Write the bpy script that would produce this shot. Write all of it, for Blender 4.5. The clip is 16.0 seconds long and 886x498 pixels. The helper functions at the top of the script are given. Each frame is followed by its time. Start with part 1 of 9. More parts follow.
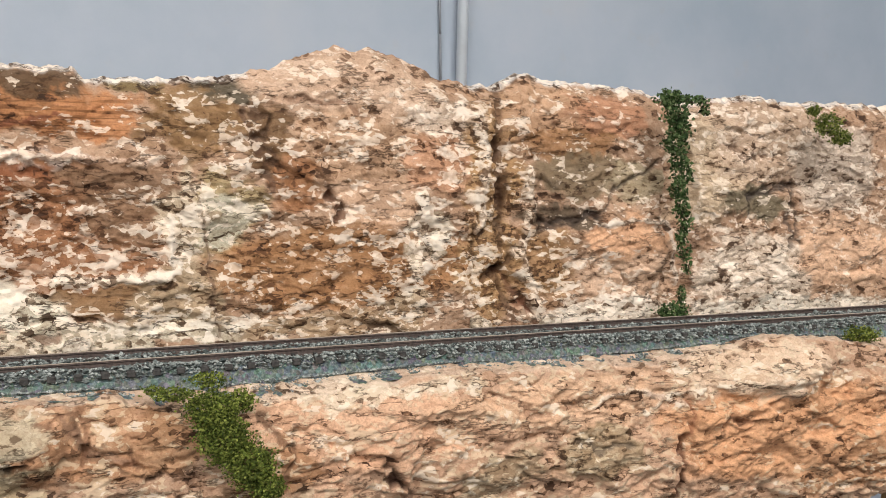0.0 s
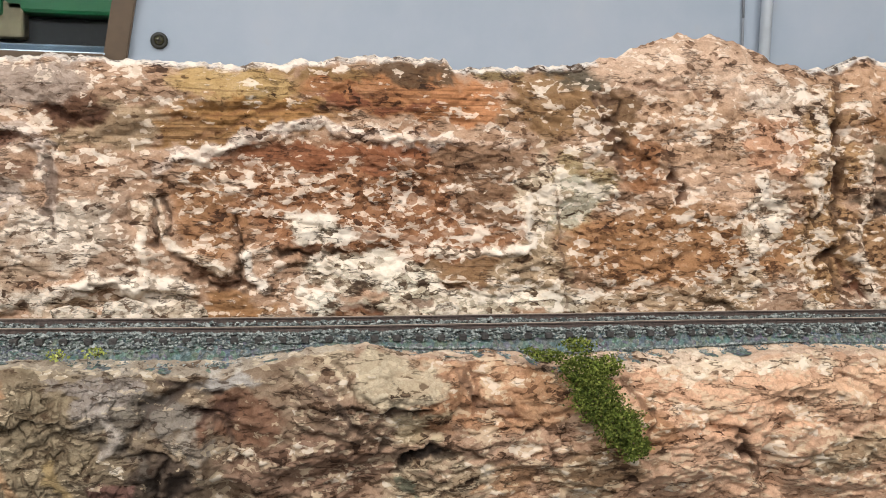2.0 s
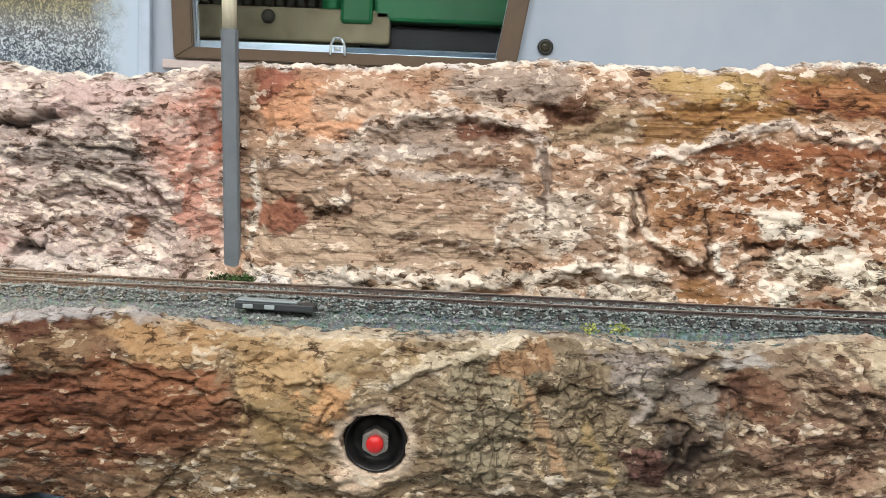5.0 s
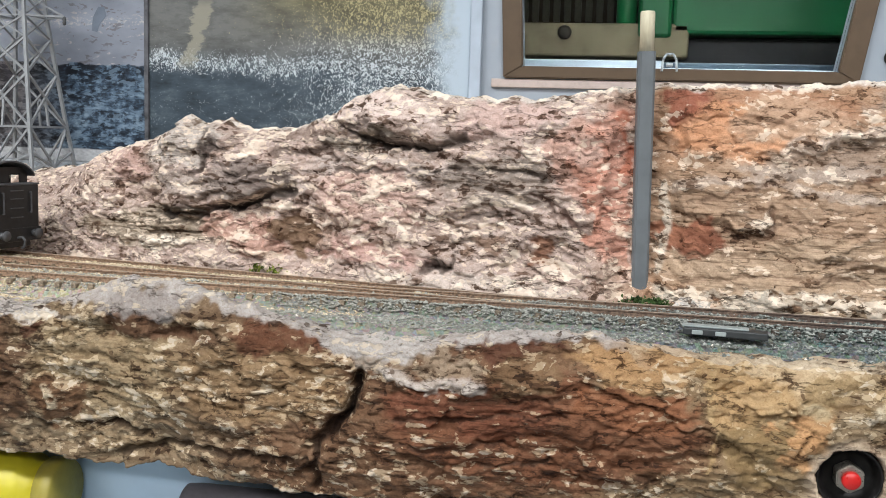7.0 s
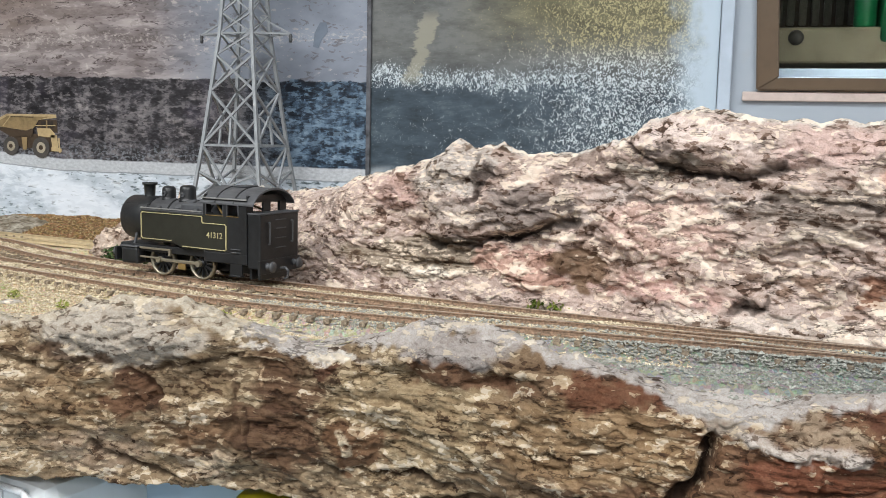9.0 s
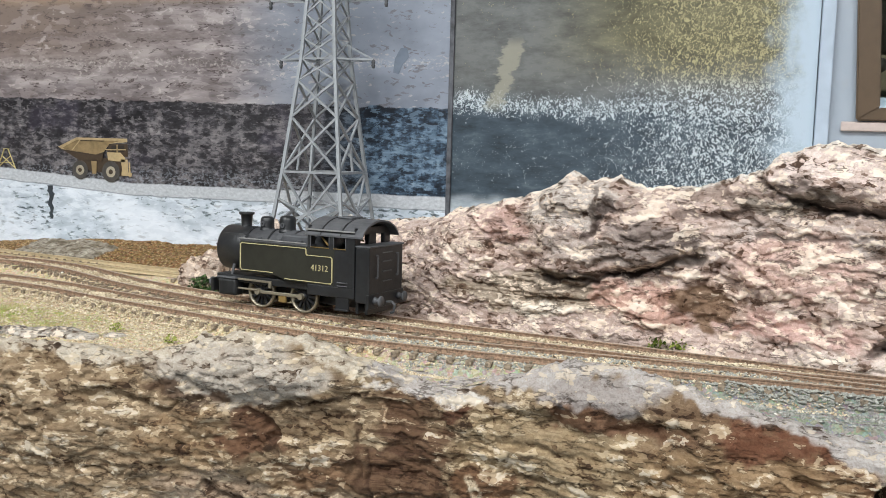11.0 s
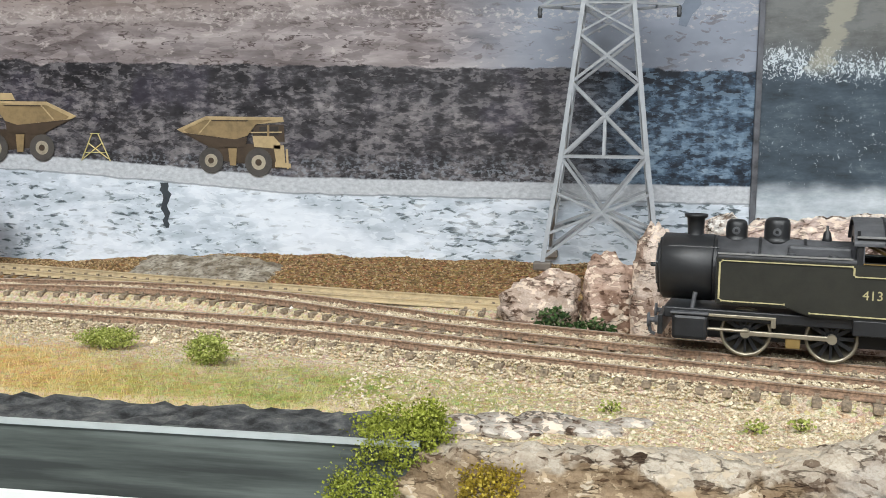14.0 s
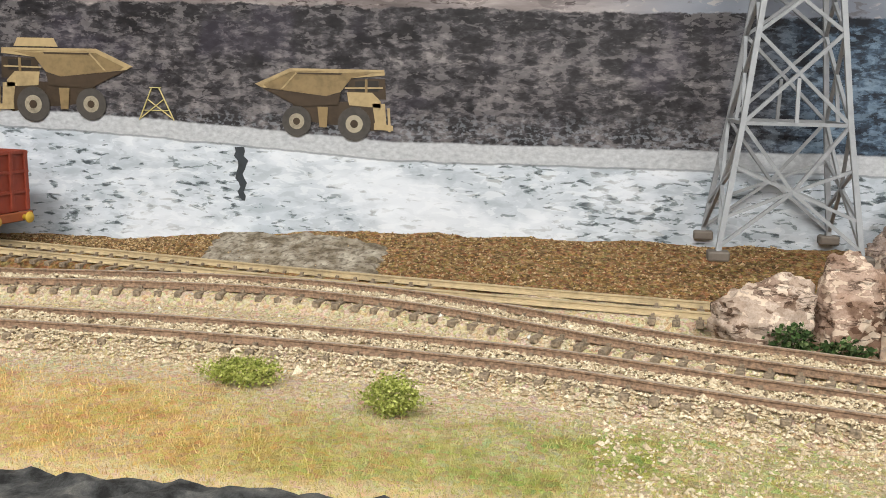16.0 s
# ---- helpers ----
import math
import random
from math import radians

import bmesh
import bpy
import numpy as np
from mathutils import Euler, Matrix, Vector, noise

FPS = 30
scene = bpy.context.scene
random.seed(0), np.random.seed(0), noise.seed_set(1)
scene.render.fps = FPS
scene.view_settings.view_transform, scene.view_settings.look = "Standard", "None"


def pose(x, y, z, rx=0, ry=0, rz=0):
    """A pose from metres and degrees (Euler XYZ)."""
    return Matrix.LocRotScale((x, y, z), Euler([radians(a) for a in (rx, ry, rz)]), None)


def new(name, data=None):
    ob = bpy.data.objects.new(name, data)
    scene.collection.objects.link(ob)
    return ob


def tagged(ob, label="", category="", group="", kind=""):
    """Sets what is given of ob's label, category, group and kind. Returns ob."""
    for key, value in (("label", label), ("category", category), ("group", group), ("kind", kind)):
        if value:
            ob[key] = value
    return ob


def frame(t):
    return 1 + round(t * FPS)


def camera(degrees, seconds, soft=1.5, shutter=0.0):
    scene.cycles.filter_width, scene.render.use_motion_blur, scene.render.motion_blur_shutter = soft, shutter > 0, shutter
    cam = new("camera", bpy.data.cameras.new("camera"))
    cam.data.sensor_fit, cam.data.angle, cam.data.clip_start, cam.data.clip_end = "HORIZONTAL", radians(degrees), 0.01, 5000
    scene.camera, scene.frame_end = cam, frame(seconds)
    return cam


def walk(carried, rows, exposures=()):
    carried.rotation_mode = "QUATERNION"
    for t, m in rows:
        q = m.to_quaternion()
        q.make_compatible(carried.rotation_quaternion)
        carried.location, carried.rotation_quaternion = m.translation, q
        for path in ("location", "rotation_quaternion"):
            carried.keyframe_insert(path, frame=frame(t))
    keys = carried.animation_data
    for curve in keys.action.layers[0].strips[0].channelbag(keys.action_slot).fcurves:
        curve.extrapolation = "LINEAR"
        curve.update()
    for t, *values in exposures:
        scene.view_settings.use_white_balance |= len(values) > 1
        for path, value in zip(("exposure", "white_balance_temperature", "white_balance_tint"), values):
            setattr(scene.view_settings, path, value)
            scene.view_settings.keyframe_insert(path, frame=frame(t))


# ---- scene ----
cam = camera(50.0, 16.0, soft=0.9)
METRES, EYE, TILT, LEAN, TURN = 0.83, 1.0715, -5.69, -1.31, -24.66
ROWS = [
    (0.0, 0.0, 0.0, 0.0, 0.0, 0.0, -0.0),
    (0.5, -0.0169, -0.0102, -0.0026, 4.91, -0.41, -0.63),
    (1.0, -0.0322, -0.0178, -0.0021, 8.52, -0.92, -1.12),
    (1.5, -0.0446, -0.0271, -0.0041, 10.99, -0.69, -1.25),
    (2.0, -0.0529, -0.0343, -0.0043, 13.5, -1.03, -1.35),
    (2.5, -0.0668, -0.0453, -0.0064, 15.84, -1.06, -1.64),
    (3.0, -0.0817, -0.0558, -0.0061, 17.84, -1.07, -1.74),
    (3.5, -0.0992, -0.068, -0.0109, 19.94, -0.97, -2.25),
    (6.0, -0.221, -0.1377, -0.018, 28.53, -1.36, -3.65),
    (6.5, -0.249, -0.1514, -0.0166, 31.2, -1.25, -3.68),
    (7.0, -0.2761, -0.169, -0.0169, 34.67, -1.33, -3.88),
    (7.5, -0.3027, -0.1847, -0.0131, 37.16, -1.47, -3.87),
    (8.0, -0.3293, -0.1925, -0.009, 39.21, -1.31, -3.92),
    (8.5, -0.353, -0.1948, -0.007, 40.64, -1.44, -3.81),
    (9.0, -0.3748, -0.1964, -0.0054, 41.33, -1.87, -4.06),
    (9.5, -0.4014, -0.2049, -0.002, 42.62, -2.02, -4.29),
    (12.0, -0.47, -0.2444, -0.0023, 40.44, -0.19, -4.62),
    (12.5, -0.5604, -0.2516, -0.0043, 37.04, -0.85, -4.76),
    (13.0, -0.6501, -0.2584, -0.0034, 34.73, -0.99, -2.71),
    (13.5, -0.7181, -0.2661, -0.0049, 34.49, -0.22, -2.75),
    (14.0, -0.7725, -0.2525, -0.0106, 32.78, -0.74, -2.83),
    (14.5, -0.7884, -0.2378, -0.012, 32.69, -1.23, -2.05),
    (15.0, -0.7786, -0.2318, -0.0061, 33.63, -0.91, -1.88),
    (15.5, -0.8193, -0.2323, 0.0021, 34.99, -2.14, -2.8),
    (16.0, -0.8953, -0.2187, 0.0069, 31.47, -4.48, -3.02),
]
# the film's own drift in exposure and white balance
TINTS = [(0.0, -0.06, 6650, 12), (1.5, -0.10, 6550, 12), (3.5, 0.0, 6450, 10), (6.5, -0.08, 6400, 10), (8.5, -0.06, 6350, 9), (13.0, 0.02, 6250, 8), (15.0, 0.0, 6450, 9), (16.0, 0.02, 6800, 10)]
walk(cam, [(t, pose(0, 0, EYE, TILT, LEAN, TURN) @ pose(METRES * x, METRES * y, METRES * z, 90 + pitch, roll, yaw)) for t, x, y, z, yaw, pitch, roll in ROWS], TINTS)

# ---- world and light ----
world = bpy.data.worlds.new("room_dark")
scene.world = world
world.use_nodes = True
world.node_tree.nodes["Background"].inputs[0].default_value = (0.8, 0.9, 1.0, 1)
world.node_tree.nodes["Background"].inputs[1].default_value = 0.05
scene.view_settings.exposure = 0.0

CEILING = 2.5


def tube_lamp(x, y, sx, sy, watts, colour):
    """The light of one ceiling fixture."""
    d = bpy.data.lights.new("fluorescent_light", "AREA")
    d.shape, d.size, d.size_y, d.energy, d.color = "RECTANGLE", sx, sy, watts, colour
    ob = new("fluorescent_light", d)
    ob.matrix_world = pose(x, y, CEILING - 0.085)
    return ob


LAMPS = [(0.4, -0.85, 1.25, 0.3, 26.5, (0.97, 0.98, 0.98)), (-1.3, -0.85, 1.25, 0.3, 38, (0.98, 0.98, 0.96)), (0.4, -2.5, 1.25, 0.3, 34, (0.97, 0.98, 1.0)), (-1.3, -2.5, 1.25, 0.3, 34, (0.97, 0.98, 1.0))]
for row in LAMPS:
    tube_lamp(*row)

# ---- helpers for materials and meshes ----


def lin(r, g, b):
    """Linear colour from 0-255 display values."""
    f = lambda c: c / 12.92 if c <= 0.04045 else ((c + 0.055) / 1.055) ** 2.4
    return tuple(f(v / 255) for v in (r, g, b)) + (1.0,)


class Nodes:
    """A short way to write node trees."""

    def __init__(self, name, rough=0.8, metal=0.0, spec=0.5):
        self.m = bpy.data.materials.new(name)
        self.m.use_nodes = True
        self.t = self.m.node_tree
        self.b = self.t.nodes["Principled BSDF"]
        self.b.inputs["Roughness"].default_value = rough
        self.b.inputs["Metallic"].default_value = metal
        self.b.inputs["Specular IOR Level"].default_value = spec
        self.co = self.t.nodes.new("ShaderNodeTexCoord").outputs["Object"]

    def n(self, kind):
        return self.t.nodes.new("ShaderNode" + kind)

    def put(self, sock, v):
        if isinstance(v, bpy.types.NodeSocket):
            self.t.links.new(v, sock)
        elif isinstance(v, (tuple, list)) and sock.type == "VECTOR":
            sock.default_value = tuple(v)[:3]
        elif isinstance(v, (tuple, list)):
            sock.default_value = tuple(v) if len(v) == 4 else tuple(v) + (1.0,)
        elif sock.type == "RGBA":
            sock.default_value = (v, v, v, 1.0)
        else:
            sock.default_value = v

    def stretch(self, sx, sy, sz, turn=0.0, at=(0, 0, 0)):
        node = self.n("Mapping")
        self.put(node.inputs["Vector"], self.co)
        node.inputs["Scale"].default_value = (sx, sy, sz)
        node.inputs["Rotation"].default_value = (0, radians(turn), 0)
        node.inputs["Location"].default_value = at
        return node.outputs[0]

    def noise(self, scale, detail=4.0, rough=0.55, co=None, warp=0.0):
        node = self.n("TexNoise")
        self.put(node.inputs["Vector"], co or self.co)
        node.inputs["Scale"].default_value = scale
        node.inputs["Detail"].default_value = detail
        node.inputs["Roughness"].default_value = rough
        node.inputs["Distortion"].default_value = warp
        return node.outputs["Fac"]

    def cells(self, scale, co=None, feature="F1", out="Distance"):
        node = self.n("TexVoronoi")
        node.feature = feature
        self.put(node.inputs["Vector"], co or self.co)
        node.inputs["Scale"].default_value = scale
        return node.outputs[out]

    def ramp(self, fac, *stops):
        node = self.n("ValToRGB")
        self.put(node.inputs[0], fac)
        e = node.color_ramp.elements
        while len(e) < len(stops):
            e.new(0.5)
        for el, (p, c) in zip(e, stops):
            el.position = p
            el.color = (c, c, c, 1.0) if isinstance(c, (int, float)) else c
        return node.outputs[0]

    def mix(self, fac, a, b, mode="MIX"):
        node = self.n("Mix")
        node.data_type, node.blend_type = "RGBA", mode
        self.put(node.inputs[0], fac)
        self.put(node.inputs[6], a)
        self.put(node.inputs[7], b)
        return node.outputs[2]

    def math(self, op, a, b=0.0, clamp=False):
        node = self.n("Math")
        node.operation, node.use_clamp = op, clamp
        self.put(node.inputs[0], a)
        self.put(node.inputs[1], b)
        return node.outputs[0]

    def axis(self, which):
        node = self.n("SeparateXYZ")
        self.put(node.inputs[0], self.co)
        return node.outputs[which]

    def step(self, v, lo, hi):
        node = self.n("MapRange")
        node.interpolation_type = "SMOOTHSTEP"
        self.put(node.inputs[0], v)
        self.put(node.inputs[1], lo)
        self.put(node.inputs[2], hi)
        return node.outputs[0]

    def attr(self, name, out="Color"):
        node = self.n("Attribute")
        node.attribute_name = name
        return node.outputs[out]

    def warped(self, co, scale, amount):
        """The coordinates pushed about by noise."""
        push = self.n("TexNoise")
        self.put(push.inputs["Vector"], co)
        push.inputs["Scale"].default_value = scale
        push.inputs["Detail"].default_value = 3.0
        node = self.n("VectorMath")
        node.operation = "MULTIPLY_ADD"
        self.put(node.inputs[0], push.outputs["Color"])
        node.inputs[1].default_value = (amount, amount, amount)
        self.put(node.inputs[2], co)
        return node.outputs[0]

    def shade_of(self, colour):
        node = self.n("SeparateColor")
        self.put(node.inputs[0], colour)
        return node.outputs[0]

    def island(self):
        return self.n("NewGeometry").outputs["Random Per Island"]

    def done(self, colour, bump=None, strength=0.5, depth=0.001, rough=None):
        self.put(self.b.inputs["Base Color"], colour)
        if bump is not None:
            node = self.n("Bump")
            self.put(node.inputs["Height"], bump)
            node.inputs["Strength"].default_value = strength
            node.inputs["Distance"].default_value = depth
            self.t.links.new(node.outputs[0], self.b.inputs["Normal"])
        if rough is not None:
            self.put(self.b.inputs["Roughness"], rough)
        return self.m


def simple(name, rgb, rough=0.6, metal=0.0, vary=0.12, scale=300.0, bump=0.15, depth=0.0003, spec=0.5):
    """A plain paint or plastic with slight wear at two scales."""
    k = Nodes(name, rough, metal, spec)
    c = lin(*rgb)
    dark = tuple(v * (1 - 2 * vary) for v in c[:3]) + (1.0,)
    lite = tuple(min(1, v * (1 + vary) + 0.01 * vary) for v in c[:3]) + (1.0,)
    fac = k.math("ADD", k.math("MULTIPLY", k.noise(scale), 0.5), k.math("MULTIPLY", k.noise(scale * 0.11, 2), 0.5))
    fine = k.noise(scale * 3, 3)
    return k.done(k.ramp(fac, (0.3, dark), (0.5, c), (0.72, lite)), fine, bump, depth, rough=k.math("ADD", k.math("MULTIPLY", fine, 0.2), rough - 0.1, True))


def link_mesh(name, bm, material, smooth=False):
    me = bpy.data.meshes.new(name)
    bm.to_mesh(me)
    bm.free()
    if material:
        me.materials.append(material)
    if smooth:
        me.polygons.foreach_set("use_smooth", [True] * len(me.polygons))
    return new(name, me)


def part(name, bm, material, parent, label="", smooth=False):
    ob = link_mesh(name, bm, material, smooth)
    ob.parent = parent
    if label:
        ob["label"] = label
    return ob


def empty(name, m, label, category, group="", kind=""):
    ob = new(name)
    ob.matrix_world = m
    ob.empty_display_size = 0.01
    return tagged(ob, label, category, group, kind)


def structure(name, bm, material, label, category, smooth=False, kind="structure"):
    return tagged(link_mesh(name, bm, material, smooth), label, category, "", kind)


def box(bm, x0, x1, y0, y1, z0, z1, bevel=0.0, m=None):
    """An axis-aligned block between the given limits."""
    vs = [bm.verts.new((x, y, z)) for x in (x0, x1) for y in (y0, y1) for z in (z0, z1)]
    fs = [bm.faces.new([vs[i] for i in q]) for q in ((0, 1, 3, 2), (4, 6, 7, 5), (0, 4, 5, 1), (2, 3, 7, 6), (0, 2, 6, 4), (1, 5, 7, 3))]
    if bevel:
        es = list({e for f in fs for e in f.edges})
        r = bmesh.ops.bevel(bm, geom=es, offset=bevel, segments=2, affect="EDGES", profile=0.5)
        vs = list({v for f in r["faces"] for v in f.verts} | {v for v in vs if v.is_valid})
    if m is not None:
        bmesh.ops.transform(bm, matrix=m, verts=[v for v in vs if v.is_valid])
    return bm


def prism(bm, outline, p0, p1, axis="y"):
    """An outline in two axes drawn out along the third from p0 to p1."""
    def at(a, b, d):
        return {"y": (a, d, b), "x": (d, a, b), "z": (a, b, d)}[axis]
    lo = [bm.verts.new(at(a, b, p0)) for a, b in outline]
    hi = [bm.verts.new(at(a, b, p1)) for a, b in outline]
    n = len(outline)
    bm.faces.new(lo)
    bm.faces.new(hi[::-1])
    for i in range(n):
        bm.faces.new((lo[i], hi[i], hi[(i + 1) % n], lo[(i + 1) % n]))
    bmesh.ops.recalc_face_normals(bm, faces=bm.faces)
    return bm


def rod(bm, p0, p1, r0, r1=None, seg=10, caps=True):
    """A round bar, or a cone's frustum, from p0 to p1."""
    p0, p1 = Vector(p0), Vector(p1)
    q = (p1 - p0).to_track_quat("Z", "Y")
    r1 = r0 if r1 is None else r1
    rings = []
    for p, r in ((p0, r0), (p1, r1)):
        rings.append([bm.verts.new(p + q @ Vector((r * math.cos(2 * math.pi * i / seg), r * math.sin(2 * math.pi * i / seg), 0))) for i in range(seg)])
    for i in range(seg):
        j = (i + 1) % seg
        bm.faces.new((rings[0][i], rings[0][j], rings[1][j], rings[1][i]))
    if caps:
        bm.faces.new(rings[0][::-1])
        bm.faces.new(rings[1])
    return bm


def lathe(bm, profile, centre=(0, 0, 0), axis="Z", seg=28):
    """Turns a profile of (radius, height) about an axis."""
    c, rings = Vector(centre), []
    for r, h in profile:
        ring = []
        for i in range(seg):
            a = 2 * math.pi * i / seg
            u, v = r * math.cos(a), r * math.sin(a)
            ring.append(bm.verts.new(c + Vector({"Z": (u, v, h), "Y": (u, h, v), "X": (h, u, v)}[axis])))
        rings.append(ring)
    for a, b in zip(rings, rings[1:]):
        for i in range(seg):
            j = (i + 1) % seg
            bm.faces.new((a[i], a[j], b[j], b[i]))
    for ring in (rings[0], rings[-1]):
        if (ring[0].co - ring[1].co).length > 1e-7:
            bm.faces.new(ring)
    bmesh.ops.remove_doubles(bm, verts=bm.verts, dist=1e-7)
    bmesh.ops.recalc_face_normals(bm, faces=bm.faces)
    return bm


def bar(bm, p0, p1, w, d=None):
    """A straight strip of square or oblong section."""
    p0, p1 = Vector(p0), Vector(p1)
    q = (p1 - p0).to_track_quat("Z", "Y").to_matrix().to_4x4()
    n = (p1 - p0).length
    d = d or w
    return box(bm, -w / 2, w / 2, -d / 2, d / 2, 0, n, m=Matrix.Translation(p0) @ q)


def along(points, step):
    """Even steps along a smooth line through points: rows of place and heading (x, y)."""
    pts = [Vector((*p, 0.0)) if len(p) == 2 else Vector(p) for p in points]
    fine = []
    for i in range(len(pts) - 1):
        a, b, c, d = pts[max(i - 1, 0)], pts[i], pts[i + 1], pts[min(i + 2, len(pts) - 1)]
        for k in range(24):
            t = k / 24
            fine.append(0.5 * ((2 * b) + (c - a) * t + (2 * a - 5 * b + 4 * c - d) * t * t + (3 * b - a - 3 * c + d) * t ** 3))
    fine.append(pts[-1])
    out, need = [], 0.0
    for p, q in zip(fine, fine[1:]):
        n = (q - p).length
        while need <= n and n > 0:
            out.append((p.lerp(q, need / n), (q - p).normalized()))
            need += step
        need -= n
    return out


def curve_at(table, x):
    """Straight interpolation in a table of (x, value), x rising."""
    return float(np.interp(x, [a for a, _ in table], [b for _, b in table]))


def hashed(i, j=0):
    v = math.sin(i * 127.1 + j * 311.7) * 43758.5453
    return v - math.floor(v)

# ---- materials ----


def rock_material(name, cream, dark, seed=0.0, bed=1.7, blend=0.3):
    """Painted plaster rock: washes from the mesh's own tint over small broken flakes, brown in the low ones with
    crevice shade painted in, cream dry-brushed on the raised ones; grain: spotted, cobbled, combed.
    """
    k = Nodes(name, 0.85, 0.0, 0.2)
    tint, alpha = k.attr("tint"), k.attr("tint", "Alpha")
    sep = k.n("SeparateColor")
    k.put(sep.inputs[0], k.attr("grain"))
    spotted, cobbled, combed = sep.outputs[0], sep.outputs[1], sep.outputs[2]
    flat = k.stretch(1, 1, bed, 6, (seed, seed, seed))
    torn = k.warped(flat, 240, 0.0046)
    bit_a, bit_b = k.shade_of(k.cells(140, torn, "F1", "Color")), k.shade_of(k.cells(340, torn, "F1", "Color"))
    soft = k.noise(95, 5, 0.62, flat)
    small = k.noise(270, 4, 0.6, flat)
    grit = k.noise(1500, 4, 0.65)
    blotch = k.math("SUBTRACT", k.noise(36, 4, 0.6, flat), 0.5)
    comb = k.noise(120, 4, 0.6, k.stretch(0.16, 0.16, 5.0, 4, (seed, 2.0, seed)))
    f = k.math("ADD", k.math("ADD", k.math("MULTIPLY", bit_a, 0.22), k.math("MULTIPLY", bit_b, 0.20)), k.math("ADD", k.math("MULTIPLY", soft, 0.34), k.math("MULTIPLY", small, 0.24)))
    f = k.math("ADD", f, k.math("MULTIPLY", k.math("MULTIPLY", k.math("SUBTRACT", comb, 0.5), combed), 0.55))
    busy = k.math("ADD", k.math("MULTIPLY", alpha, 1.25), 0.12, True)
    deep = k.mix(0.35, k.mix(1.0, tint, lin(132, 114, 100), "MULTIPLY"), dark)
    pale = k.mix(blend, cream, tint)
    tone = k.ramp(f, (0.30, lin(176, 164, 152)), (0.44, lin(224, 218, 212)), (0.52, lin(255, 255, 255)))
    base = k.mix(1.0, tint, k.mix(busy, lin(240, 236, 232), tone), "MULTIPLY")
    base = k.mix(k.math("MULTIPLY", k.ramp(f, (0.50, 0.0), (0.62, 0.5)), busy), base, k.mix(0.5, tint, pale))
    base = k.mix(k.math("MULTIPLY", k.step(comb, 0.44, 0.40), k.math("MULTIPLY", combed, 0.55)), base, deep)
    base = k.mix(k.ramp(grit, (0.36, 0.35), (0.54, 0.0)), base, k.mix(1.0, base, lin(176, 160, 146), "MULTIPLY"))
    # brown wash in the low flakes; its darkest step paints in crevice shade
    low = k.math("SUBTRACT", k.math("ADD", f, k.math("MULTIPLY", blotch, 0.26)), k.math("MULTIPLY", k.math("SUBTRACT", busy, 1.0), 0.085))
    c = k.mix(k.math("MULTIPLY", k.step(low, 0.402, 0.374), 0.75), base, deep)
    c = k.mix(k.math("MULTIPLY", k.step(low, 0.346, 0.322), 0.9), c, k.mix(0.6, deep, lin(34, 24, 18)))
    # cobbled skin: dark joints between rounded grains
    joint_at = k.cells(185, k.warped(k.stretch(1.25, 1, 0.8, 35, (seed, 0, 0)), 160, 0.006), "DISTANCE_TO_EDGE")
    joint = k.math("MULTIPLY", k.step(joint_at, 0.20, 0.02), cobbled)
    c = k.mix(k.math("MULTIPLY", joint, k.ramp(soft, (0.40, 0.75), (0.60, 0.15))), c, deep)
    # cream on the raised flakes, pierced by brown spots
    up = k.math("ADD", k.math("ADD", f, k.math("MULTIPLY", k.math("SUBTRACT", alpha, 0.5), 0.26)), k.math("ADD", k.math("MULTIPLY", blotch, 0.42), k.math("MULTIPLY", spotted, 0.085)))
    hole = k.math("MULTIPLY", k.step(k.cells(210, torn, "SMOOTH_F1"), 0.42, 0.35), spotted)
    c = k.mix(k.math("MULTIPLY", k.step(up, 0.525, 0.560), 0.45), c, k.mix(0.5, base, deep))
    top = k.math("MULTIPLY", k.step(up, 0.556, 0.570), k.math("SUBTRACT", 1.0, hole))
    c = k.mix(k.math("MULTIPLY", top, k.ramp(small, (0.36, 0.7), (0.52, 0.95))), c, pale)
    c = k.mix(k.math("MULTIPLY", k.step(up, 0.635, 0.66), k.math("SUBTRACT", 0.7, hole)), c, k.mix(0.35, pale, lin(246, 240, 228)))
    # short cracks along the beds, the dark of crevices put into their colour
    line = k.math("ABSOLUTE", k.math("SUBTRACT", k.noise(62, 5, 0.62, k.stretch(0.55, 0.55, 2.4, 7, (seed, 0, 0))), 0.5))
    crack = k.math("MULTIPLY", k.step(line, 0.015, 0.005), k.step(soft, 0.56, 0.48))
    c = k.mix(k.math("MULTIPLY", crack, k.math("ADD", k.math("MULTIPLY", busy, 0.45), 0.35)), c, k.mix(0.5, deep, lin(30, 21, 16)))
    height = k.math("ADD", k.math("MULTIPLY", f, 1.5), k.math("MULTIPLY", grit, 0.16))
    height = k.math("ADD", height, k.math("SUBTRACT", k.math("MULTIPLY", top, 0.22), k.math("ADD", k.math("MULTIPLY", crack, 0.5), k.math("MULTIPLY", joint, 1.1))))
    return k.done(c, height, 0.9, 0.0010, rough=k.ramp(small, (0.3, 0.7), (0.7, 0.95)))


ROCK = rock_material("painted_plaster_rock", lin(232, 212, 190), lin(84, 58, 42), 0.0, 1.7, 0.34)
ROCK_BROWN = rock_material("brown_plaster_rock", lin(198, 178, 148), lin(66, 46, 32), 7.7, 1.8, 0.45)


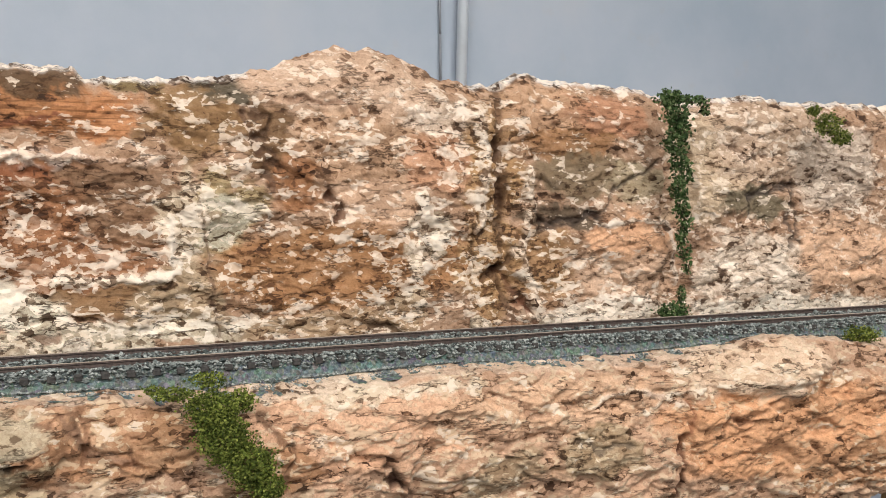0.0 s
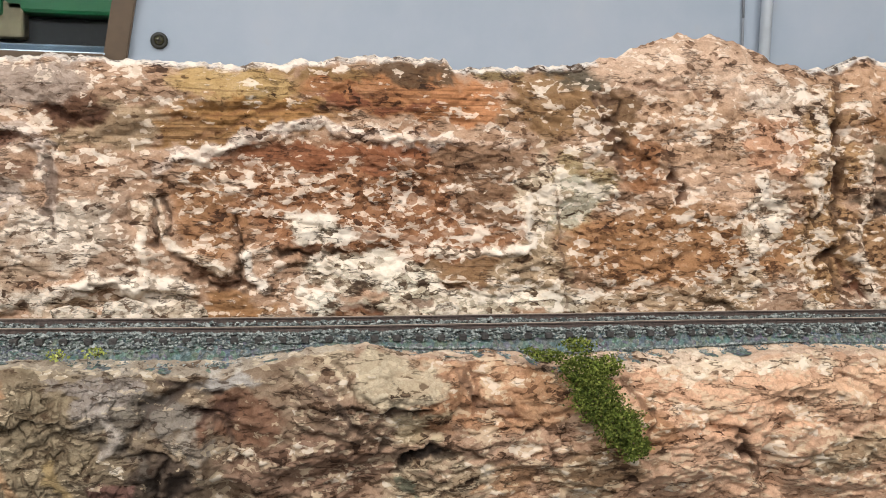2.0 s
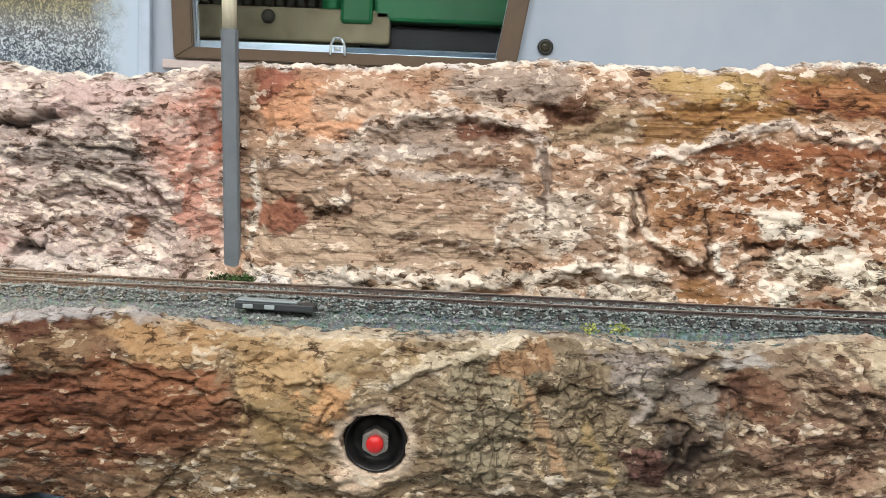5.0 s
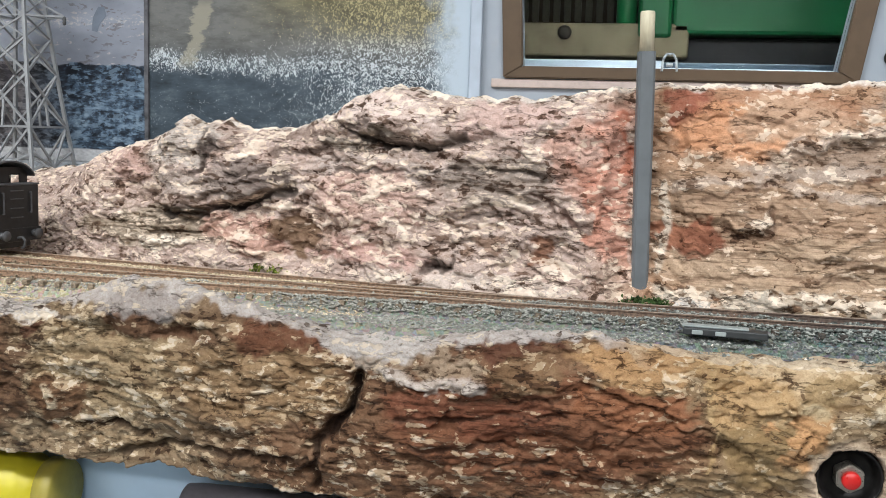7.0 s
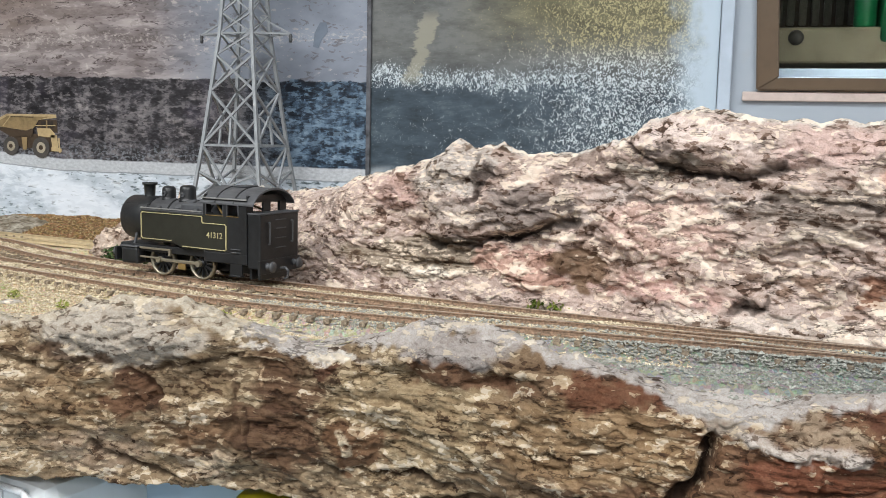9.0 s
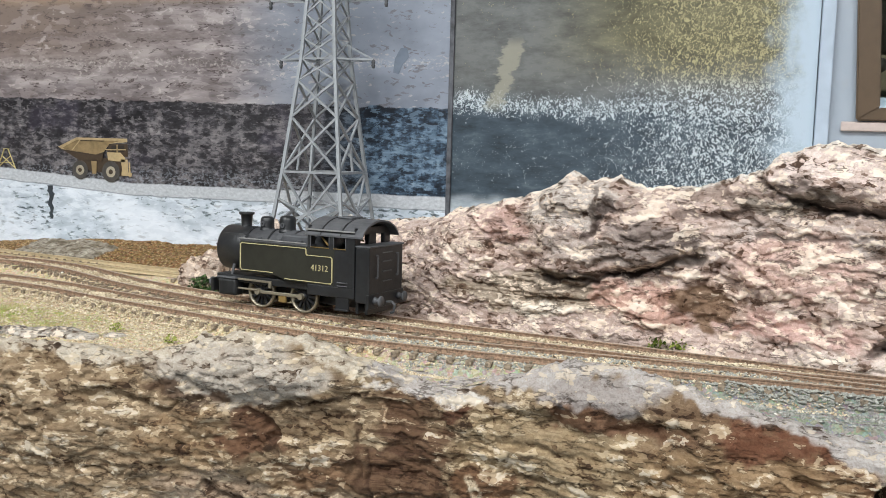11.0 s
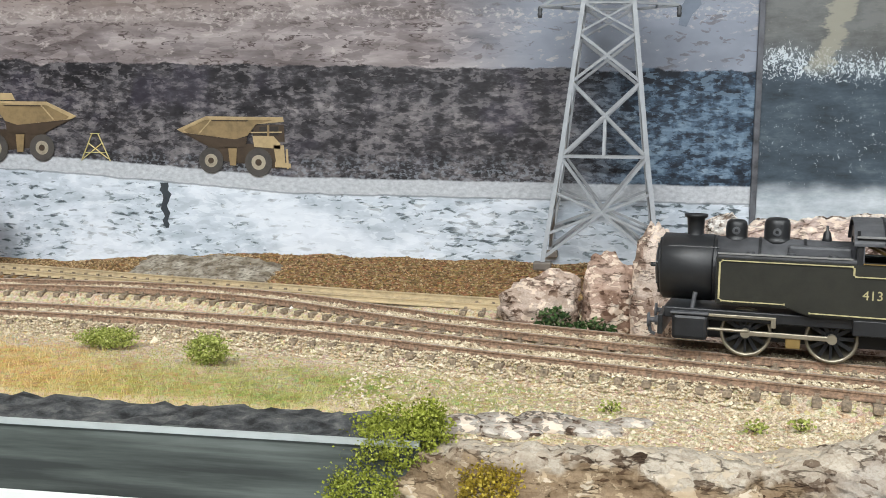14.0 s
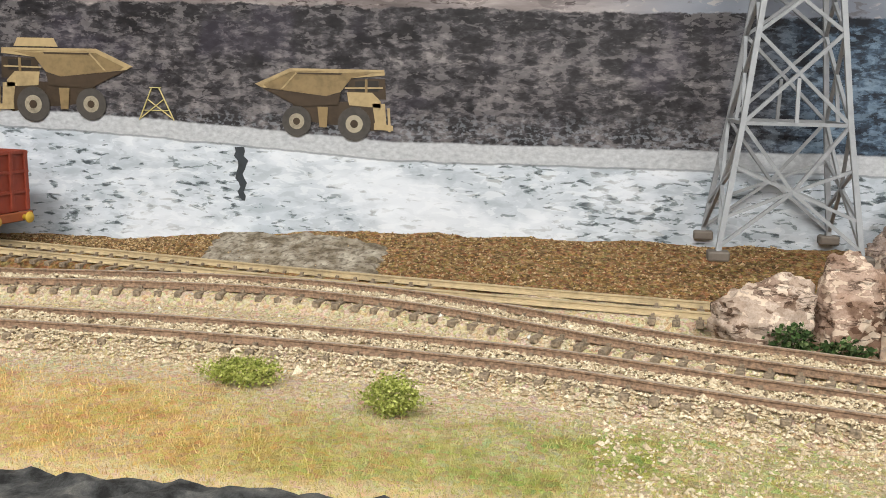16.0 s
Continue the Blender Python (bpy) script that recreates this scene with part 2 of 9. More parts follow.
def wall_paint():
    k = Nodes("pale_wall_paint", 0.35, 0.0, 0.4)
    stain = k.noise(9, 5, 0.6)
    speck = k.cells(26, None, "F1")
    c = k.ramp(stain, (0.3, lin(148, 160, 172)), (0.55, lin(160, 169, 180)), (0.75, lin(168, 173, 180)))
    c = k.mix(k.ramp(k.noise(60, 4), (0.62, 0.0), (0.8, 0.12)), c, lin(170, 150, 120))
    c = k.mix(k.ramp(speck, (0.0, 0.8), (0.035, 0.0)), c, lin(90, 84, 76))
    return k.done(c, k.noise(700, 3), 0.08, 0.0004)


WALL = wall_paint()


def ballast_material(name, dark, mid, lite, dusty=False):
    k = Nodes(name, 0.9, 0.0, 0.3)
    r = k.island()
    c = k.ramp(r, (0.0, lin(*dark)), (0.45, lin(*mid)), (0.8, lin(*lite)), (1.0, lin(*[min(255, v + 22) for v in lite])))
    if dusty:
        c = k.mix(k.math("MULTIPLY", k.step(k.axis(0), -0.16, -0.40), 0.52), c, lin(190, 186, 174))
    return k.done(k.mix(k.ramp(k.noise(1800, 3), (0.35, 0.35), (0.6, 0.0)), c, lin(70, 68, 62)), k.noise(2600, 3), 0.5, 0.0003)


STONE_GREY = ballast_material("blue_grey_ballast", (68, 76, 75), (114, 121, 118), (154, 159, 154), True)
STONE_PALE = ballast_material("cream_ballast", (172, 152, 122), (208, 190, 160), (224, 210, 182))


def ground_material():
    """The layout's scatter: grey ballast to the right, cream grit, green and straw turf to the left."""
    k = Nodes("scatter_ground", 0.95, 0.0, 0.15)
    x, y = k.axis(0), k.axis(1)
    wob = k.math("SUBTRACT", k.noise(22, 4, 0.6), 0.5)
    wx = k.math("ADD", x, k.math("MULTIPLY", wob, 0.16))
    wy = k.math("ADD", y, k.math("MULTIPLY", wob, 0.05))
    fine = k.noise(900, 4, 0.7)
    grain = k.cells(620, None, "F1", "Color")
    grey = k.ramp(fine, (0.32, lin(76, 86, 84)), (0.5, lin(112, 123, 120)), (0.66, lin(146, 155, 151)))
    cream = k.ramp(fine, (0.32, lin(176, 152, 118)), (0.5, lin(220, 200, 164)), (0.66, lin(240, 228, 202)))
    green = k.ramp(k.noise(160, 5, 0.7), (0.3, lin(142, 146, 78)), (0.5, lin(174, 174, 102)), (0.7, lin(206, 198, 138)))
    straw = k.ramp(k.noise(90, 5, 0.7), (0.3, lin(186, 146, 86)), (0.5, lin(214, 182, 118)), (0.7, lin(238, 216, 160)))
    soil = k.ramp(k.noise(420, 5, 0.7), (0.36, lin(84, 64, 42)), (0.5, lin(142, 110, 72)), (0.64, lin(184, 152, 108)))
    dark = k.ramp(k.noise(200, 5, 0.7), (0.3, lin(34, 34, 32)), (0.6, lin(74, 74, 70)), (0.8, lin(110, 108, 100)))
    grey = k.mix(k.math("MULTIPLY", k.step(wx, -0.16, -0.40), 0.6), grey, lin(184, 180, 168))
    c = k.mix(k.step(wx, -0.42, -0.58), grey, cream)
    turf = k.mix(k.step(wx, -0.74, -0.88), green, straw)
    turf = k.mix(k.ramp(k.noise(40, 4), (0.45, 0.0), (0.7, 0.7)), turf, cream)
    nearedge = k.math("ADD", wy, k.math("MULTIPLY", k.math("ADD", wx, 0.66), 0.10))
    c = k.mix(k.math("MULTIPLY", k.step(wx, -0.65, -0.74), k.step(nearedge, 0.368, 0.352)), c, turf)
    c = k.mix(k.math("MULTIPLY", k.step(wx, -0.68, -0.72), k.step(wy, 0.318, 0.312)), k.mix(k.math("MULTIPLY", k.step(wx, -0.68, -0.72), k.math("MULTIPLY", k.step(wy, 0.333, 0.322), 0.8)), c, lin(232, 212, 166)), dark)
    c = k.mix(k.step(wy, 0.492, 0.502), c, soil)
    c = k.mix(0.18, c, grain, "OVERLAY")
    return k.done(c, k.math("ADD", fine, k.noise(2400, 2)), 0.9, 0.0012)


GROUND = ground_material()
# ---- the room ----
RAIL = 1.003
WALL_Y = 0.581


def room():
    bm = bmesh.new()
    box(bm, -4.0, 3.2, -3.6, 2.6, -0.1, 0.0)
    k = Nodes("grey_floor", 0.5)
    structure("floor", bm, k.done(k.ramp(k.noise(6, 5), (0.3, lin(96, 98, 100)), (0.7, lin(128, 130, 132))), k.noise(200), 0.1), "grey vinyl floor of the exhibition room", "floor")
    white = simple("ceiling_white", (204, 204, 200), 0.9, scale=20)
    bm = bmesh.new()
    box(bm, -4.0, 3.2, -3.6, 2.6, CEILING, CEILING + 0.1)
    structure("ceiling", bm, white, "plain white ceiling over the layout", "ceiling")
    paint = simple("room_paint", (150, 148, 144), 0.8, scale=15)
    for name, lim in (("wall_south", (-4.0, 3.2, -3.7, -3.6)), ("wall_north", (-4.0, 3.2, 2.6, 2.7)), ("wall_west", (-4.1, -4.0, -3.6, 2.6)), ("wall_east", (3.2, 3.3, -3.6, 2.6))):
        bm = bmesh.new()
        box(bm, *lim, 0.0, CEILING)
        structure(name, bm, paint, "plain off-white painted room wall", "wall")
    shell = simple("lamp_housing_white", (235, 235, 232), 0.4)
    glow = Nodes("lamp_diffuser_glow", 0.5)
    glow.b.inputs["Emission Color"].default_value = (1, 0.97, 0.92, 1)
    glow.b.inputs["Emission Strength"].default_value = 6.0
    lit = glow.done((0.9, 0.9, 0.88, 1))
    for x, y, sx, sy, w, c in LAMPS:
        lamp = empty("ceiling_light", pose(x, y, CEILING), "white fluorescent ceiling light with a glowing diffuser", "ceiling light", "ceiling lights")
        bm = bmesh.new()
        box(bm, -sx / 2 - 0.03, sx / 2 + 0.03, -sy / 2 - 0.03, sy / 2 + 0.03, -0.05, 0.0, 0.004)
        part("housing", bm, shell, lamp)
        bm = bmesh.new()
        box(bm, -sx / 2, sx / 2, -sy / 2, sy / 2, -0.075, -0.051, 0.006)
        part("diffuser", bm, lit, lamp, "glowing white diffuser")


room()

# ---- the backboard behind the layout, with its trapezoid window ----
WIN = [(-0.3268, 1.1120), (-0.1378, 1.1115), (-0.1150, 1.245), (-0.3340, 1.245)]


def backboard():
    """The painted board, 12 mm thick, cut through by the window."""
    bm = bmesh.new()
    x0, x1, z0, z1 = -1.9, 1.1, 0.0, 1.75
    rings = []
    for y in (WALL_Y, WALL_Y + 0.012):
        outer = [bm.verts.new((x, y, z)) for x, z in ((x0, z0), (x1, z0), (x1, z1), (x0, z1))]
        inner = [bm.verts.new((x, y, z)) for x, z in WIN]
        for i in range(4):
            j = (i + 1) % 4
            bm.faces.new((outer[i], outer[j], inner[j], inner[i]))
        rings.append((outer, inner))
    for i in range(4):
        j = (i + 1) % 4
        bm.faces.new((rings[0][0][i], rings[0][0][j], rings[1][0][j], rings[1][0][i]))
        bm.faces.new((rings[0][1][i], rings[0][1][j], rings[1][1][j], rings[1][1][i]))
    bmesh.ops.recalc_face_normals(bm, faces=bm.faces)
    return structure("wall_backboard", bm, WALL, "pale blue-grey painted backboard, specked and stained", "wall")


backboard()

# ---- lie of the land: near rails of the three tracks, then rock lines ----
GAUGE = 0.0165
MAIN = [(0.62, 0.309), (0.4, 0.312), (0.15, 0.317), (-0.05, 0.318), (-0.2, 0.326), (-0.35, 0.332), (-0.48, 0.334), (-0.55, 0.339), (-0.6, 0.350), (-0.67, 0.370), (-0.71, 0.382), (-0.76, 0.398), (-0.83, 0.409), (-0.92, 0.414), (-1.1, 0.415), (-1.4, 0.412)]
LOOP = [(-0.30, 0.331), (-0.40, 0.349), (-0.49, 0.365), (-0.55, 0.376), (-0.59, 0.3835), (-0.63, 0.3925), (-0.67, 0.405), (-0.72, 0.423), (-0.755, 0.441), (-0.79, 0.459), (-0.83, 0.472), (-0.87, 0.477), (-0.92, 0.475), (-0.96, 0.471), (-1.1, 0.46), (-1.4, 0.44)]
SIDING = [(-0.685, 0.466), (-0.77, 0.480), (-0.87, 0.500), (-0.94, 0.517), (-1.0, 0.530), (-1.1, 0.55)]
BASE = [(0.50, 0.350), (0.20, 0.352), (-0.10, 0.354), (-0.20, 0.358), (-0.30, 0.366), (-0.40, 0.380), (-0.49, 0.395), (-0.535, 0.404), (-0.57, 0.420), (-0.605, 0.436), (-0.628, 0.450), (-0.634, 0.472), (-0.628, 0.51), (-0.620, 0.575)]
CREST = [(-0.65, 1.038), (-0.60, 1.042), (-0.56, 1.047), (-0.546, 1.052), (-0.517, 1.056), (-0.495, 1.062), (-0.481, 1.068), (-0.473, 1.073), (-0.465, 1.070), (-0.452, 1.072), (-0.441, 1.067), (-0.412, 1.070), (-0.392, 1.077), (-0.386, 1.083), (-0.366, 1.089), (-0.34, 1.084), (-0.30, 1.084), (-0.262, 1.090), (-0.248, 1.091), (-0.2, 1.091), (-0.168, 1.093), (-0.123, 1.096), (-0.087, 1.095), (-0.054, 1.095), (-0.01, 1.100), (0.022, 1.100), (0.027, 1.096), (0.055, 1.098), (0.074, 1.099), (0.093, 1.103), (0.102, 1.108), (0.12, 1.113), (0.142, 1.113), (0.154, 1.109), (0.167, 1.103), (0.193, 1.101), (0.202, 1.107), (0.227, 1.106), (0.27, 1.104), (0.296, 1.099), (0.334, 1.104), (0.363, 1.102), (0.46, 1.104)]
EDGE_Y = [(-0.74, 0.318), (-0.72, 0.298), (-0.69, 0.287), (-0.64, 0.292), (-0.58, 0.304), (-0.51, 0.311), (-0.46, 0.310), (-0.40, 0.295), (-0.34, 0.284), (-0.22, 0.288), (-0.1, 0.294), (0.1, 0.294), (0.5, 0.286)]
LIP = [(-0.74, 0.985), (-0.723, 0.992), (-0.692, 0.999), (-0.645, 0.999), (-0.626, 0.995), (-0.60, 1.004), (-0.579, 1.008), (-0.555, 1.008), (-0.532, 1.000), (-0.515, 0.994), (-0.496, 0.993), (-0.463, 1.003), (-0.454, 1.008), (-0.431, 1.008), (-0.405, 1.003), (-0.364, 0.993), (-0.338, 0.991), (-0.307, 1.000), (-0.271, 1.001), (-0.232, 0.994), (-0.18, 0.994), (-0.147, 0.994), (-0.129, 0.997), (-0.097, 0.993), (-0.062, 0.991), (-0.039, 0.998), (-0.018, 1.001), (0.0, 0.996), (0.028, 0.995), (0.05, 0.989), (0.077, 0.991), (0.112, 0.993), (0.144, 0.995), (0.188, 0.993), (0.227, 0.992), (0.264, 0.996), (0.284, 1.000), (0.31, 0.998), (0.357, 0.990), (0.5, 0.985)]


def chips(x, z, fx, fz, seed):
    """Flat-faced broken plaster: a tilted facet in each cell, -1 to 1, and how close its edge is."""
    near, pts = noise.voronoi((x * fx, z * fz, seed))
    p = pts[0]
    h = noise.cell((p[0] * 31.7, p[1] * 17.3, seed))
    tilt = 0.7 * noise.cell((p[0] * 11.1, p[1] * 57.3, seed + 3))
    return 0.6 * h + tilt * (z * fz - p[1]), near[1] - near[0]


def lattice(ix, iz, seed):
    """A repeatable random number, 0 to 1, for each whole-numbered place."""
    h = (ix.astype(np.int64) * 374761393 + iz.astype(np.int64) * 668265263 + seed * 1442695041) & 0xFFFFFFFF
    h = ((h ^ (h >> 13)) * 1274126177) & 0xFFFFFFFF
    h = ((h ^ (h >> 16)) * 2246822519) & 0xFFFFFFFF
    return ((h ^ (h >> 15)) & 0xFFFFFF) / float(0xFFFFFF)


def ripple(x, z, seed):
    """Gradient noise over arrays, about -1 to 1."""
    ix, iz = np.floor(x), np.floor(z)
    fx, fz = x - ix, z - iz
    u, w = fx * fx * fx * (fx * (fx * 6 - 15) + 10), fz * fz * fz * (fz * (fz * 6 - 15) + 10)

    def corner(dx, dz):
        a = lattice(ix + dx, iz + dz, seed) * 2 * math.pi
        return np.cos(a) * (fx - dx) + np.sin(a) * (fz - dz)
    lo = corner(0, 0) + (corner(1, 0) - corner(0, 0)) * u
    hi = corner(0, 1) + (corner(1, 1) - corner(0, 1)) * u
    return 1.45 * (lo + (hi - lo) * w)


def rough_noise(x, z, seed, octaves=4, gain=0.55):
    v, amp, s = 0.0, 1.0, 1.0
    for i in range(octaves):
        v = v + amp * ripple(x * s, z * s, seed + 17 * i)
        amp, s = amp * gain, s * 2.13
    return v


def shards(x, z, seed):
    """Broken flat-faced pieces: height of each tilted facet (-1 to 1) and how far its edge is."""
    ix, iz = np.floor(x), np.floor(z)
    near, second = np.full(x.shape, 9.0), np.full(x.shape, 9.0)
    face = np.zeros(x.shape)
    for dx in (-1, 0, 1):
        for dz in (-1, 0, 1):
            cx, cz = ix + dx, iz + dz
            px, pz = cx + lattice(cx, cz, seed), cz + lattice(cx, cz, seed + 1)
            d = np.hypot(x - px, z - pz)
            h = 1.4 * (lattice(cx, cz, seed + 2) - 0.5) + 1.1 * (lattice(cx, cz, seed + 3) - 0.35) * (z - pz) + 0.8 * (lattice(cx, cz, seed + 4) - 0.5) * (x - px)
            closer = d < near
            second = np.where(closer, near, np.minimum(second, d))
            face = np.where(closer, h, face)
            near = np.where(closer, d, near)
    return face, second - near


def relief(x, z, rough, bed, blocky):
    """How far the rock stands out in metres, and how raised its small flakes are (about -1 to 1)."""
    jx = x + 0.0030 * rough_noise(x * 70, z * 90, 21, 3)
    jz = z + 0.0018 * rough_noise(x * 80, z * 110, 31, 3)
    v = 0.0030 * rough_noise(x * 18, z * 26, 5, 3)
    big, gap = shards(jx * 40, (jz + 0.15 * jx) * 95, 41)
    mid, seam = shards(jx * 105, (jz + 0.08 * jx) * 215, 51)
    fine, _ = shards(jx * 230, jz * 430, 61)
    open_crack = np.clip(0.12 + 1.6 * ripple(x * 22, z * 34, 71), 0, 1)
    v = v + blocky * (0.0028 * big + 0.0012 * mid + 0.00045 * fine)
    v = v - 0.0015 * np.clip(1 - gap / 0.10, 0, 1) * open_crack * rough - 0.0006 * np.clip(1 - seam / 0.12, 0, 1) * rough
    beds = 3.0 * rough_noise(x * 16, z * 150 + 2 * ripple(x * 30, z * 30, 7), 81, 2)
    low = np.floor(beds)
    v = v + bed * 0.00055 * (low + np.clip((beds - low - 0.44) / 0.12, 0, 1))
    small = rough_noise(x * 290, z * 430, 91, 3)
    v = v + rough * 0.00045 * small
    return v, 0.9 * mid + 0.35 * fine + 0.35 * small


# ---- paint and forms of the cliffs ----
def _c(r, g, b):
    """Pigment desaturated a little, since light bounced between rocks deepens its colour."""
    c = lin(r, g, b)[:3]
    grey = 0.25 * c[0] + 0.6 * c[1] + 0.15 * c[2]
    return tuple(grey + (v - grey) * 0.85 for v in c)


WHITE, PINK, CREAM, UMBER = _c(212, 200, 180), _c(206, 182, 172), _c(208, 190, 164), _c(108, 84, 64)
BACK_WASH, BACK_LINES, BACK_LEDGES, FRONT_WASH, FRONT_LINES, FRONT_LEDGES = [], [], [], [], [], []


def wash(where, x, z, half_width, half_height, rgb, dry, strength, grain=(0, 0, 0)):
    """A patch of pigment with its share of cream dry-brushing; hollows have their shade painted in; grain: spotted,
    cobbled, combed.
    """
    where.append((x, z, half_width, half_height, (*_c(*rgb), dry, *grain), strength))


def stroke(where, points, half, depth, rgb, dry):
    """A ridge (depth over 0) or a crack in the rock, along points (x, z); crack colours include their shade."""
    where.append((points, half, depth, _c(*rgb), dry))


def ledge(where, points, depth, height):
    """A shelf that overhangs the line through points (x, z), fading upwards over its height."""
    where.append((points, depth, height))


# washes, cracks, ridges and ledges of the back cliff
wash(BACK_WASH, -0.1897, 1.0348, 0.0591, 0.0265, (188, 158, 130), 0.10, 0.90, (0, 0, 0.8))
wash(BACK_WASH, -0.1856, 1.0172, 0.0594, 0.0112, (198, 171, 142), 0.12, 0.90, (0, 0, 0.8))
wash(BACK_WASH, -0.1851, 1.0645, 0.0542, 0.0082, (182, 158, 138), 0.25, 0.90, (0, 0, 0.5))
wash(BACK_WASH, -0.2106, 1.0821, 0.0387, 0.0090, (190, 142, 108), 0.20, 0.90, (0, 0, 0.4))
wash(BACK_WASH, -0.2346, 1.0750, 0.0087, 0.0097, (140, 74, 54), 0.00, 0.90)
wash(BACK_WASH, -0.2358, 1.0281, 0.0077, 0.0066, (150, 88, 62), 0.00, 0.90)
wash(BACK_WASH, -0.1852, 1.0558, 0.0282, 0.0033, (190, 172, 158), 0.30, 0.90)
wash(BACK_WASH, -0.1461, 1.0458, 0.0153, 0.0022, (186, 168, 152), 0.30, 0.90)
wash(BACK_WASH, -0.1483, 1.0655, 0.0135, 0.0033, (122, 82, 60), 0.05, 0.90, (0, 0, 0.6))
wash(BACK_WASH, -0.1483, 1.0535, 0.0240, 0.0029, (134, 98, 74), 0.05, 0.90, (0, 0, 0.6))
wash(BACK_WASH, -0.1418, 1.0851, 0.0281, 0.0075, (178, 158, 142), 0.35, 0.90, (0, 0, 0.4))
wash(BACK_WASH, -0.1003, 1.0690, 0.0198, 0.0098, (178, 150, 114), 0.15, 0.90, (0, 0, 0.5))
wash(BACK_WASH, -0.1179, 1.0761, 0.0131, 0.0052, (110, 72, 48), 0.05, 0.90)
wash(BACK_WASH, -0.0588, 1.0865, 0.0288, 0.0065, (198, 162, 95), 0.15, 0.90, (0, 0, 0.8))
wash(BACK_WASH, -0.0518, 1.0758, 0.0290, 0.0055, (176, 126, 57), 0.05, 0.90, (0, 0, 1))
wash(BACK_WASH, -0.0694, 1.0683, 0.0155, 0.0044, (160, 117, 61), 0.05, 0.90, (0, 0, 1))
wash(BACK_WASH, 0.0020, 1.0851, 0.0318, 0.0084, (178, 116, 61), 0.05, 0.90, (0, 0, 1))
wash(BACK_WASH, 0.0274, 1.0803, 0.0184, 0.0089, (206, 138, 81), 0.04, 0.90, (0, 0, 0.8))
wash(BACK_WASH, -0.0069, 1.0804, 0.0204, 0.0024, (140, 81, 49), 0.03, 0.90, (0, 0, 1))
wash(BACK_WASH, -0.0210, 1.0921, 0.0135, 0.0033, (150, 114, 63), 0.15, 0.90)
wash(BACK_WASH, 0.0083, 1.0941, 0.0159, 0.0040, (96, 71, 45), 0.10, 0.90)
wash(BACK_WASH, 0.0450, 1.0941, 0.0115, 0.0040, (140, 120, 75), 0.40, 0.90)
wash(BACK_WASH, 0.0776, 1.0941, 0.0128, 0.0053, (76, 73, 57), 0.15, 0.90)
wash(BACK_WASH, 0.0095, 1.0717, 0.0320, 0.0031, (202, 166, 134), 0.35, 0.90)
wash(BACK_WASH, -0.0006, 1.0436, 0.0575, 0.0249, (170, 114, 70), 0.52, 0.90, (0.9, 0, 0))
wash(BACK_WASH, -0.0197, 1.0607, 0.0431, 0.0054, (150, 89, 50), 0.12, 0.90, (0.2, 0, 0.5))
wash(BACK_WASH, 0.0385, 1.0502, 0.0163, 0.0159, (152, 116, 85), 0.22, 0.90, (0.5, 0, 0.3))
wash(BACK_WASH, -0.0708, 1.0398, 0.0134, 0.0190, (174, 124, 78), 0.52, 0.90, (0.7, 0, 0))
wash(BACK_WASH, -0.0039, 1.0161, 0.0255, 0.0064, (226, 216, 192), 0.85, 0.90, (0.5, 0, 0))
wash(BACK_WASH, -0.0299, 1.0317, 0.0096, 0.0045, (236, 228, 207), 0.85, 0.90, (0.4, 0, 0))
wash(BACK_WASH, -0.0288, 1.0042, 0.0115, 0.0058, (232, 226, 207), 0.90, 0.90)
wash(BACK_WASH, 0.0080, 1.0105, 0.0145, 0.0069, (216, 208, 184), 0.80, 0.90)
# recess painted dark for its shade
wash(BACK_WASH, -0.0341, 1.0234, 0.0126, 0.0020, (84, 55, 33), 0.00, 0.90)
wash(BACK_WASH, 0.0358, 1.0172, 0.0212, 0.0056, (150, 112, 70), 0.15, 0.90, (0, 0, 1))
wash(BACK_WASH, -0.0032, 1.0006, 0.0163, 0.0023, (120, 77, 40), 0.05, 0.90)
wash(BACK_WASH, 0.0599, 1.0449, 0.0071, 0.0206, (224, 204, 173), 0.80, 0.90)
wash(BACK_WASH, 0.0741, 1.0452, 0.0099, 0.0161, (192, 168, 118), 0.55, 0.90)
wash(BACK_WASH, -0.1041, 1.0302, 0.0111, 0.0157, (166, 136, 110), 0.30, 0.90)
wash(BACK_WASH, -0.1207, 1.0298, 0.0155, 0.0116, (202, 186, 166), 0.60, 0.90)
wash(BACK_WASH, -0.1295, 1.0318, 0.0057, 0.0089, (226, 210, 190), 0.75, 0.90)
wash(BACK_WASH, -0.2077, 1.0054, 0.0375, 0.0036, (206, 196, 180), 0.60, 0.90)
wash(BACK_WASH, -0.1438, 1.0036, 0.0443, 0.0027, (192, 166, 136), 0.50, 0.90)
wash(BACK_WASH, -0.0880, 1.0056, 0.0139, 0.0068, (202, 192, 171), 0.80, 0.90)
wash(BACK_WASH, -0.0608, 1.0037, 0.0114, 0.0050, (164, 116, 64), 0.15, 0.90)
wash(BACK_WASH, 0.0596, 1.0148, 0.0143, 0.0140, (196, 170, 134), 0.50, 0.90)
wash(BACK_WASH, 0.0624, 1.0804, 0.0142, 0.0143, (152, 114, 68), 0.30, 0.90)
wash(BACK_WASH, 0.1228, 1.0977, 0.0370, 0.0135, (222, 186, 155), 0.34, 0.90)
wash(BACK_WASH, 0.1232, 1.0736, 0.0420, 0.0137, (200, 160, 124), 0.46, 0.90)
wash(BACK_WASH, 0.1668, 1.0851, 0.0191, 0.0069, (236, 210, 184), 0.55, 0.90)
wash(BACK_WASH, 0.1006, 1.0619, 0.0144, 0.0108, (166, 110, 63), 0.35, 0.90)
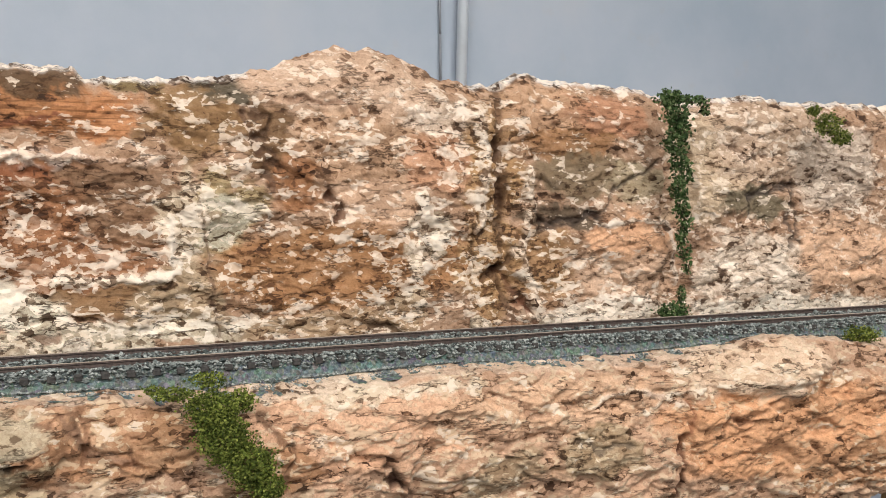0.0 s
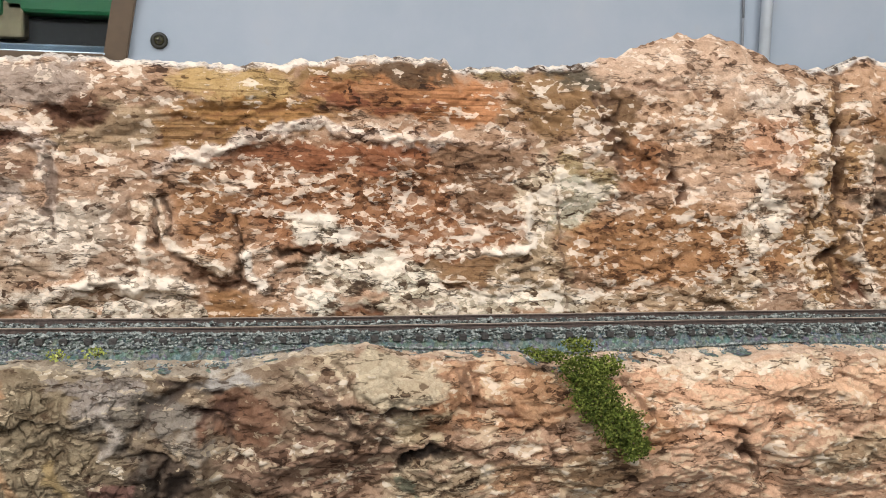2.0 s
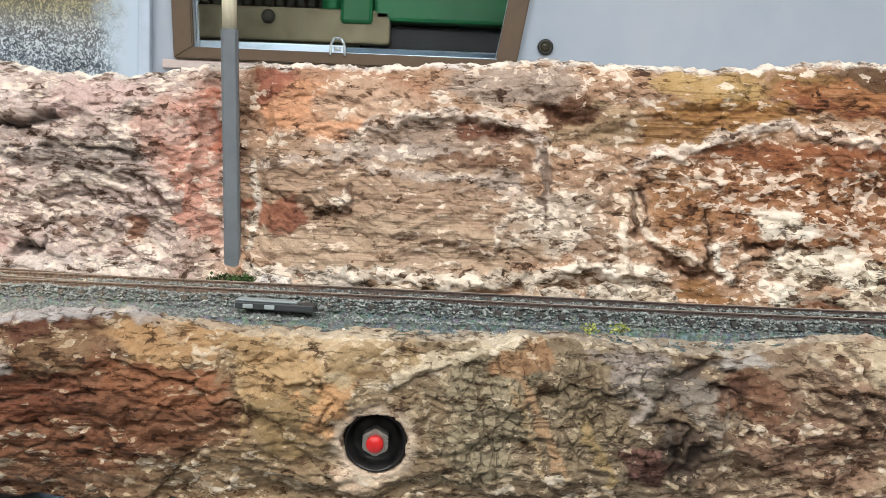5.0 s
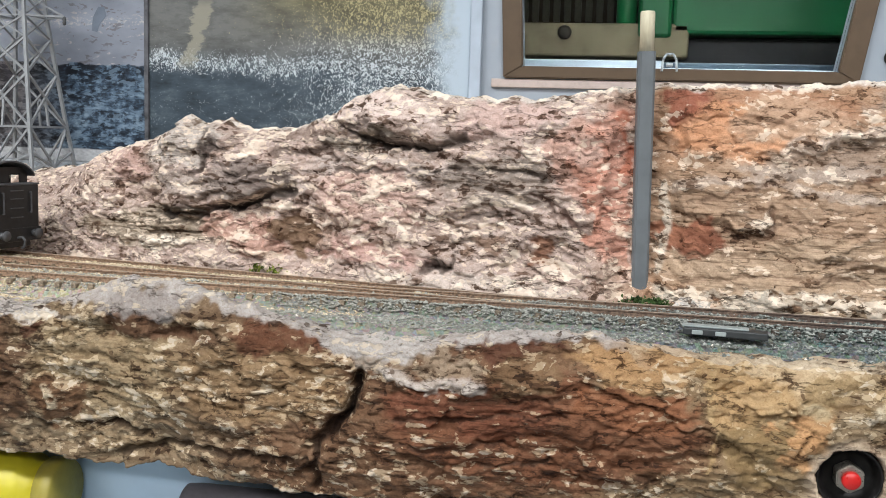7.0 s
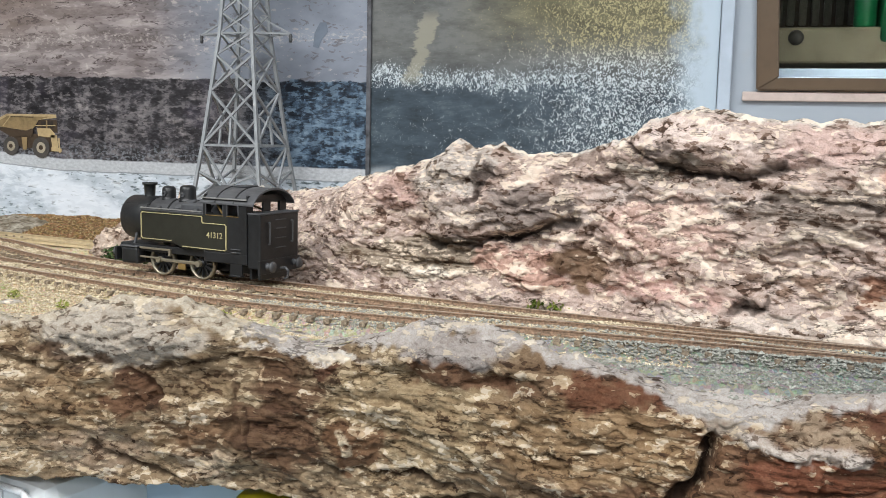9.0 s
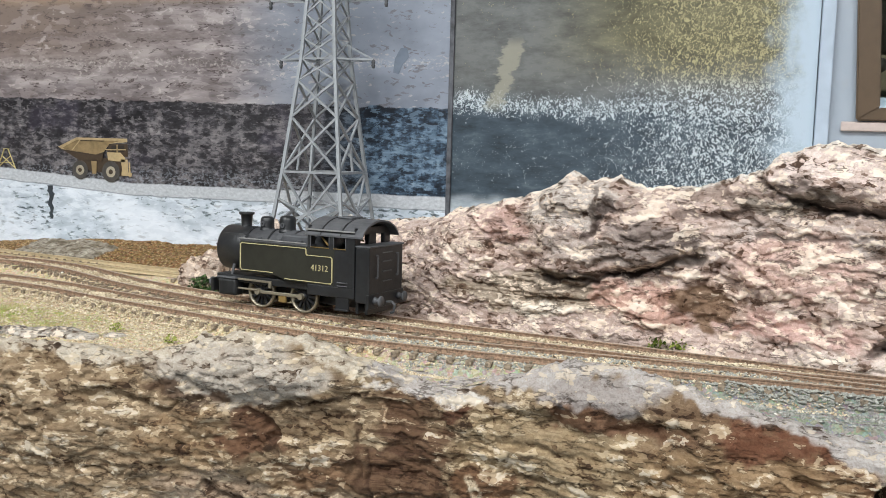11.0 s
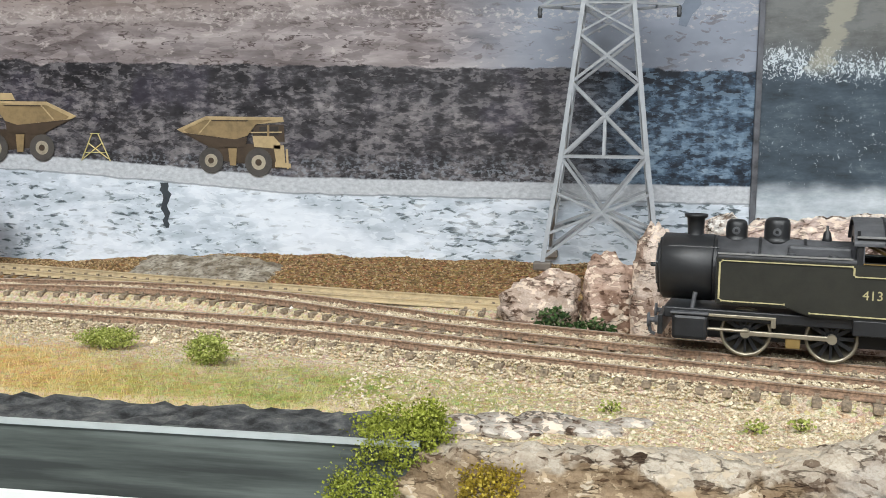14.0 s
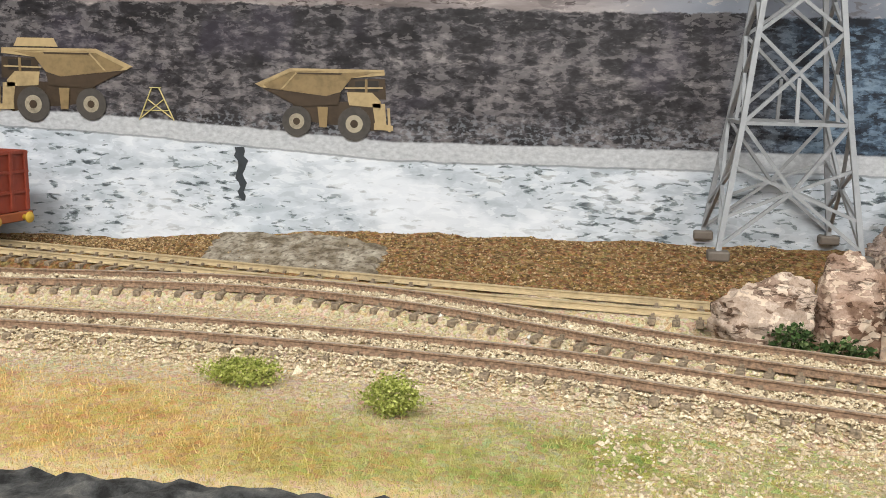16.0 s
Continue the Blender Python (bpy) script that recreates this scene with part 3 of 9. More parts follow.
wash(BACK_WASH, 0.0874, 1.0749, 0.0090, 0.0131, (132, 99, 64), 0.35, 0.90)
wash(BACK_WASH, 0.1329, 1.0515, 0.0203, 0.0081, (216, 176, 142), 0.36, 0.90)
wash(BACK_WASH, 0.1238, 1.0257, 0.0545, 0.0163, (176, 124, 73), 0.52, 0.90)
wash(BACK_WASH, 0.1596, 1.0676, 0.0164, 0.0115, (206, 152, 113), 0.50, 0.90)
wash(BACK_WASH, 0.1541, 1.0365, 0.0055, 0.0144, (240, 222, 194), 0.85, 0.90)
wash(BACK_WASH, 0.1484, 1.0098, 0.0100, 0.0070, (222, 196, 161), 0.70, 0.90)
wash(BACK_WASH, 0.0737, 1.0441, 0.0088, 0.0089, (206, 200, 175), 0.60, 0.90)
wash(BACK_WASH, 0.0440, 1.0036, 0.0576, 0.0042, (222, 210, 183), 0.75, 0.90)
wash(BACK_WASH, 0.1194, 1.0038, 0.0353, 0.0055, (196, 162, 123), 0.55, 0.90)
wash(BACK_WASH, 0.1862, 1.0467, 0.0139, 0.0454, (190, 148, 96), 0.62, 0.90)
wash(BACK_WASH, 0.2204, 1.0930, 0.0298, 0.0101, (206, 162, 123), 0.35, 0.90)
wash(BACK_WASH, 0.2468, 1.0903, 0.0186, 0.0089, (200, 142, 103), 0.12, 0.90, (0, 0, 0.4))
wash(BACK_WASH, 0.2239, 1.0780, 0.0244, 0.0073, (166, 118, 71), 0.20, 0.90)
wash(BACK_WASH, 0.2274, 1.0634, 0.0247, 0.0099, (136, 116, 87), 0.20, 0.90)
wash(BACK_WASH, 0.2605, 1.0591, 0.0139, 0.0102, (176, 158, 124), 0.28, 0.90)
wash(BACK_WASH, 0.2252, 1.0460, 0.0180, 0.0045, (98, 83, 64), 0.10, 0.90)
wash(BACK_WASH, 0.2595, 1.0200, 0.0281, 0.0104, (226, 186, 152), 0.35, 0.90)
wash(BACK_WASH, 0.2587, 1.0355, 0.0236, 0.0088, (238, 182, 136), 0.14, 0.90)
wash(BACK_WASH, 0.2118, 1.0244, 0.0170, 0.0149, (176, 134, 87), 0.50, 0.90)
wash(BACK_WASH, 0.2480, 1.0023, 0.0383, 0.0057, (236, 222, 202), 0.70, 0.90)
wash(BACK_WASH, 0.3019, 1.0674, 0.0207, 0.0251, (222, 196, 161), 0.40, 0.90)
wash(BACK_WASH, 0.3460, 1.0818, 0.0433, 0.0205, (206, 176, 147), 0.42, 0.90)
wash(BACK_WASH, 0.3844, 1.0686, 0.0270, 0.0199, (204, 184, 163), 0.40, 0.90)
wash(BACK_WASH, 0.3339, 1.0515, 0.0185, 0.0082, (120, 110, 85), 0.25, 0.90)
wash(BACK_WASH, 0.3328, 1.0183, 0.0339, 0.0167, (226, 206, 183), 0.50, 0.90)
wash(BACK_WASH, 0.3941, 1.0253, 0.0337, 0.0161, (238, 192, 153), 0.14, 0.90)
wash(BACK_WASH, 0.3560, 0.9991, 0.0599, 0.0052, (236, 224, 204), 0.65, 0.90)
wash(BACK_WASH, 0.1978, 1.1038, 0.0054, 0.0033, (112, 75, 47), 0.05, 0.90)
wash(BACK_WASH, -0.5185, 1.0468, 0.0271, 0.0145, (212, 188, 176), 0.55, 0.90)
wash(BACK_WASH, -0.5049, 1.0474, 0.0140, 0.0097, (214, 180, 170), 0.42, 0.90)
wash(BACK_WASH, -0.4716, 1.0600, 0.0153, 0.0115, (206, 196, 188), 0.50, 0.90)
wash(BACK_WASH, -0.4592, 1.0527, 0.0027, 0.0088, (96, 82, 78), 0.00, 0.90)
wash(BACK_WASH, -0.4470, 1.0408, 0.0355, 0.0061, (180, 166, 158), 0.40, 0.90)
wash(BACK_WASH, -0.4354, 1.0461, 0.0161, 0.0073, (150, 136, 130), 0.30, 0.90)
wash(BACK_WASH, -0.4861, 1.0182, 0.0415, 0.0096, (166, 152, 132), 0.35, 0.90, (0, 0, 1))
wash(BACK_WASH, -0.4758, 1.0112, 0.0157, 0.0027, (236, 228, 214), 0.80, 0.90)
wash(BACK_WASH, -0.4371, 1.0178, 0.0168, 0.0087, (212, 170, 154), 0.40, 0.90)
wash(BACK_WASH, -0.4098, 1.0188, 0.0110, 0.0089, (134, 104, 76), 0.12, 0.90)
wash(BACK_WASH, -0.4113, 1.0661, 0.0157, 0.0042, (162, 142, 132), 0.40, 0.90)
wash(BACK_WASH, -0.3721, 1.0771, 0.0224, 0.0091, (236, 216, 208), 0.55, 0.90)
wash(BACK_WASH, -0.3775, 1.0626, 0.0227, 0.0048, (152, 142, 130), 0.22, 0.90, (0, 0, 1))
wash(BACK_WASH, -0.3730, 1.0511, 0.0364, 0.0050, (202, 186, 178), 0.50, 0.90)
wash(BACK_WASH, -0.3765, 1.0367, 0.0265, 0.0122, (216, 182, 170), 0.45, 0.90)
wash(BACK_WASH, -0.3194, 1.0473, 0.0234, 0.0091, (172, 158, 148), 0.36, 0.90, (0, 0, 0.8))
wash(BACK_WASH, -0.3155, 1.0743, 0.0213, 0.0075, (222, 192, 184), 0.22, 0.90)
wash(BACK_WASH, -0.3755, 1.0121, 0.0246, 0.0058, (212, 174, 164), 0.42, 0.90)
wash(BACK_WASH, -0.3272, 1.0221, 0.0151, 0.0078, (206, 186, 176), 0.50, 0.90)
wash(BACK_WASH, -0.3232, 1.0175, 0.0055, 0.0027, (164, 134, 114), 0.10, 0.90)
wash(BACK_WASH, -0.2802, 1.0587, 0.0103, 0.0182, (220, 178, 162), 0.30, 0.90)
wash(BACK_WASH, -0.2739, 1.0389, 0.0040, 0.0165, (210, 140, 112), 0.20, 0.90)
wash(BACK_WASH, -0.2946, 1.0170, 0.0083, 0.0045, (150, 102, 74), 0.10, 0.90)
wash(BACK_WASH, -0.3261, 1.0015, 0.0465, 0.0047, (226, 210, 200), 0.60, 0.90)
wash(BACK_WASH, -0.2681, 1.0478, 0.0097, 0.0303, (220, 160, 138), 0.28, 0.90)
wash(BACK_WASH, -0.2633, 1.0665, 0.0045, 0.0138, (206, 126, 96), 0.10, 0.90)
wash(BACK_WASH, -0.2427, 1.0796, 0.0092, 0.0081, (164, 96, 72), 0.05, 0.90)
wash(BACK_WASH, -0.2226, 1.0711, 0.0204, 0.0112, (226, 166, 120), 0.15, 0.90)
wash(BACK_WASH, -0.2410, 1.0305, 0.0049, 0.0058, (178, 118, 88), 0.00, 0.90)
wash(BACK_WASH, -0.1997, 1.0772, 0.0230, 0.0088, (206, 170, 140), 0.35, 0.90)
stroke(BACK_LINES, [(-0.089, 1.0530), (-0.082, 1.0600), (-0.067, 1.0620), (-0.047, 1.0700), (-0.029, 1.0730), (-0.006, 1.0680), (0.026, 1.0670)], 0.0022, 0.0030, (214, 192, 176), 0.80)
stroke(BACK_LINES, [(-0.059, 1.0350), (-0.058, 1.0260), (-0.058, 1.0130)], 0.0009, -0.0050, (58, 40, 30), 0.00)
stroke(BACK_LINES, [(-0.055, 1.0240), (-0.055, 1.0150), (-0.047, 1.0100)], 0.0016, 0.0025, (230, 220, 206), 1.00)
stroke(BACK_LINES, [(0.015, 1.0240), (0.033, 1.0230), (0.057, 1.0260), (0.054, 1.0470)], 0.0012, 0.0015, (226, 208, 184), 1.00)
stroke(BACK_LINES, [(-0.045, 1.0240), (-0.032, 1.0220), (-0.018, 1.0240)], 0.0010, -0.0030, (58, 40, 30), 0.00)
stroke(BACK_LINES, [(-0.203, 1.0630), (-0.183, 1.0690), (-0.166, 1.0720), (-0.146, 1.0710), (-0.131, 1.0660), (-0.125, 1.0540), (-0.125, 1.0360)], 0.0020, 0.0035, (206, 186, 170), 0.60)
stroke(BACK_LINES, [(-0.159, 1.0670), (-0.148, 1.0640), (-0.138, 1.0660)], 0.0022, -0.0020, (130, 80, 58), 0.10)
stroke(BACK_LINES, [(-0.124, 1.0530), (-0.123, 1.0420)], 0.0012, -0.0030, (100, 72, 52), 0.10)
stroke(BACK_LINES, [(-0.240, 1.0490), (-0.220, 1.0520), (-0.201, 1.0510), (-0.175, 1.0460), (-0.148, 1.0470), (-0.135, 1.0420)], 0.0016, 0.0014, (200, 180, 164), 0.50)
stroke(BACK_LINES, [(-0.221, 1.0340), (-0.219, 1.0280), (-0.205, 1.0310), (-0.204, 1.0410)], 0.0010, -0.0020, (110, 80, 58), 0.10)
stroke(BACK_LINES, [(-0.212, 1.0340), (-0.207, 1.0350)], 0.0040, 0.0030, (210, 190, 170), 0.70)
stroke(BACK_LINES, [(-0.159, 1.0200), (-0.146, 1.0170), (-0.141, 1.0290), (-0.135, 1.0400)], 0.0013, 0.0018, (208, 188, 166), 0.70)
stroke(BACK_LINES, [(-0.199, 1.0060), (-0.175, 1.0050), (-0.157, 1.0040), (-0.142, 1.0070), (-0.122, 1.0080), (-0.111, 1.0130), (-0.095, 1.0120), (-0.077, 1.0100)], 0.0028, 0.0045, (214, 200, 180), 0.80)
stroke(BACK_LINES, [(-0.089, 1.0440), (-0.086, 1.0300), (-0.077, 1.0220), (-0.063, 1.0170)], 0.0018, 0.0028, (208, 182, 152), 0.80)
stroke(BACK_LINES, [(-0.085, 1.0430), (-0.084, 1.0320)], 0.0010, -0.0040, (58, 40, 30), 0.00)
stroke(BACK_LINES, [(-0.077, 1.0150), (-0.065, 1.0110), (-0.052, 1.0110)], 0.0010, -0.0035, (84, 58, 40), 0.00)
stroke(BACK_LINES, [(-0.241, 1.0200), (-0.214, 1.0230), (-0.184, 1.0220), (-0.153, 1.0230)], 0.0006, -0.0008, (132, 104, 82), 0.10)
stroke(BACK_LINES, [(-0.237, 1.0110), (-0.206, 1.0150), (-0.168, 1.0140)], 0.0006, -0.0008, (140, 112, 90), 0.10)
stroke(BACK_LINES, [(-0.214, 1.0390), (-0.186, 1.0370), (-0.148, 1.0350)], 0.0005, -0.0007, (136, 108, 86), 0.10)
stroke(BACK_LINES, [(-0.131, 1.0760), (-0.120, 1.0730), (-0.105, 1.0740)], 0.0015, -0.0030, (84, 52, 36), 0.00)
stroke(BACK_LINES, [(-0.083, 1.0720), (-0.052, 1.0780), (-0.025, 1.0770), (0.002, 1.0810)], 0.0006, -0.0012, (150, 100, 56), 0.10)
stroke(BACK_LINES, [(-0.076, 1.0650), (-0.056, 1.0720), (-0.043, 1.0750)], 0.0006, -0.0012, (140, 96, 58), 0.10)
stroke(BACK_LINES, [(0.063, 1.0590), (0.068, 1.0330), (0.072, 0.9980)], 0.0004, -0.0012, (120, 90, 68), 0.30)
stroke(BACK_LINES, [(-0.019, 1.0020), (-0.003, 1.0010), (0.016, 1.0040)], 0.0012, -0.0020, (120, 72, 46), 0.00)
stroke(BACK_LINES, [(0.194, 1.1010), (0.190, 1.0820), (0.189, 1.0660), (0.193, 1.0510), (0.191, 1.0320), (0.190, 1.0200), (0.199, 1.0000)], 0.0016, -0.0050, (92, 62, 42), 0.10)
stroke(BACK_LINES, [(0.180, 1.0890), (0.183, 1.0730), (0.181, 1.0590), (0.180, 1.0420)], 0.0022, 0.0022, (214, 190, 164), 0.90)
stroke(BACK_LINES, [(0.204, 1.0660), (0.206, 1.0470), (0.201, 1.0290), (0.210, 1.0070)], 0.0022, 0.0022, (210, 184, 156), 0.90)
stroke(BACK_LINES, [(0.177, 1.0470), (0.177, 1.0250)], 0.0007, -0.0025, (84, 56, 38), 0.10)
stroke(BACK_LINES, [(0.190, 1.0250), (0.202, 1.0100), (0.209, 0.9990)], 0.0010, -0.0030, (110, 66, 40), 0.10)
stroke(BACK_LINES, [(0.238, 1.0420), (0.259, 1.0440), (0.281, 1.0430), (0.286, 1.0300), (0.288, 1.0140)], 0.0010, 0.0020, (226, 206, 184), 0.70)
stroke(BACK_LINES, [(0.212, 1.0400), (0.226, 1.0420), (0.240, 1.0480), (0.252, 1.0590), (0.275, 1.0710)], 0.0009, -0.0030, (72, 60, 54), 0.10)
stroke(BACK_LINES, [(0.328, 1.0430), (0.328, 1.0530), (0.360, 1.0600), (0.354, 1.0400), (0.360, 1.0320)], 0.0010, -0.0030, (70, 62, 58), 0.10)
stroke(BACK_LINES, [(0.319, 1.0810), (0.326, 1.0730), (0.347, 1.0750)], 0.0007, -0.0020, (120, 90, 70), 0.20)
stroke(BACK_LINES, [(0.114, 1.0560), (0.119, 1.0490), (0.117, 1.0460)], 0.0012, -0.0040, (88, 58, 40), 0.10)
stroke(BACK_LINES, [(0.083, 1.0870), (0.090, 1.0830), (0.087, 1.0750), (0.094, 1.0640)], 0.0012, -0.0030, (92, 66, 48), 0.10)
stroke(BACK_LINES, [(0.096, 1.0900), (0.123, 1.0910), (0.128, 1.0850)], 0.0008, -0.0016, (150, 108, 80), 0.20)
stroke(BACK_LINES, [(0.016, 1.0260), (0.034, 1.0240), (0.054, 1.0260), (0.056, 1.0370)], 0.0010, 0.0014, (226, 208, 186), 1.00)
stroke(BACK_LINES, [(0.152, 1.0540), (0.153, 1.0380), (0.155, 1.0260)], 0.0024, 0.0012, (224, 200, 172), 1.00)
# near-black strokes from here paint the shadow under the overhangs
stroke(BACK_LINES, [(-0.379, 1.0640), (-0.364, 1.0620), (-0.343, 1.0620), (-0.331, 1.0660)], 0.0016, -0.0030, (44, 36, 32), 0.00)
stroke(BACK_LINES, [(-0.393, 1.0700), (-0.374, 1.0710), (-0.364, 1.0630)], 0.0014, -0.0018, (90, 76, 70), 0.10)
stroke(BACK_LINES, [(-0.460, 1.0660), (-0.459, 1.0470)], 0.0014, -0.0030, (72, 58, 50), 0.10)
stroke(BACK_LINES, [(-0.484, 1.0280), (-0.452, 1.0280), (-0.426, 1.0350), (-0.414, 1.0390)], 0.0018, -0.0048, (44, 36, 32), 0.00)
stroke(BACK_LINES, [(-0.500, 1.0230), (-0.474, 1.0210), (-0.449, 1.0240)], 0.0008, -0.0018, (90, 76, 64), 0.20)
stroke(BACK_LINES, [(-0.408, 1.0280), (-0.398, 1.0240), (-0.401, 1.0120)], 0.0014, 0.0030, (200, 170, 154), 0.60)
stroke(BACK_LINES, [(-0.392, 1.0500), (-0.355, 1.0500), (-0.326, 1.0530), (-0.295, 1.0510)], 0.0008, -0.0015, (84, 74, 70), 0.20)
stroke(BACK_LINES, [(-0.389, 1.0400), (-0.368, 1.0400), (-0.348, 1.0440)], 0.0007, -0.0013, (90, 76, 70), 0.20)
stroke(BACK_LINES, [(-0.360, 1.0360), (-0.340, 1.0300), (-0.315, 1.0340), (-0.298, 1.0300)], 0.0008, -0.0015, (84, 72, 64), 0.20)
stroke(BACK_LINES, [(-0.350, 1.0320), (-0.330, 1.0280), (-0.308, 1.0310)], 0.0014, 0.0015, (196, 178, 168), 0.70)
stroke(BACK_LINES, [(-0.297, 1.0420), (-0.292, 1.0350), (-0.276, 1.0310)], 0.0010, -0.0018, (90, 64, 54), 0.20)
stroke(BACK_LINES, [(-0.444, 1.0450), (-0.426, 1.0480), (-0.417, 1.0440)], 0.0016, -0.0024, (80, 66, 60), 0.10)
stroke(BACK_LINES, [(-0.261, 1.0870), (-0.259, 1.0530), (-0.259, 1.0090)], 0.0016, 0.0015, (226, 196, 182), 0.60)
stroke(BACK_LINES, [(-0.346, 1.0120), (-0.339, 1.0080), (-0.334, 1.0130)], 0.0012, -0.0024, (60, 48, 42), 0.10)
stroke(BACK_LINES, [(-0.364, 1.0110), (-0.357, 1.0090)], 0.0008, -0.0018, (60, 48, 42), 0.10)
stroke(BACK_LINES, [(-0.426, 1.0560), (-0.398, 1.0590), (-0.392, 1.0550)], 0.0012, -0.0018, (90, 74, 68), 0.20)
stroke(BACK_LINES, [(-0.403, 1.0420), (-0.408, 1.0340), (-0.414, 1.0280)], 0.0010, -0.0015, (110, 80, 66), 0.20)
stroke(BACK_LINES, [(-0.1958, 1.0685), (-0.1656, 1.0726), (-0.1353, 1.0702), (-0.1254, 1.0633)], 0.0017, 0.0020, (212, 192, 176), 0.60)
stroke(BACK_LINES, [(-0.1254, 1.0628), (-0.1259, 1.0452), (-0.1245, 1.0297)], 0.0011, -0.0030, (96, 70, 52), 0.10)
stroke(BACK_LINES, [(-0.0910, 1.0438), (-0.0943, 1.0304), (-0.0927, 1.0158)], 0.0020, 0.0025, (222, 196, 166), 0.85)
stroke(BACK_LINES, [(-0.0892, 1.0428), (-0.0880, 1.0260)], 0.0011, -0.0040, (70, 46, 34), 0.00)
stroke(BACK_LINES, [(-0.1216, 1.0091), (-0.1105, 1.0143), (-0.0993, 1.0123), (-0.0814, 1.0098)], 0.0020, 0.0030, (222, 206, 186), 0.80)
stroke(BACK_LINES, [(-0.1724, 1.0197), (-0.1526, 1.0201), (-0.1416, 1.0170)], 0.0007, -0.0015, (120, 86, 62), 0.00)
stroke(BACK_LINES, [(-0.0200, 1.0678), (0.0143, 1.0676), (0.0514, 1.0664)], 0.0011, 0.0012, (214, 180, 152), 0.50)
stroke(BACK_LINES, [(-0.0817, 1.0239), (-0.0725, 1.0150), (-0.0565, 1.0118)], 0.0014, -0.0030, (104, 68, 44), 0.05)
stroke(BACK_LINES, [(-0.2203, 1.0340), (-0.2172, 1.0279), (-0.2040, 1.0290), (-0.2044, 1.0411)], 0.0009, -0.0018, (128, 98, 76), 0.10)
stroke(BACK_LINES, [(-0.2310, 1.0425), (-0.2134, 1.0496), (-0.2003, 1.0521)], 0.0007, -0.0010, (120, 92, 74), 0.10)
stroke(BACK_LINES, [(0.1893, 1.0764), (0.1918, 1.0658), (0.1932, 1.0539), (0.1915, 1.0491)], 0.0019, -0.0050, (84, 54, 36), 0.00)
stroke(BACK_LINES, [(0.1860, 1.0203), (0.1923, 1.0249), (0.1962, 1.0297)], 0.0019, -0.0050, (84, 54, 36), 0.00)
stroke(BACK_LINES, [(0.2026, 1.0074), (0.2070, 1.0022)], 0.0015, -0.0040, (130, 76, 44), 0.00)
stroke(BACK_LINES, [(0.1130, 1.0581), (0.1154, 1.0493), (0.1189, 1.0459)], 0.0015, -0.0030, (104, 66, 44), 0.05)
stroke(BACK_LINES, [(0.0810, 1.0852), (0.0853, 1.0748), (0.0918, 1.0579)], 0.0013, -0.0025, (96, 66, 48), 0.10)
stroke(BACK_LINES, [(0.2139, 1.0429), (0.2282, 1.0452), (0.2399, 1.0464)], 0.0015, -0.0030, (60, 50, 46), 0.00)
stroke(BACK_LINES, [(0.3267, 1.0542), (0.3441, 1.0597), (0.3586, 1.0612)], 0.0014, -0.0030, (76, 66, 60), 0.05)
stroke(BACK_LINES, [(0.3550, 1.0598), (0.3619, 1.0430), (0.3537, 1.0290)], 0.0011, -0.0030, (80, 66, 58), 0.05)
stroke(BACK_LINES, [(0.3181, 1.0784), (0.3237, 1.0718), (0.3305, 1.0746)], 0.0011, -0.0020, (120, 88, 66), 0.10)
stroke(BACK_LINES, [(0.1314, 1.0014), (0.1386, 1.0021), (0.1436, 0.9988)], 0.0016, -0.0030, (84, 60, 42), 0.00)
stroke(BACK_LINES, [(-0.4191, 1.0299), (-0.4080, 1.0310), (-0.3991, 1.0232), (-0.3962, 1.0142)], 0.0019, 0.0030, (214, 190, 176), 0.60)
stroke(BACK_LINES, [(-0.4811, 1.0258), (-0.4611, 1.0254), (-0.4420, 1.0301)], 0.0011, -0.0030, (44, 36, 34), 0.00)
stroke(BACK_LINES, [(-0.4420, 1.0301), (-0.4260, 1.0363), (-0.4171, 1.0398)], 0.0011, -0.0030, (70, 58, 54), 0.00)
stroke(BACK_LINES, [(-0.3944, 1.0730), (-0.3838, 1.0672), (-0.3715, 1.0620), (-0.3422, 1.0606)], 0.0008, -0.0030, (48, 40, 36), 0.00)
stroke(BACK_LINES, [(-0.3473, 1.0064), (-0.3398, 1.0111), (-0.3359, 1.0095)], 0.0014, -0.0030, (50, 42, 38), 0.00)
stroke(BACK_LINES, [(-0.3330, 1.0255), (-0.3282, 1.0235), (-0.3255, 1.0261)], 0.0008, -0.0020, (110, 90, 80), 0.10)
stroke(BACK_LINES, [(-0.3014, 1.0430), (-0.2907, 1.0379), (-0.2800, 1.0293)], 0.0011, -0.0025, (104, 74, 64), 0.05)
stroke(BACK_LINES, [(-0.2477, 1.0487), (-0.2445, 1.0327), (-0.2480, 1.0138)], 0.0018, 0.0020, (226, 214, 196), 0.70)
ledge(BACK_LEDGES, [(-0.1958, 1.0670), (-0.1656, 1.0709), (-0.1352, 1.0678), (-0.1254, 1.0615)], 0.0016, 0.0040)
ledge(BACK_LEDGES, [(-0.1852, 1.0536), (-0.1526, 1.0512), (-0.1264, 1.0507)], 0.0007, 0.0030)
ledge(BACK_LEDGES, [(-0.0887, 1.0394), (-0.0868, 1.0528), (-0.0736, 1.0593), (-0.0470, 1.0658), (-0.0358, 1.0683), (-0.0200, 1.0678), (0.0144, 1.0661), (0.0515, 1.0648)], 0.0005, 0.0045)
ledge(BACK_LEDGES, [(-0.2409, 1.0034), (-0.2033, 1.0038), (-0.1835, 1.0010), (-0.1526, 1.0017), (-0.1238, 1.0059)], 0.0019, 0.0040)
ledge(BACK_LEDGES, [(-0.0456, 1.0250), (-0.0341, 1.0238), (-0.0180, 1.0228)], 0.0014, 0.0050)
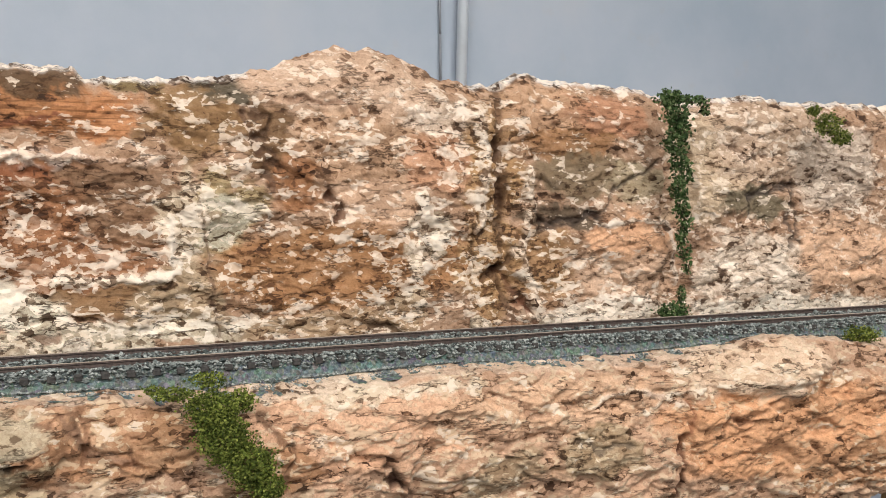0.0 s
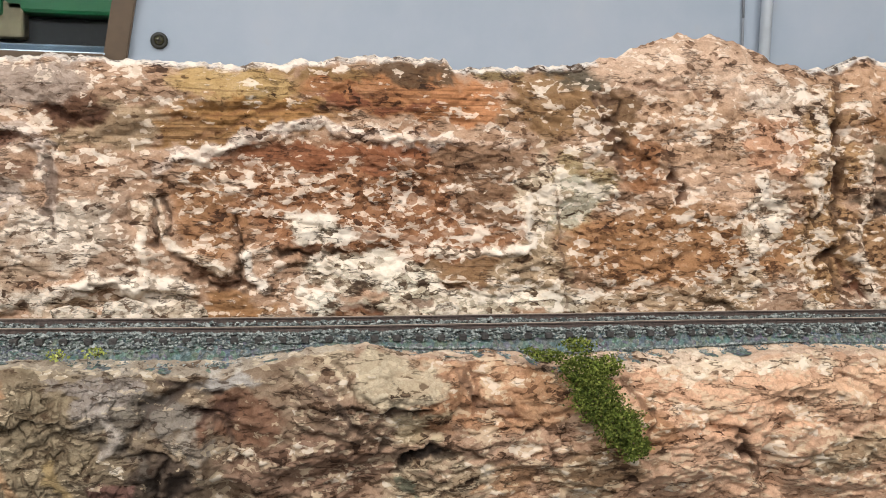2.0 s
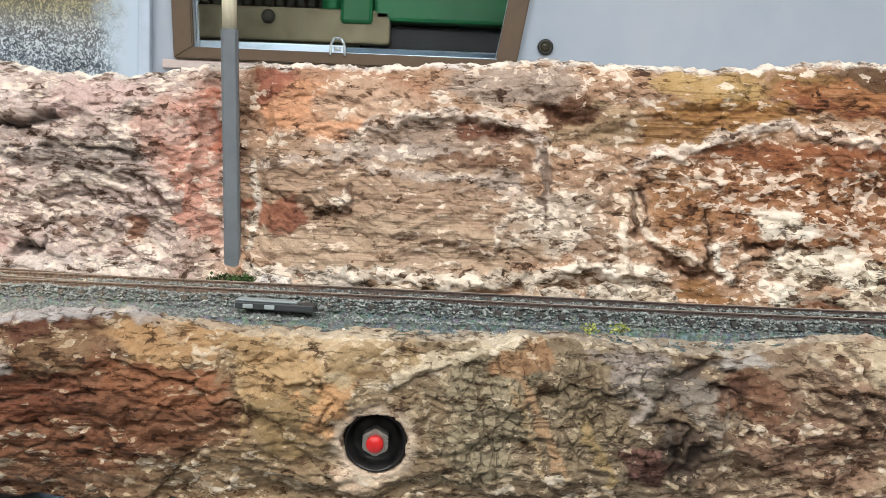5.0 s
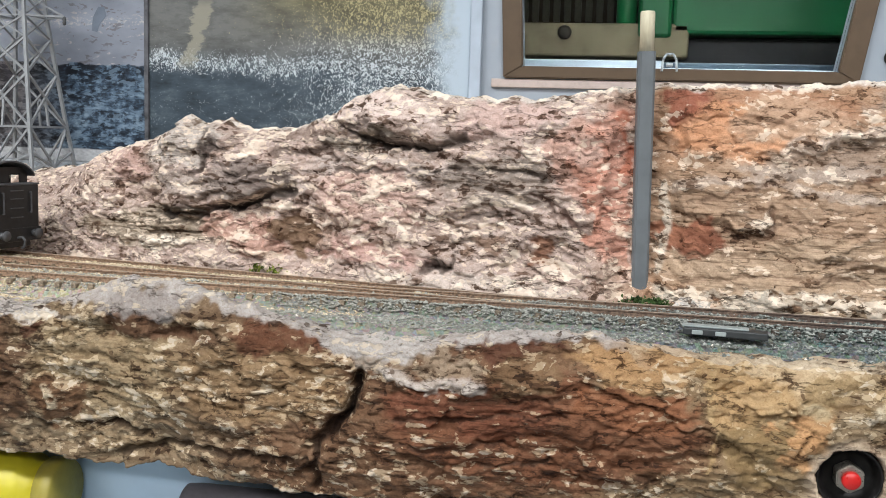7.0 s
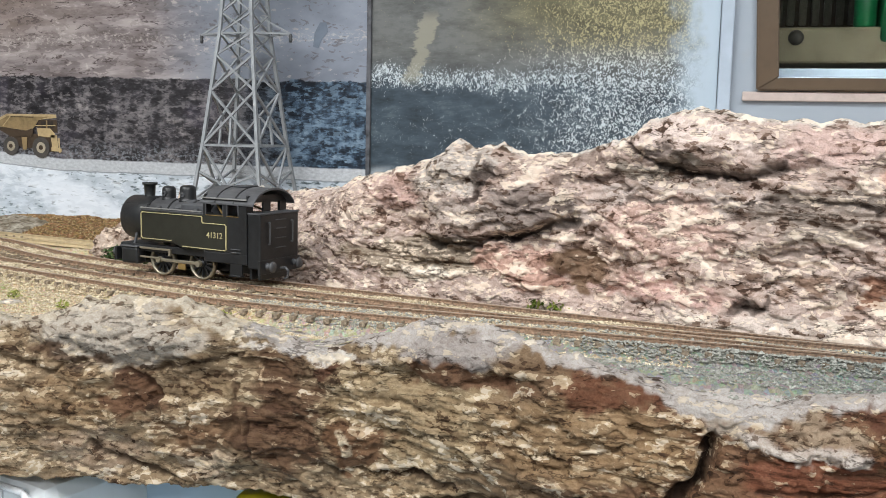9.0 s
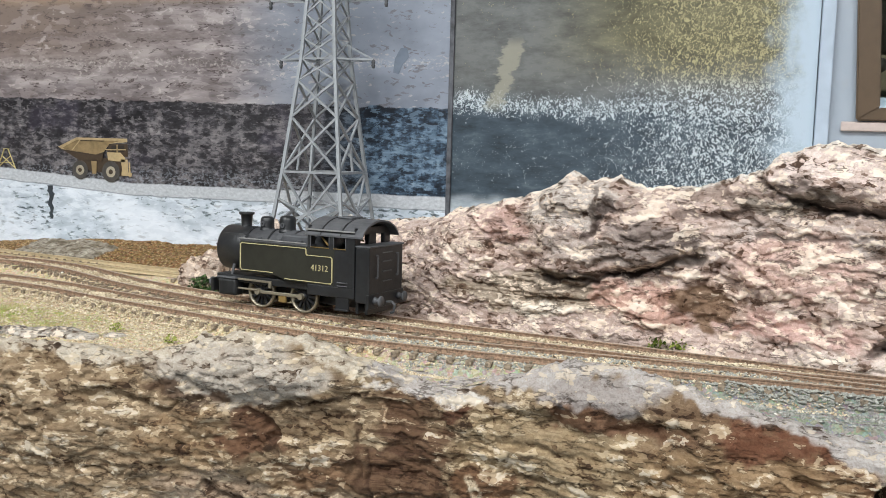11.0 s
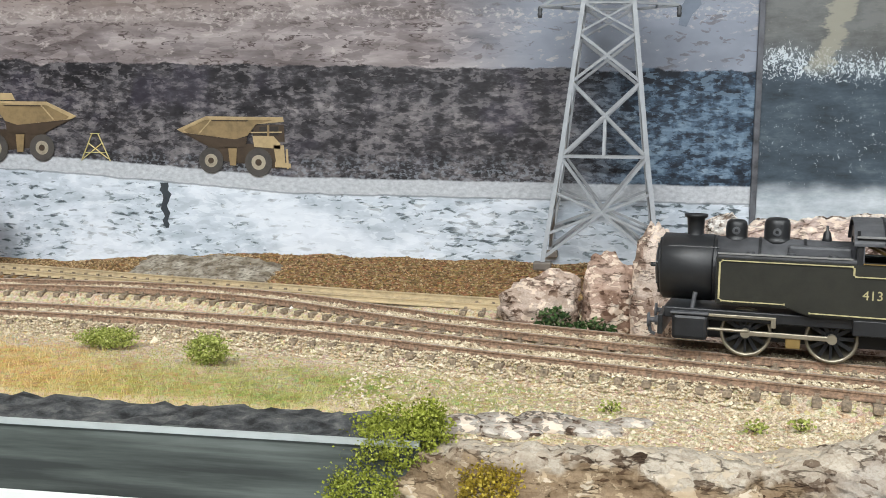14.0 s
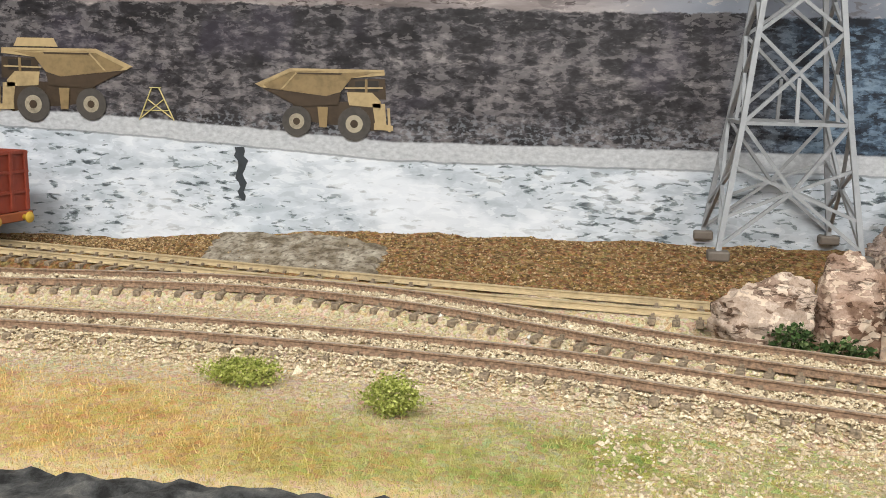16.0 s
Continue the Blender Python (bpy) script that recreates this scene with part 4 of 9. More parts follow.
ledge(BACK_LEDGES, [(0.0143, 1.0231), (0.0355, 1.0223), (0.0542, 1.0245)], 0.0010, 0.0025)
ledge(BACK_LEDGES, [(-0.1179, 1.0728), (-0.0959, 1.0713)], 0.0010, 0.0040)
ledge(BACK_LEDGES, [(-0.0873, 1.0770), (-0.0519, 1.0806), (-0.0296, 1.0830)], 0.0006, 0.0040)
ledge(BACK_LEDGES, [(-0.0517, 1.0747), (-0.0204, 1.0778), (0.0090, 1.0820)], 0.0006, 0.0040)
ledge(BACK_LEDGES, [(-0.0171, 0.9997), (-0.0032, 1.0022), (0.0154, 1.0025)], 0.0014, 0.0050)
ledge(BACK_LEDGES, [(0.2400, 1.0434), (0.2582, 1.0451), (0.2803, 1.0449)], 0.0011, 0.0060)
ledge(BACK_LEDGES, [(0.2046, 1.0660), (0.2247, 1.0589), (0.2479, 1.0666)], 0.0008, 0.0060)
ledge(BACK_LEDGES, [(0.3201, 1.0482), (0.3372, 1.0556), (0.3587, 1.0598)], 0.0011, 0.0060)
ledge(BACK_LEDGES, [(0.0916, 1.0877), (0.1092, 1.0917), (0.1276, 1.0903)], 0.0007, 0.0050)
ledge(BACK_LEDGES, [(0.1095, 1.0646), (0.1279, 1.0682), (0.1472, 1.0663)], 0.0008, 0.0060)
ledge(BACK_LEDGES, [(0.0963, 1.0341), (0.1190, 1.0359), (0.1430, 1.0320)], 0.0007, 0.0050)
ledge(BACK_LEDGES, [(0.1283, 1.0448), (0.1477, 1.0423)], 0.0007, 0.0040)
ledge(BACK_LEDGES, [(0.3607, 1.0345), (0.4180, 1.0411)], 0.0010, 0.0080)
ledge(BACK_LEDGES, [(0.1925, 1.1012), (0.2088, 1.1030), (0.2374, 1.1010), (0.2646, 1.0998)], 0.0008, 0.0050)
ledge(BACK_LEDGES, [(-0.4836, 1.0275), (-0.4612, 1.0276), (-0.4421, 1.0323), (-0.4261, 1.0384), (-0.4167, 1.0415)], 0.0059, 0.0150)
ledge(BACK_LEDGES, [(-0.3962, 1.0750), (-0.3860, 1.0692), (-0.3715, 1.0636), (-0.3576, 1.0620), (-0.3385, 1.0611)], 0.0068, 0.0150)
ledge(BACK_LEDGES, [(-0.3890, 1.0397), (-0.3766, 1.0395), (-0.3626, 1.0411)], 0.0017, 0.0050)
ledge(BACK_LEDGES, [(-0.3570, 1.0488), (-0.3378, 1.0472), (-0.3193, 1.0462), (-0.2960, 1.0399)], 0.0022, 0.0060)
ledge(BACK_LEDGES, [(-0.3602, 1.0326), (-0.3446, 1.0316), (-0.3255, 1.0261)], 0.0017, 0.0060)
ledge(BACK_LEDGES, [(-0.5046, 1.0191), (-0.4659, 1.0196), (-0.4372, 1.0239)], 0.0012, 0.0030)
ledge(BACK_LEDGES, [(-0.5100, 1.0110), (-0.4834, 1.0101), (-0.4584, 1.0135)], 0.0012, 0.0030)
ledge(BACK_LEDGES, [(-0.4110, 1.0557), (-0.3896, 1.0540), (-0.3652, 1.0550)], 0.0017, 0.0050)
ledge(BACK_LEDGES, [(-0.4590, 1.0439), (-0.4376, 1.0417), (-0.4240, 1.0467)], 0.0026, 0.0080)
ledge(BACK_LEDGES, [(-0.3202, 1.0629), (-0.3059, 1.0615), (-0.2951, 1.0544)], 0.0017, 0.0070)
ledge(BACK_LEDGES, [(-0.4095, 1.0092), (-0.3837, 1.0083), (-0.3631, 1.0050)], 0.0017, 0.0060)
ledge(BACK_LEDGES, [(-0.3363, 1.0556), (-0.3236, 1.0580), (-0.3091, 1.0561)], 0.0014, 0.0050)
# washes, cracks, ridges and ledges of the front cliff
wash(FRONT_WASH, 0.0195, 0.9842, 0.0248, 0.0110, (186, 136, 94), 0.50, 0.90)
wash(FRONT_WASH, 0.0060, 0.9939, 0.0118, 0.0041, (204, 154, 116), 0.40, 0.90)
wash(FRONT_WASH, 0.1073, 0.9803, 0.0417, 0.0138, (226, 176, 137), 0.42, 0.90)
wash(FRONT_WASH, 0.1829, 0.9810, 0.0525, 0.0088, (230, 186, 147), 0.35, 0.90)
wash(FRONT_WASH, 0.1051, 0.9935, 0.0452, 0.0030, (236, 212, 182), 0.60, 0.90)
wash(FRONT_WASH, 0.1606, 0.9583, 0.0182, 0.0083, (162, 136, 103), 0.50, 0.90)
wash(FRONT_WASH, 0.1982, 0.9629, 0.0154, 0.0108, (172, 146, 110), 0.50, 0.90)
wash(FRONT_WASH, 0.2907, 0.9638, 0.0578, 0.0191, (232, 170, 117), 0.20, 0.90)
wash(FRONT_WASH, 0.2741, 0.9897, 0.0349, 0.0097, (238, 206, 173), 0.40, 0.90)
wash(FRONT_WASH, 0.3267, 0.9438, 0.0295, 0.0125, (206, 152, 105), 0.50, 0.90)
wash(FRONT_WASH, 0.0750, 0.9707, 0.0110, 0.0093, (190, 140, 96), 0.50, 0.90)
wash(FRONT_WASH, -0.1949, 0.9892, 0.0186, 0.0089, (172, 146, 102), 0.16, 0.90, (0, 0.2, 0.2))
wash(FRONT_WASH, -0.2058, 0.9820, 0.0078, 0.0053, (186, 168, 130), 0.20, 0.90)
wash(FRONT_WASH, -0.1992, 0.9735, 0.0061, 0.0066, (186, 142, 92), 0.08, 0.90)
wash(FRONT_WASH, -0.1500, 0.9695, 0.0180, 0.0207, (160, 148, 118), 0.12, 0.90, (0, 1, 0))
wash(FRONT_WASH, -0.1156, 0.9746, 0.0111, 0.0220, (156, 140, 110), 0.12, 0.90, (0, 1, 0))
wash(FRONT_WASH, -0.1355, 0.9910, 0.0098, 0.0056, (166, 126, 86), 0.14, 0.90, (0, 0.7, 0))
wash(FRONT_WASH, -0.1620, 0.9952, 0.0131, 0.0015, (192, 182, 156), 0.30, 0.90)
wash(FRONT_WASH, -0.1926, 0.9551, 0.0078, 0.0102, (216, 188, 158), 0.35, 0.90)
wash(FRONT_WASH, -0.0978, 0.9887, 0.0066, 0.0079, (166, 156, 146), 0.32, 0.90, (0, 0.5, 0))
wash(FRONT_WASH, -0.0911, 0.9788, 0.0067, 0.0091, (120, 112, 100), 0.20, 0.90, (0, 0.7, 0))
wash(FRONT_WASH, -0.0793, 0.9789, 0.0089, 0.0069, (126, 118, 108), 0.22, 0.90)
wash(FRONT_WASH, -0.0918, 0.9543, 0.0067, 0.0070, (116, 80, 72), 0.15, 0.90, (0, 0.6, 0))
wash(FRONT_WASH, -0.0788, 0.9588, 0.0068, 0.0090, (76, 62, 52), 0.10, 0.90)
wash(FRONT_WASH, -0.0785, 0.9921, 0.0056, 0.0015, (78, 62, 52), 0.05, 0.90)
wash(FRONT_WASH, -0.0681, 0.9733, 0.0046, 0.0092, (150, 140, 126), 0.30, 0.90)
wash(FRONT_WASH, -0.0552, 0.9790, 0.0126, 0.0069, (126, 88, 64), 0.30, 0.90)
wash(FRONT_WASH, -0.0380, 0.9610, 0.0233, 0.0102, (142, 110, 88), 0.42, 0.90)
wash(FRONT_WASH, -0.0284, 0.9969, 0.0127, 0.0069, (190, 170, 140), 0.40, 0.90)
wash(FRONT_WASH, -0.0028, 0.9746, 0.0081, 0.0057, (186, 166, 129), 0.50, 0.90)
wash(FRONT_WASH, 0.0075, 0.9529, 0.0171, 0.0072, (166, 146, 116), 0.50, 0.90)
wash(FRONT_WASH, 0.0006, 0.9529, 0.0045, 0.0035, (110, 114, 92), 0.20, 0.90)
wash(FRONT_WASH, -0.0070, 0.9904, 0.0106, 0.0078, (196, 180, 149), 0.30, 0.90)
wash(FRONT_WASH, 0.0201, 0.9895, 0.0119, 0.0081, (206, 160, 119), 0.40, 0.90)
wash(FRONT_WASH, 0.0457, 0.9828, 0.0083, 0.0103, (186, 140, 98), 0.45, 0.90)
wash(FRONT_WASH, 0.0349, 0.9551, 0.0104, 0.0070, (172, 132, 94), 0.50, 0.90)
wash(FRONT_WASH, 0.0652, 0.9551, 0.0153, 0.0094, (152, 122, 88), 0.55, 0.90)
# hollow darkened by colour, as if shaded
wash(FRONT_WASH, 0.0023, 0.9632, 0.0082, 0.0023, (56, 48, 39), 0.00, 0.90)
wash(FRONT_WASH, -0.0610, 0.9900, 0.0100, 0.0026, (192, 186, 178), 0.40, 0.90)
wash(FRONT_WASH, -0.0650, 0.9800, 0.0044, 0.0022, (90, 62, 48), 0.00, 0.90)
wash(FRONT_WASH, -0.2881, 0.9668, 0.0514, 0.0187, (126, 80, 52), 0.20, 0.90, (0, 0, 0.8))
wash(FRONT_WASH, -0.2586, 0.9788, 0.0166, 0.0077, (152, 98, 62), 0.20, 0.90, (0, 0, 0.5))
wash(FRONT_WASH, -0.2521, 0.9946, 0.0191, 0.0076, (186, 146, 96), 0.18, 0.90)
wash(FRONT_WASH, -0.2192, 0.9873, 0.0169, 0.0122, (190, 156, 106), 0.28, 0.90)
wash(FRONT_WASH, -0.1985, 0.9938, 0.0192, 0.0052, (206, 180, 140), 0.30, 0.90)
wash(FRONT_WASH, -0.2161, 0.9666, 0.0128, 0.0114, (152, 126, 82), 0.20, 0.90)
wash(FRONT_WASH, -0.2029, 0.9694, 0.0049, 0.0085, (206, 158, 104), 0.12, 0.90)
wash(FRONT_WASH, -0.2989, 0.9989, 0.0237, 0.0025, (92, 56, 40), 0.08, 0.90)
wash(FRONT_WASH, -0.5822, 0.9939, 0.0324, 0.0120, (186, 178, 166), 0.35, 0.90)
wash(FRONT_WASH, -0.5981, 0.9660, 0.0168, 0.0123, (152, 126, 92), 0.42, 0.90, (0, 0, 0.4))
wash(FRONT_WASH, -0.5750, 0.9702, 0.0098, 0.0106, (110, 76, 52), 0.12, 0.90)
wash(FRONT_WASH, -0.6006, 0.9839, 0.0144, 0.0030, (96, 72, 52), 0.10, 0.90)
wash(FRONT_WASH, -0.5467, 0.9556, 0.0181, 0.0094, (122, 92, 64), 0.25, 0.90, (0, 0, 0.7))
wash(FRONT_WASH, -0.5911, 0.9448, 0.0233, 0.0078, (162, 140, 116), 0.45, 0.90)
wash(FRONT_WASH, -0.5422, 0.9430, 0.0126, 0.0061, (186, 166, 140), 0.50, 0.90)
wash(FRONT_WASH, -0.5386, 0.9727, 0.0093, 0.0075, (150, 128, 96), 0.40, 0.90)
wash(FRONT_WASH, -0.4584, 0.9727, 0.0322, 0.0191, (166, 144, 108), 0.46, 0.90, (0, 0, 0.5))
wash(FRONT_WASH, -0.4352, 0.9913, 0.0173, 0.0054, (110, 76, 52), 0.20, 0.90)
wash(FRONT_WASH, -0.4780, 0.9547, 0.0108, 0.0116, (116, 82, 54), 0.20, 0.90, (0, 0, 0.5))
wash(FRONT_WASH, -0.5126, 0.9641, 0.0164, 0.0245, (98, 70, 48), 0.08, 0.90, (0, 0, 1))
wash(FRONT_WASH, -0.4951, 0.9859, 0.0044, 0.0029, (86, 52, 34), 0.00, 0.90)
wash(FRONT_WASH, -0.5046, 0.9919, 0.0300, 0.0026, (216, 210, 202), 0.50, 0.90)
wash(FRONT_WASH, -0.4430, 1.0007, 0.0198, 0.0068, (162, 156, 154), 0.18, 0.90)
wash(FRONT_WASH, -0.4581, 0.9428, 0.0233, 0.0043, (172, 148, 112), 0.50, 0.90)
wash(FRONT_WASH, -0.3925, 0.9746, 0.0331, 0.0141, (152, 124, 88), 0.42, 0.90, (0, 0, 0.6))
wash(FRONT_WASH, -0.3827, 0.9926, 0.0248, 0.0042, (112, 70, 46), 0.10, 0.90, (0, 0, 0.3))
wash(FRONT_WASH, -0.3135, 0.9728, 0.0257, 0.0084, (122, 72, 48), 0.15, 0.90, (0, 0, 0.7))
wash(FRONT_WASH, -0.2932, 0.9876, 0.0108, 0.0068, (132, 102, 70), 0.30, 0.90, (0, 0, 0.4))
wash(FRONT_WASH, -0.3219, 0.9884, 0.0146, 0.0041, (166, 146, 122), 0.30, 0.90)
wash(FRONT_WASH, -0.2991, 0.9985, 0.0181, 0.0045, (102, 64, 44), 0.08, 0.90)
wash(FRONT_WASH, -0.3476, 0.9909, 0.0105, 0.0059, (166, 156, 144), 0.12, 0.90)
wash(FRONT_WASH, -0.2923, 1.0061, 0.0117, 0.0018, (192, 186, 184), 0.30, 0.90)
stroke(FRONT_LINES, [(-0.181, 0.9810), (-0.167, 0.9890), (-0.146, 0.9930), (-0.135, 0.9980)], 0.0018, 0.0022, (206, 190, 160), 0.70)
stroke(FRONT_LINES, [(-0.087, 0.9830), (-0.076, 0.9880), (-0.063, 0.9870)], 0.0010, -0.0030, (70, 62, 56), 0.10)
stroke(FRONT_LINES, [(-0.069, 0.9830), (-0.061, 0.9750), (-0.057, 0.9650)], 0.0010, -0.0030, (80, 61, 51), 0.10)
stroke(FRONT_LINES, [(-0.006, 0.9610), (0.003, 0.9660), (0.012, 0.9640)], 0.0018, -0.0050, (50, 44, 40), 0.10)
stroke(FRONT_LINES, [(-0.082, 0.9480), (-0.079, 0.9560), (-0.072, 0.9630)], 0.0016, -0.0040, (50, 42, 38), 0.10)
stroke(FRONT_LINES, [(-0.011, 0.9800), (0.003, 0.9810)], 0.0008, -0.0030, (90, 76, 66), 0.10)
stroke(FRONT_LINES, [(-0.142, 0.9810), (-0.135, 0.9700), (-0.128, 0.9480)], 0.0010, 0.0010, (186, 160, 116), 0.40)
stroke(FRONT_LINES, [(-0.098, 0.9730), (-0.087, 0.9690), (-0.083, 0.9560)], 0.0010, -0.0020, (100, 92, 82), 0.20)
stroke(FRONT_LINES, [(-0.205, 0.9670), (-0.200, 0.9750), (-0.207, 0.9820)], 0.0008, -0.0020, (120, 88, 50), 0.10)
stroke(FRONT_LINES, [(-0.039, 0.9930), (-0.025, 0.9830), (-0.019, 0.9730)], 0.0009, -0.0025, (104, 86, 74), 0.10)
stroke(FRONT_LINES, [(0.012, 0.9930), (0.020, 0.9830), (0.034, 0.9770)], 0.0008, -0.0020, (150, 113, 88), 0.10)
stroke(FRONT_LINES, [(0.238, 0.9650), (0.236, 0.9520), (0.238, 0.9390)], 0.0010, -0.0040, (96, 47, 30), 0.00)
stroke(FRONT_LINES, [(0.220, 0.9740), (0.233, 0.9820), (0.260, 0.9840), (0.301, 0.9840)], 0.0010, 0.0018, (232, 204, 176), 0.80)
stroke(FRONT_LINES, [(0.116, 0.9660), (0.121, 0.9580), (0.126, 0.9530)], 0.0014, -0.0040, (84, 58, 44), 0.00)
stroke(FRONT_LINES, [(0.256, 0.9610), (0.258, 0.9700), (0.273, 0.9680)], 0.0007, -0.0020, (140, 100, 71), 0.10)
stroke(FRONT_LINES, [(0.151, 0.9900), (0.174, 0.9780), (0.197, 0.9820)], 0.0007, -0.0015, (160, 118, 88), 0.20)
stroke(FRONT_LINES, [(0.191, 0.9680), (0.198, 0.9630), (0.213, 0.9640)], 0.0009, -0.0025, (96, 84, 72), 0.20)
stroke(FRONT_LINES, [(0.073, 0.9870), (0.082, 0.9770), (0.079, 0.9650)], 0.0009, -0.0025, (110, 78, 56), 0.10)
stroke(FRONT_LINES, [(0.017, 0.9910), (0.018, 0.9830), (0.034, 0.9720)], 0.0008, -0.0025, (110, 82, 62), 0.10)
# cleft shade painted in as near-black
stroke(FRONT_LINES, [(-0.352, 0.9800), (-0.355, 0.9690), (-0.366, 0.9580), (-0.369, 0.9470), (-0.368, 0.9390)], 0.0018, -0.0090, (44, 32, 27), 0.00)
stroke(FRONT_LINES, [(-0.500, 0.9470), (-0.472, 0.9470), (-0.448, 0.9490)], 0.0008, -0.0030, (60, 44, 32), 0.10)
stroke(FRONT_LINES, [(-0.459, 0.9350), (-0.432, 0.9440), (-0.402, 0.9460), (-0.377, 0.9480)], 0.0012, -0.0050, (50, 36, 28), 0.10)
stroke(FRONT_LINES, [(-0.342, 0.9840), (-0.326, 0.9810), (-0.307, 0.9810)], 0.0016, 0.0022, (196, 188, 178), 0.60)
stroke(FRONT_LINES, [(-0.232, 0.9950), (-0.230, 0.9740), (-0.230, 0.9590)], 0.0006, 0.0008, (190, 160, 110), 0.50)
stroke(FRONT_LINES, [(-0.532, 0.9790), (-0.531, 0.9590), (-0.525, 0.9430)], 0.0010, -0.0020, (90, 65, 46), 0.10)
stroke(FRONT_LINES, [(-0.527, 0.9740), (-0.505, 0.9740)], 0.0005, -0.0012, (84, 58, 41), 0.00)
stroke(FRONT_LINES, [(-0.528, 0.9670), (-0.505, 0.9680)], 0.0005, -0.0012, (84, 58, 41), 0.00)
stroke(FRONT_LINES, [(-0.528, 0.9600), (-0.505, 0.9600)], 0.0005, -0.0012, (84, 58, 41), 0.00)
stroke(FRONT_LINES, [(-0.527, 0.9510), (-0.506, 0.9520)], 0.0005, -0.0012, (84, 58, 41), 0.00)
stroke(FRONT_LINES, [(-0.337, 0.9690), (-0.318, 0.9690), (-0.296, 0.9720), (-0.278, 0.9750)], 0.0007, -0.0018, (80, 54, 39), 0.10)
stroke(FRONT_LINES, [(-0.341, 0.9600), (-0.322, 0.9590), (-0.299, 0.9630)], 0.0007, -0.0018, (70, 47, 34), 0.10)
stroke(FRONT_LINES, [(-0.318, 0.9760), (-0.296, 0.9770), (-0.281, 0.9800)], 0.0006, -0.0015, (90, 61, 41), 0.10)
stroke(FRONT_LINES, [(-0.310, 0.9550), (-0.293, 0.9550), (-0.284, 0.9580)], 0.0007, -0.0020, (60, 45, 34), 0.10)
stroke(FRONT_LINES, [(-0.479, 0.9640), (-0.454, 0.9650), (-0.422, 0.9730)], 0.0007, -0.0018, (96, 78, 54), 0.20)
stroke(FRONT_LINES, [(-0.422, 0.9670), (-0.398, 0.9670), (-0.380, 0.9730)], 0.0007, -0.0018, (96, 74, 50), 0.20)
stroke(FRONT_LINES, [(-0.693, 0.9640), (-0.678, 0.9700), (-0.661, 0.9650)], 0.0010, -0.0030, (80, 62, 40), 0.10)
stroke(FRONT_LINES, [(-0.625, 0.9810), (-0.610, 0.9770), (-0.593, 0.9830)], 0.0009, -0.0030, (92, 74, 52), 0.20)
stroke(FRONT_LINES, [(-0.568, 0.9800), (-0.549, 0.9840), (-0.530, 0.9880)], 0.0008, -0.0030, (80, 61, 44), 0.10)
stroke(FRONT_LINES, [(0.2382, 0.9620), (0.2375, 0.9520), (0.2376, 0.9402)], 0.0014, -0.0040, (100, 52, 34), 0.00)
stroke(FRONT_LINES, [(0.1951, 0.9782), (0.2121, 0.9854), (0.2387, 0.9766)], 0.0009, 0.0016, (236, 208, 182), 0.60)
stroke(FRONT_LINES, [(0.2400, 0.9776), (0.2406, 0.9674), (0.2383, 0.9609)], 0.0007, -0.0020, (150, 90, 58), 0.00)
stroke(FRONT_LINES, [(0.1156, 0.9630), (0.1208, 0.9574)], 0.0016, -0.0040, (84, 58, 44), 0.00)
stroke(FRONT_LINES, [(0.2558, 0.9660), (0.2582, 0.9715), (0.2727, 0.9678)], 0.0009, -0.0020, (150, 98, 64), 0.00)
stroke(FRONT_LINES, [(0.0060, 0.9906), (0.0166, 0.9929), (0.0274, 0.9885)], 0.0007, -0.0020, (130, 90, 64), 0.00)
stroke(FRONT_LINES, [(0.0321, 0.9811), (0.0353, 0.9737)], 0.0007, -0.0020, (120, 84, 60), 0.00)
stroke(FRONT_LINES, [(0.3037, 0.9541), (0.3172, 0.9429), (0.3438, 0.9373)], 0.0010, -0.0020, (130, 88, 58), 0.00)
stroke(FRONT_LINES, [(-0.1802, 0.9823), (-0.1651, 0.9867), (-0.1499, 0.9920), (-0.1417, 0.9956)], 0.0015, 0.0020, (206, 192, 162), 0.35)
stroke(FRONT_LINES, [(-0.1386, 0.9857), (-0.1334, 0.9748), (-0.1260, 0.9615), (-0.1207, 0.9480)], 0.0015, 0.0014, (182, 146, 106), 0.15)
stroke(FRONT_LINES, [(-0.1145, 0.9668), (-0.1035, 0.9476)], 0.0015, 0.0012, (166, 142, 92), 0.15)
stroke(FRONT_LINES, [(-0.0988, 0.9887), (-0.0976, 0.9810), (-0.0932, 0.9755), (-0.0974, 0.9699)], 0.0011, 0.0020, (178, 168, 156), 0.30)
stroke(FRONT_LINES, [(-0.0845, 0.9688), (-0.0790, 0.9677), (-0.0832, 0.9588), (-0.0840, 0.9475)], 0.0011, -0.0050, (50, 40, 34), 0.00)
stroke(FRONT_LINES, [(-0.2079, 0.9757), (-0.2031, 0.9751), (-0.1992, 0.9735)], 0.0005, -0.0020, (110, 80, 46), 0.00)
stroke(FRONT_LINES, [(-0.0910, 0.9722), (-0.0837, 0.9822), (-0.0741, 0.9877)], 0.0007, -0.0025, (80, 66, 58), 0.05)
stroke(FRONT_LINES, [(-0.1931, 0.9829), (-0.1832, 0.9828), (-0.1793, 0.9785)], 0.0005, -0.0015, (130, 102, 62), 0.10)
stroke(FRONT_LINES, [(-0.0223, 0.9847), (-0.0121, 0.9808), (0.0025, 0.9815)], 0.0008, -0.0035, (64, 48, 38), 0.00)
stroke(FRONT_LINES, [(-0.0262, 0.9980), (-0.0237, 0.9903), (-0.0189, 0.9836)], 0.0006, -0.0025, (104, 84, 62), 0.05)
stroke(FRONT_LINES, [(-0.0716, 0.9822), (-0.0651, 0.9811), (-0.0594, 0.9756)], 0.0008, -0.0030, (70, 50, 40), 0.00)
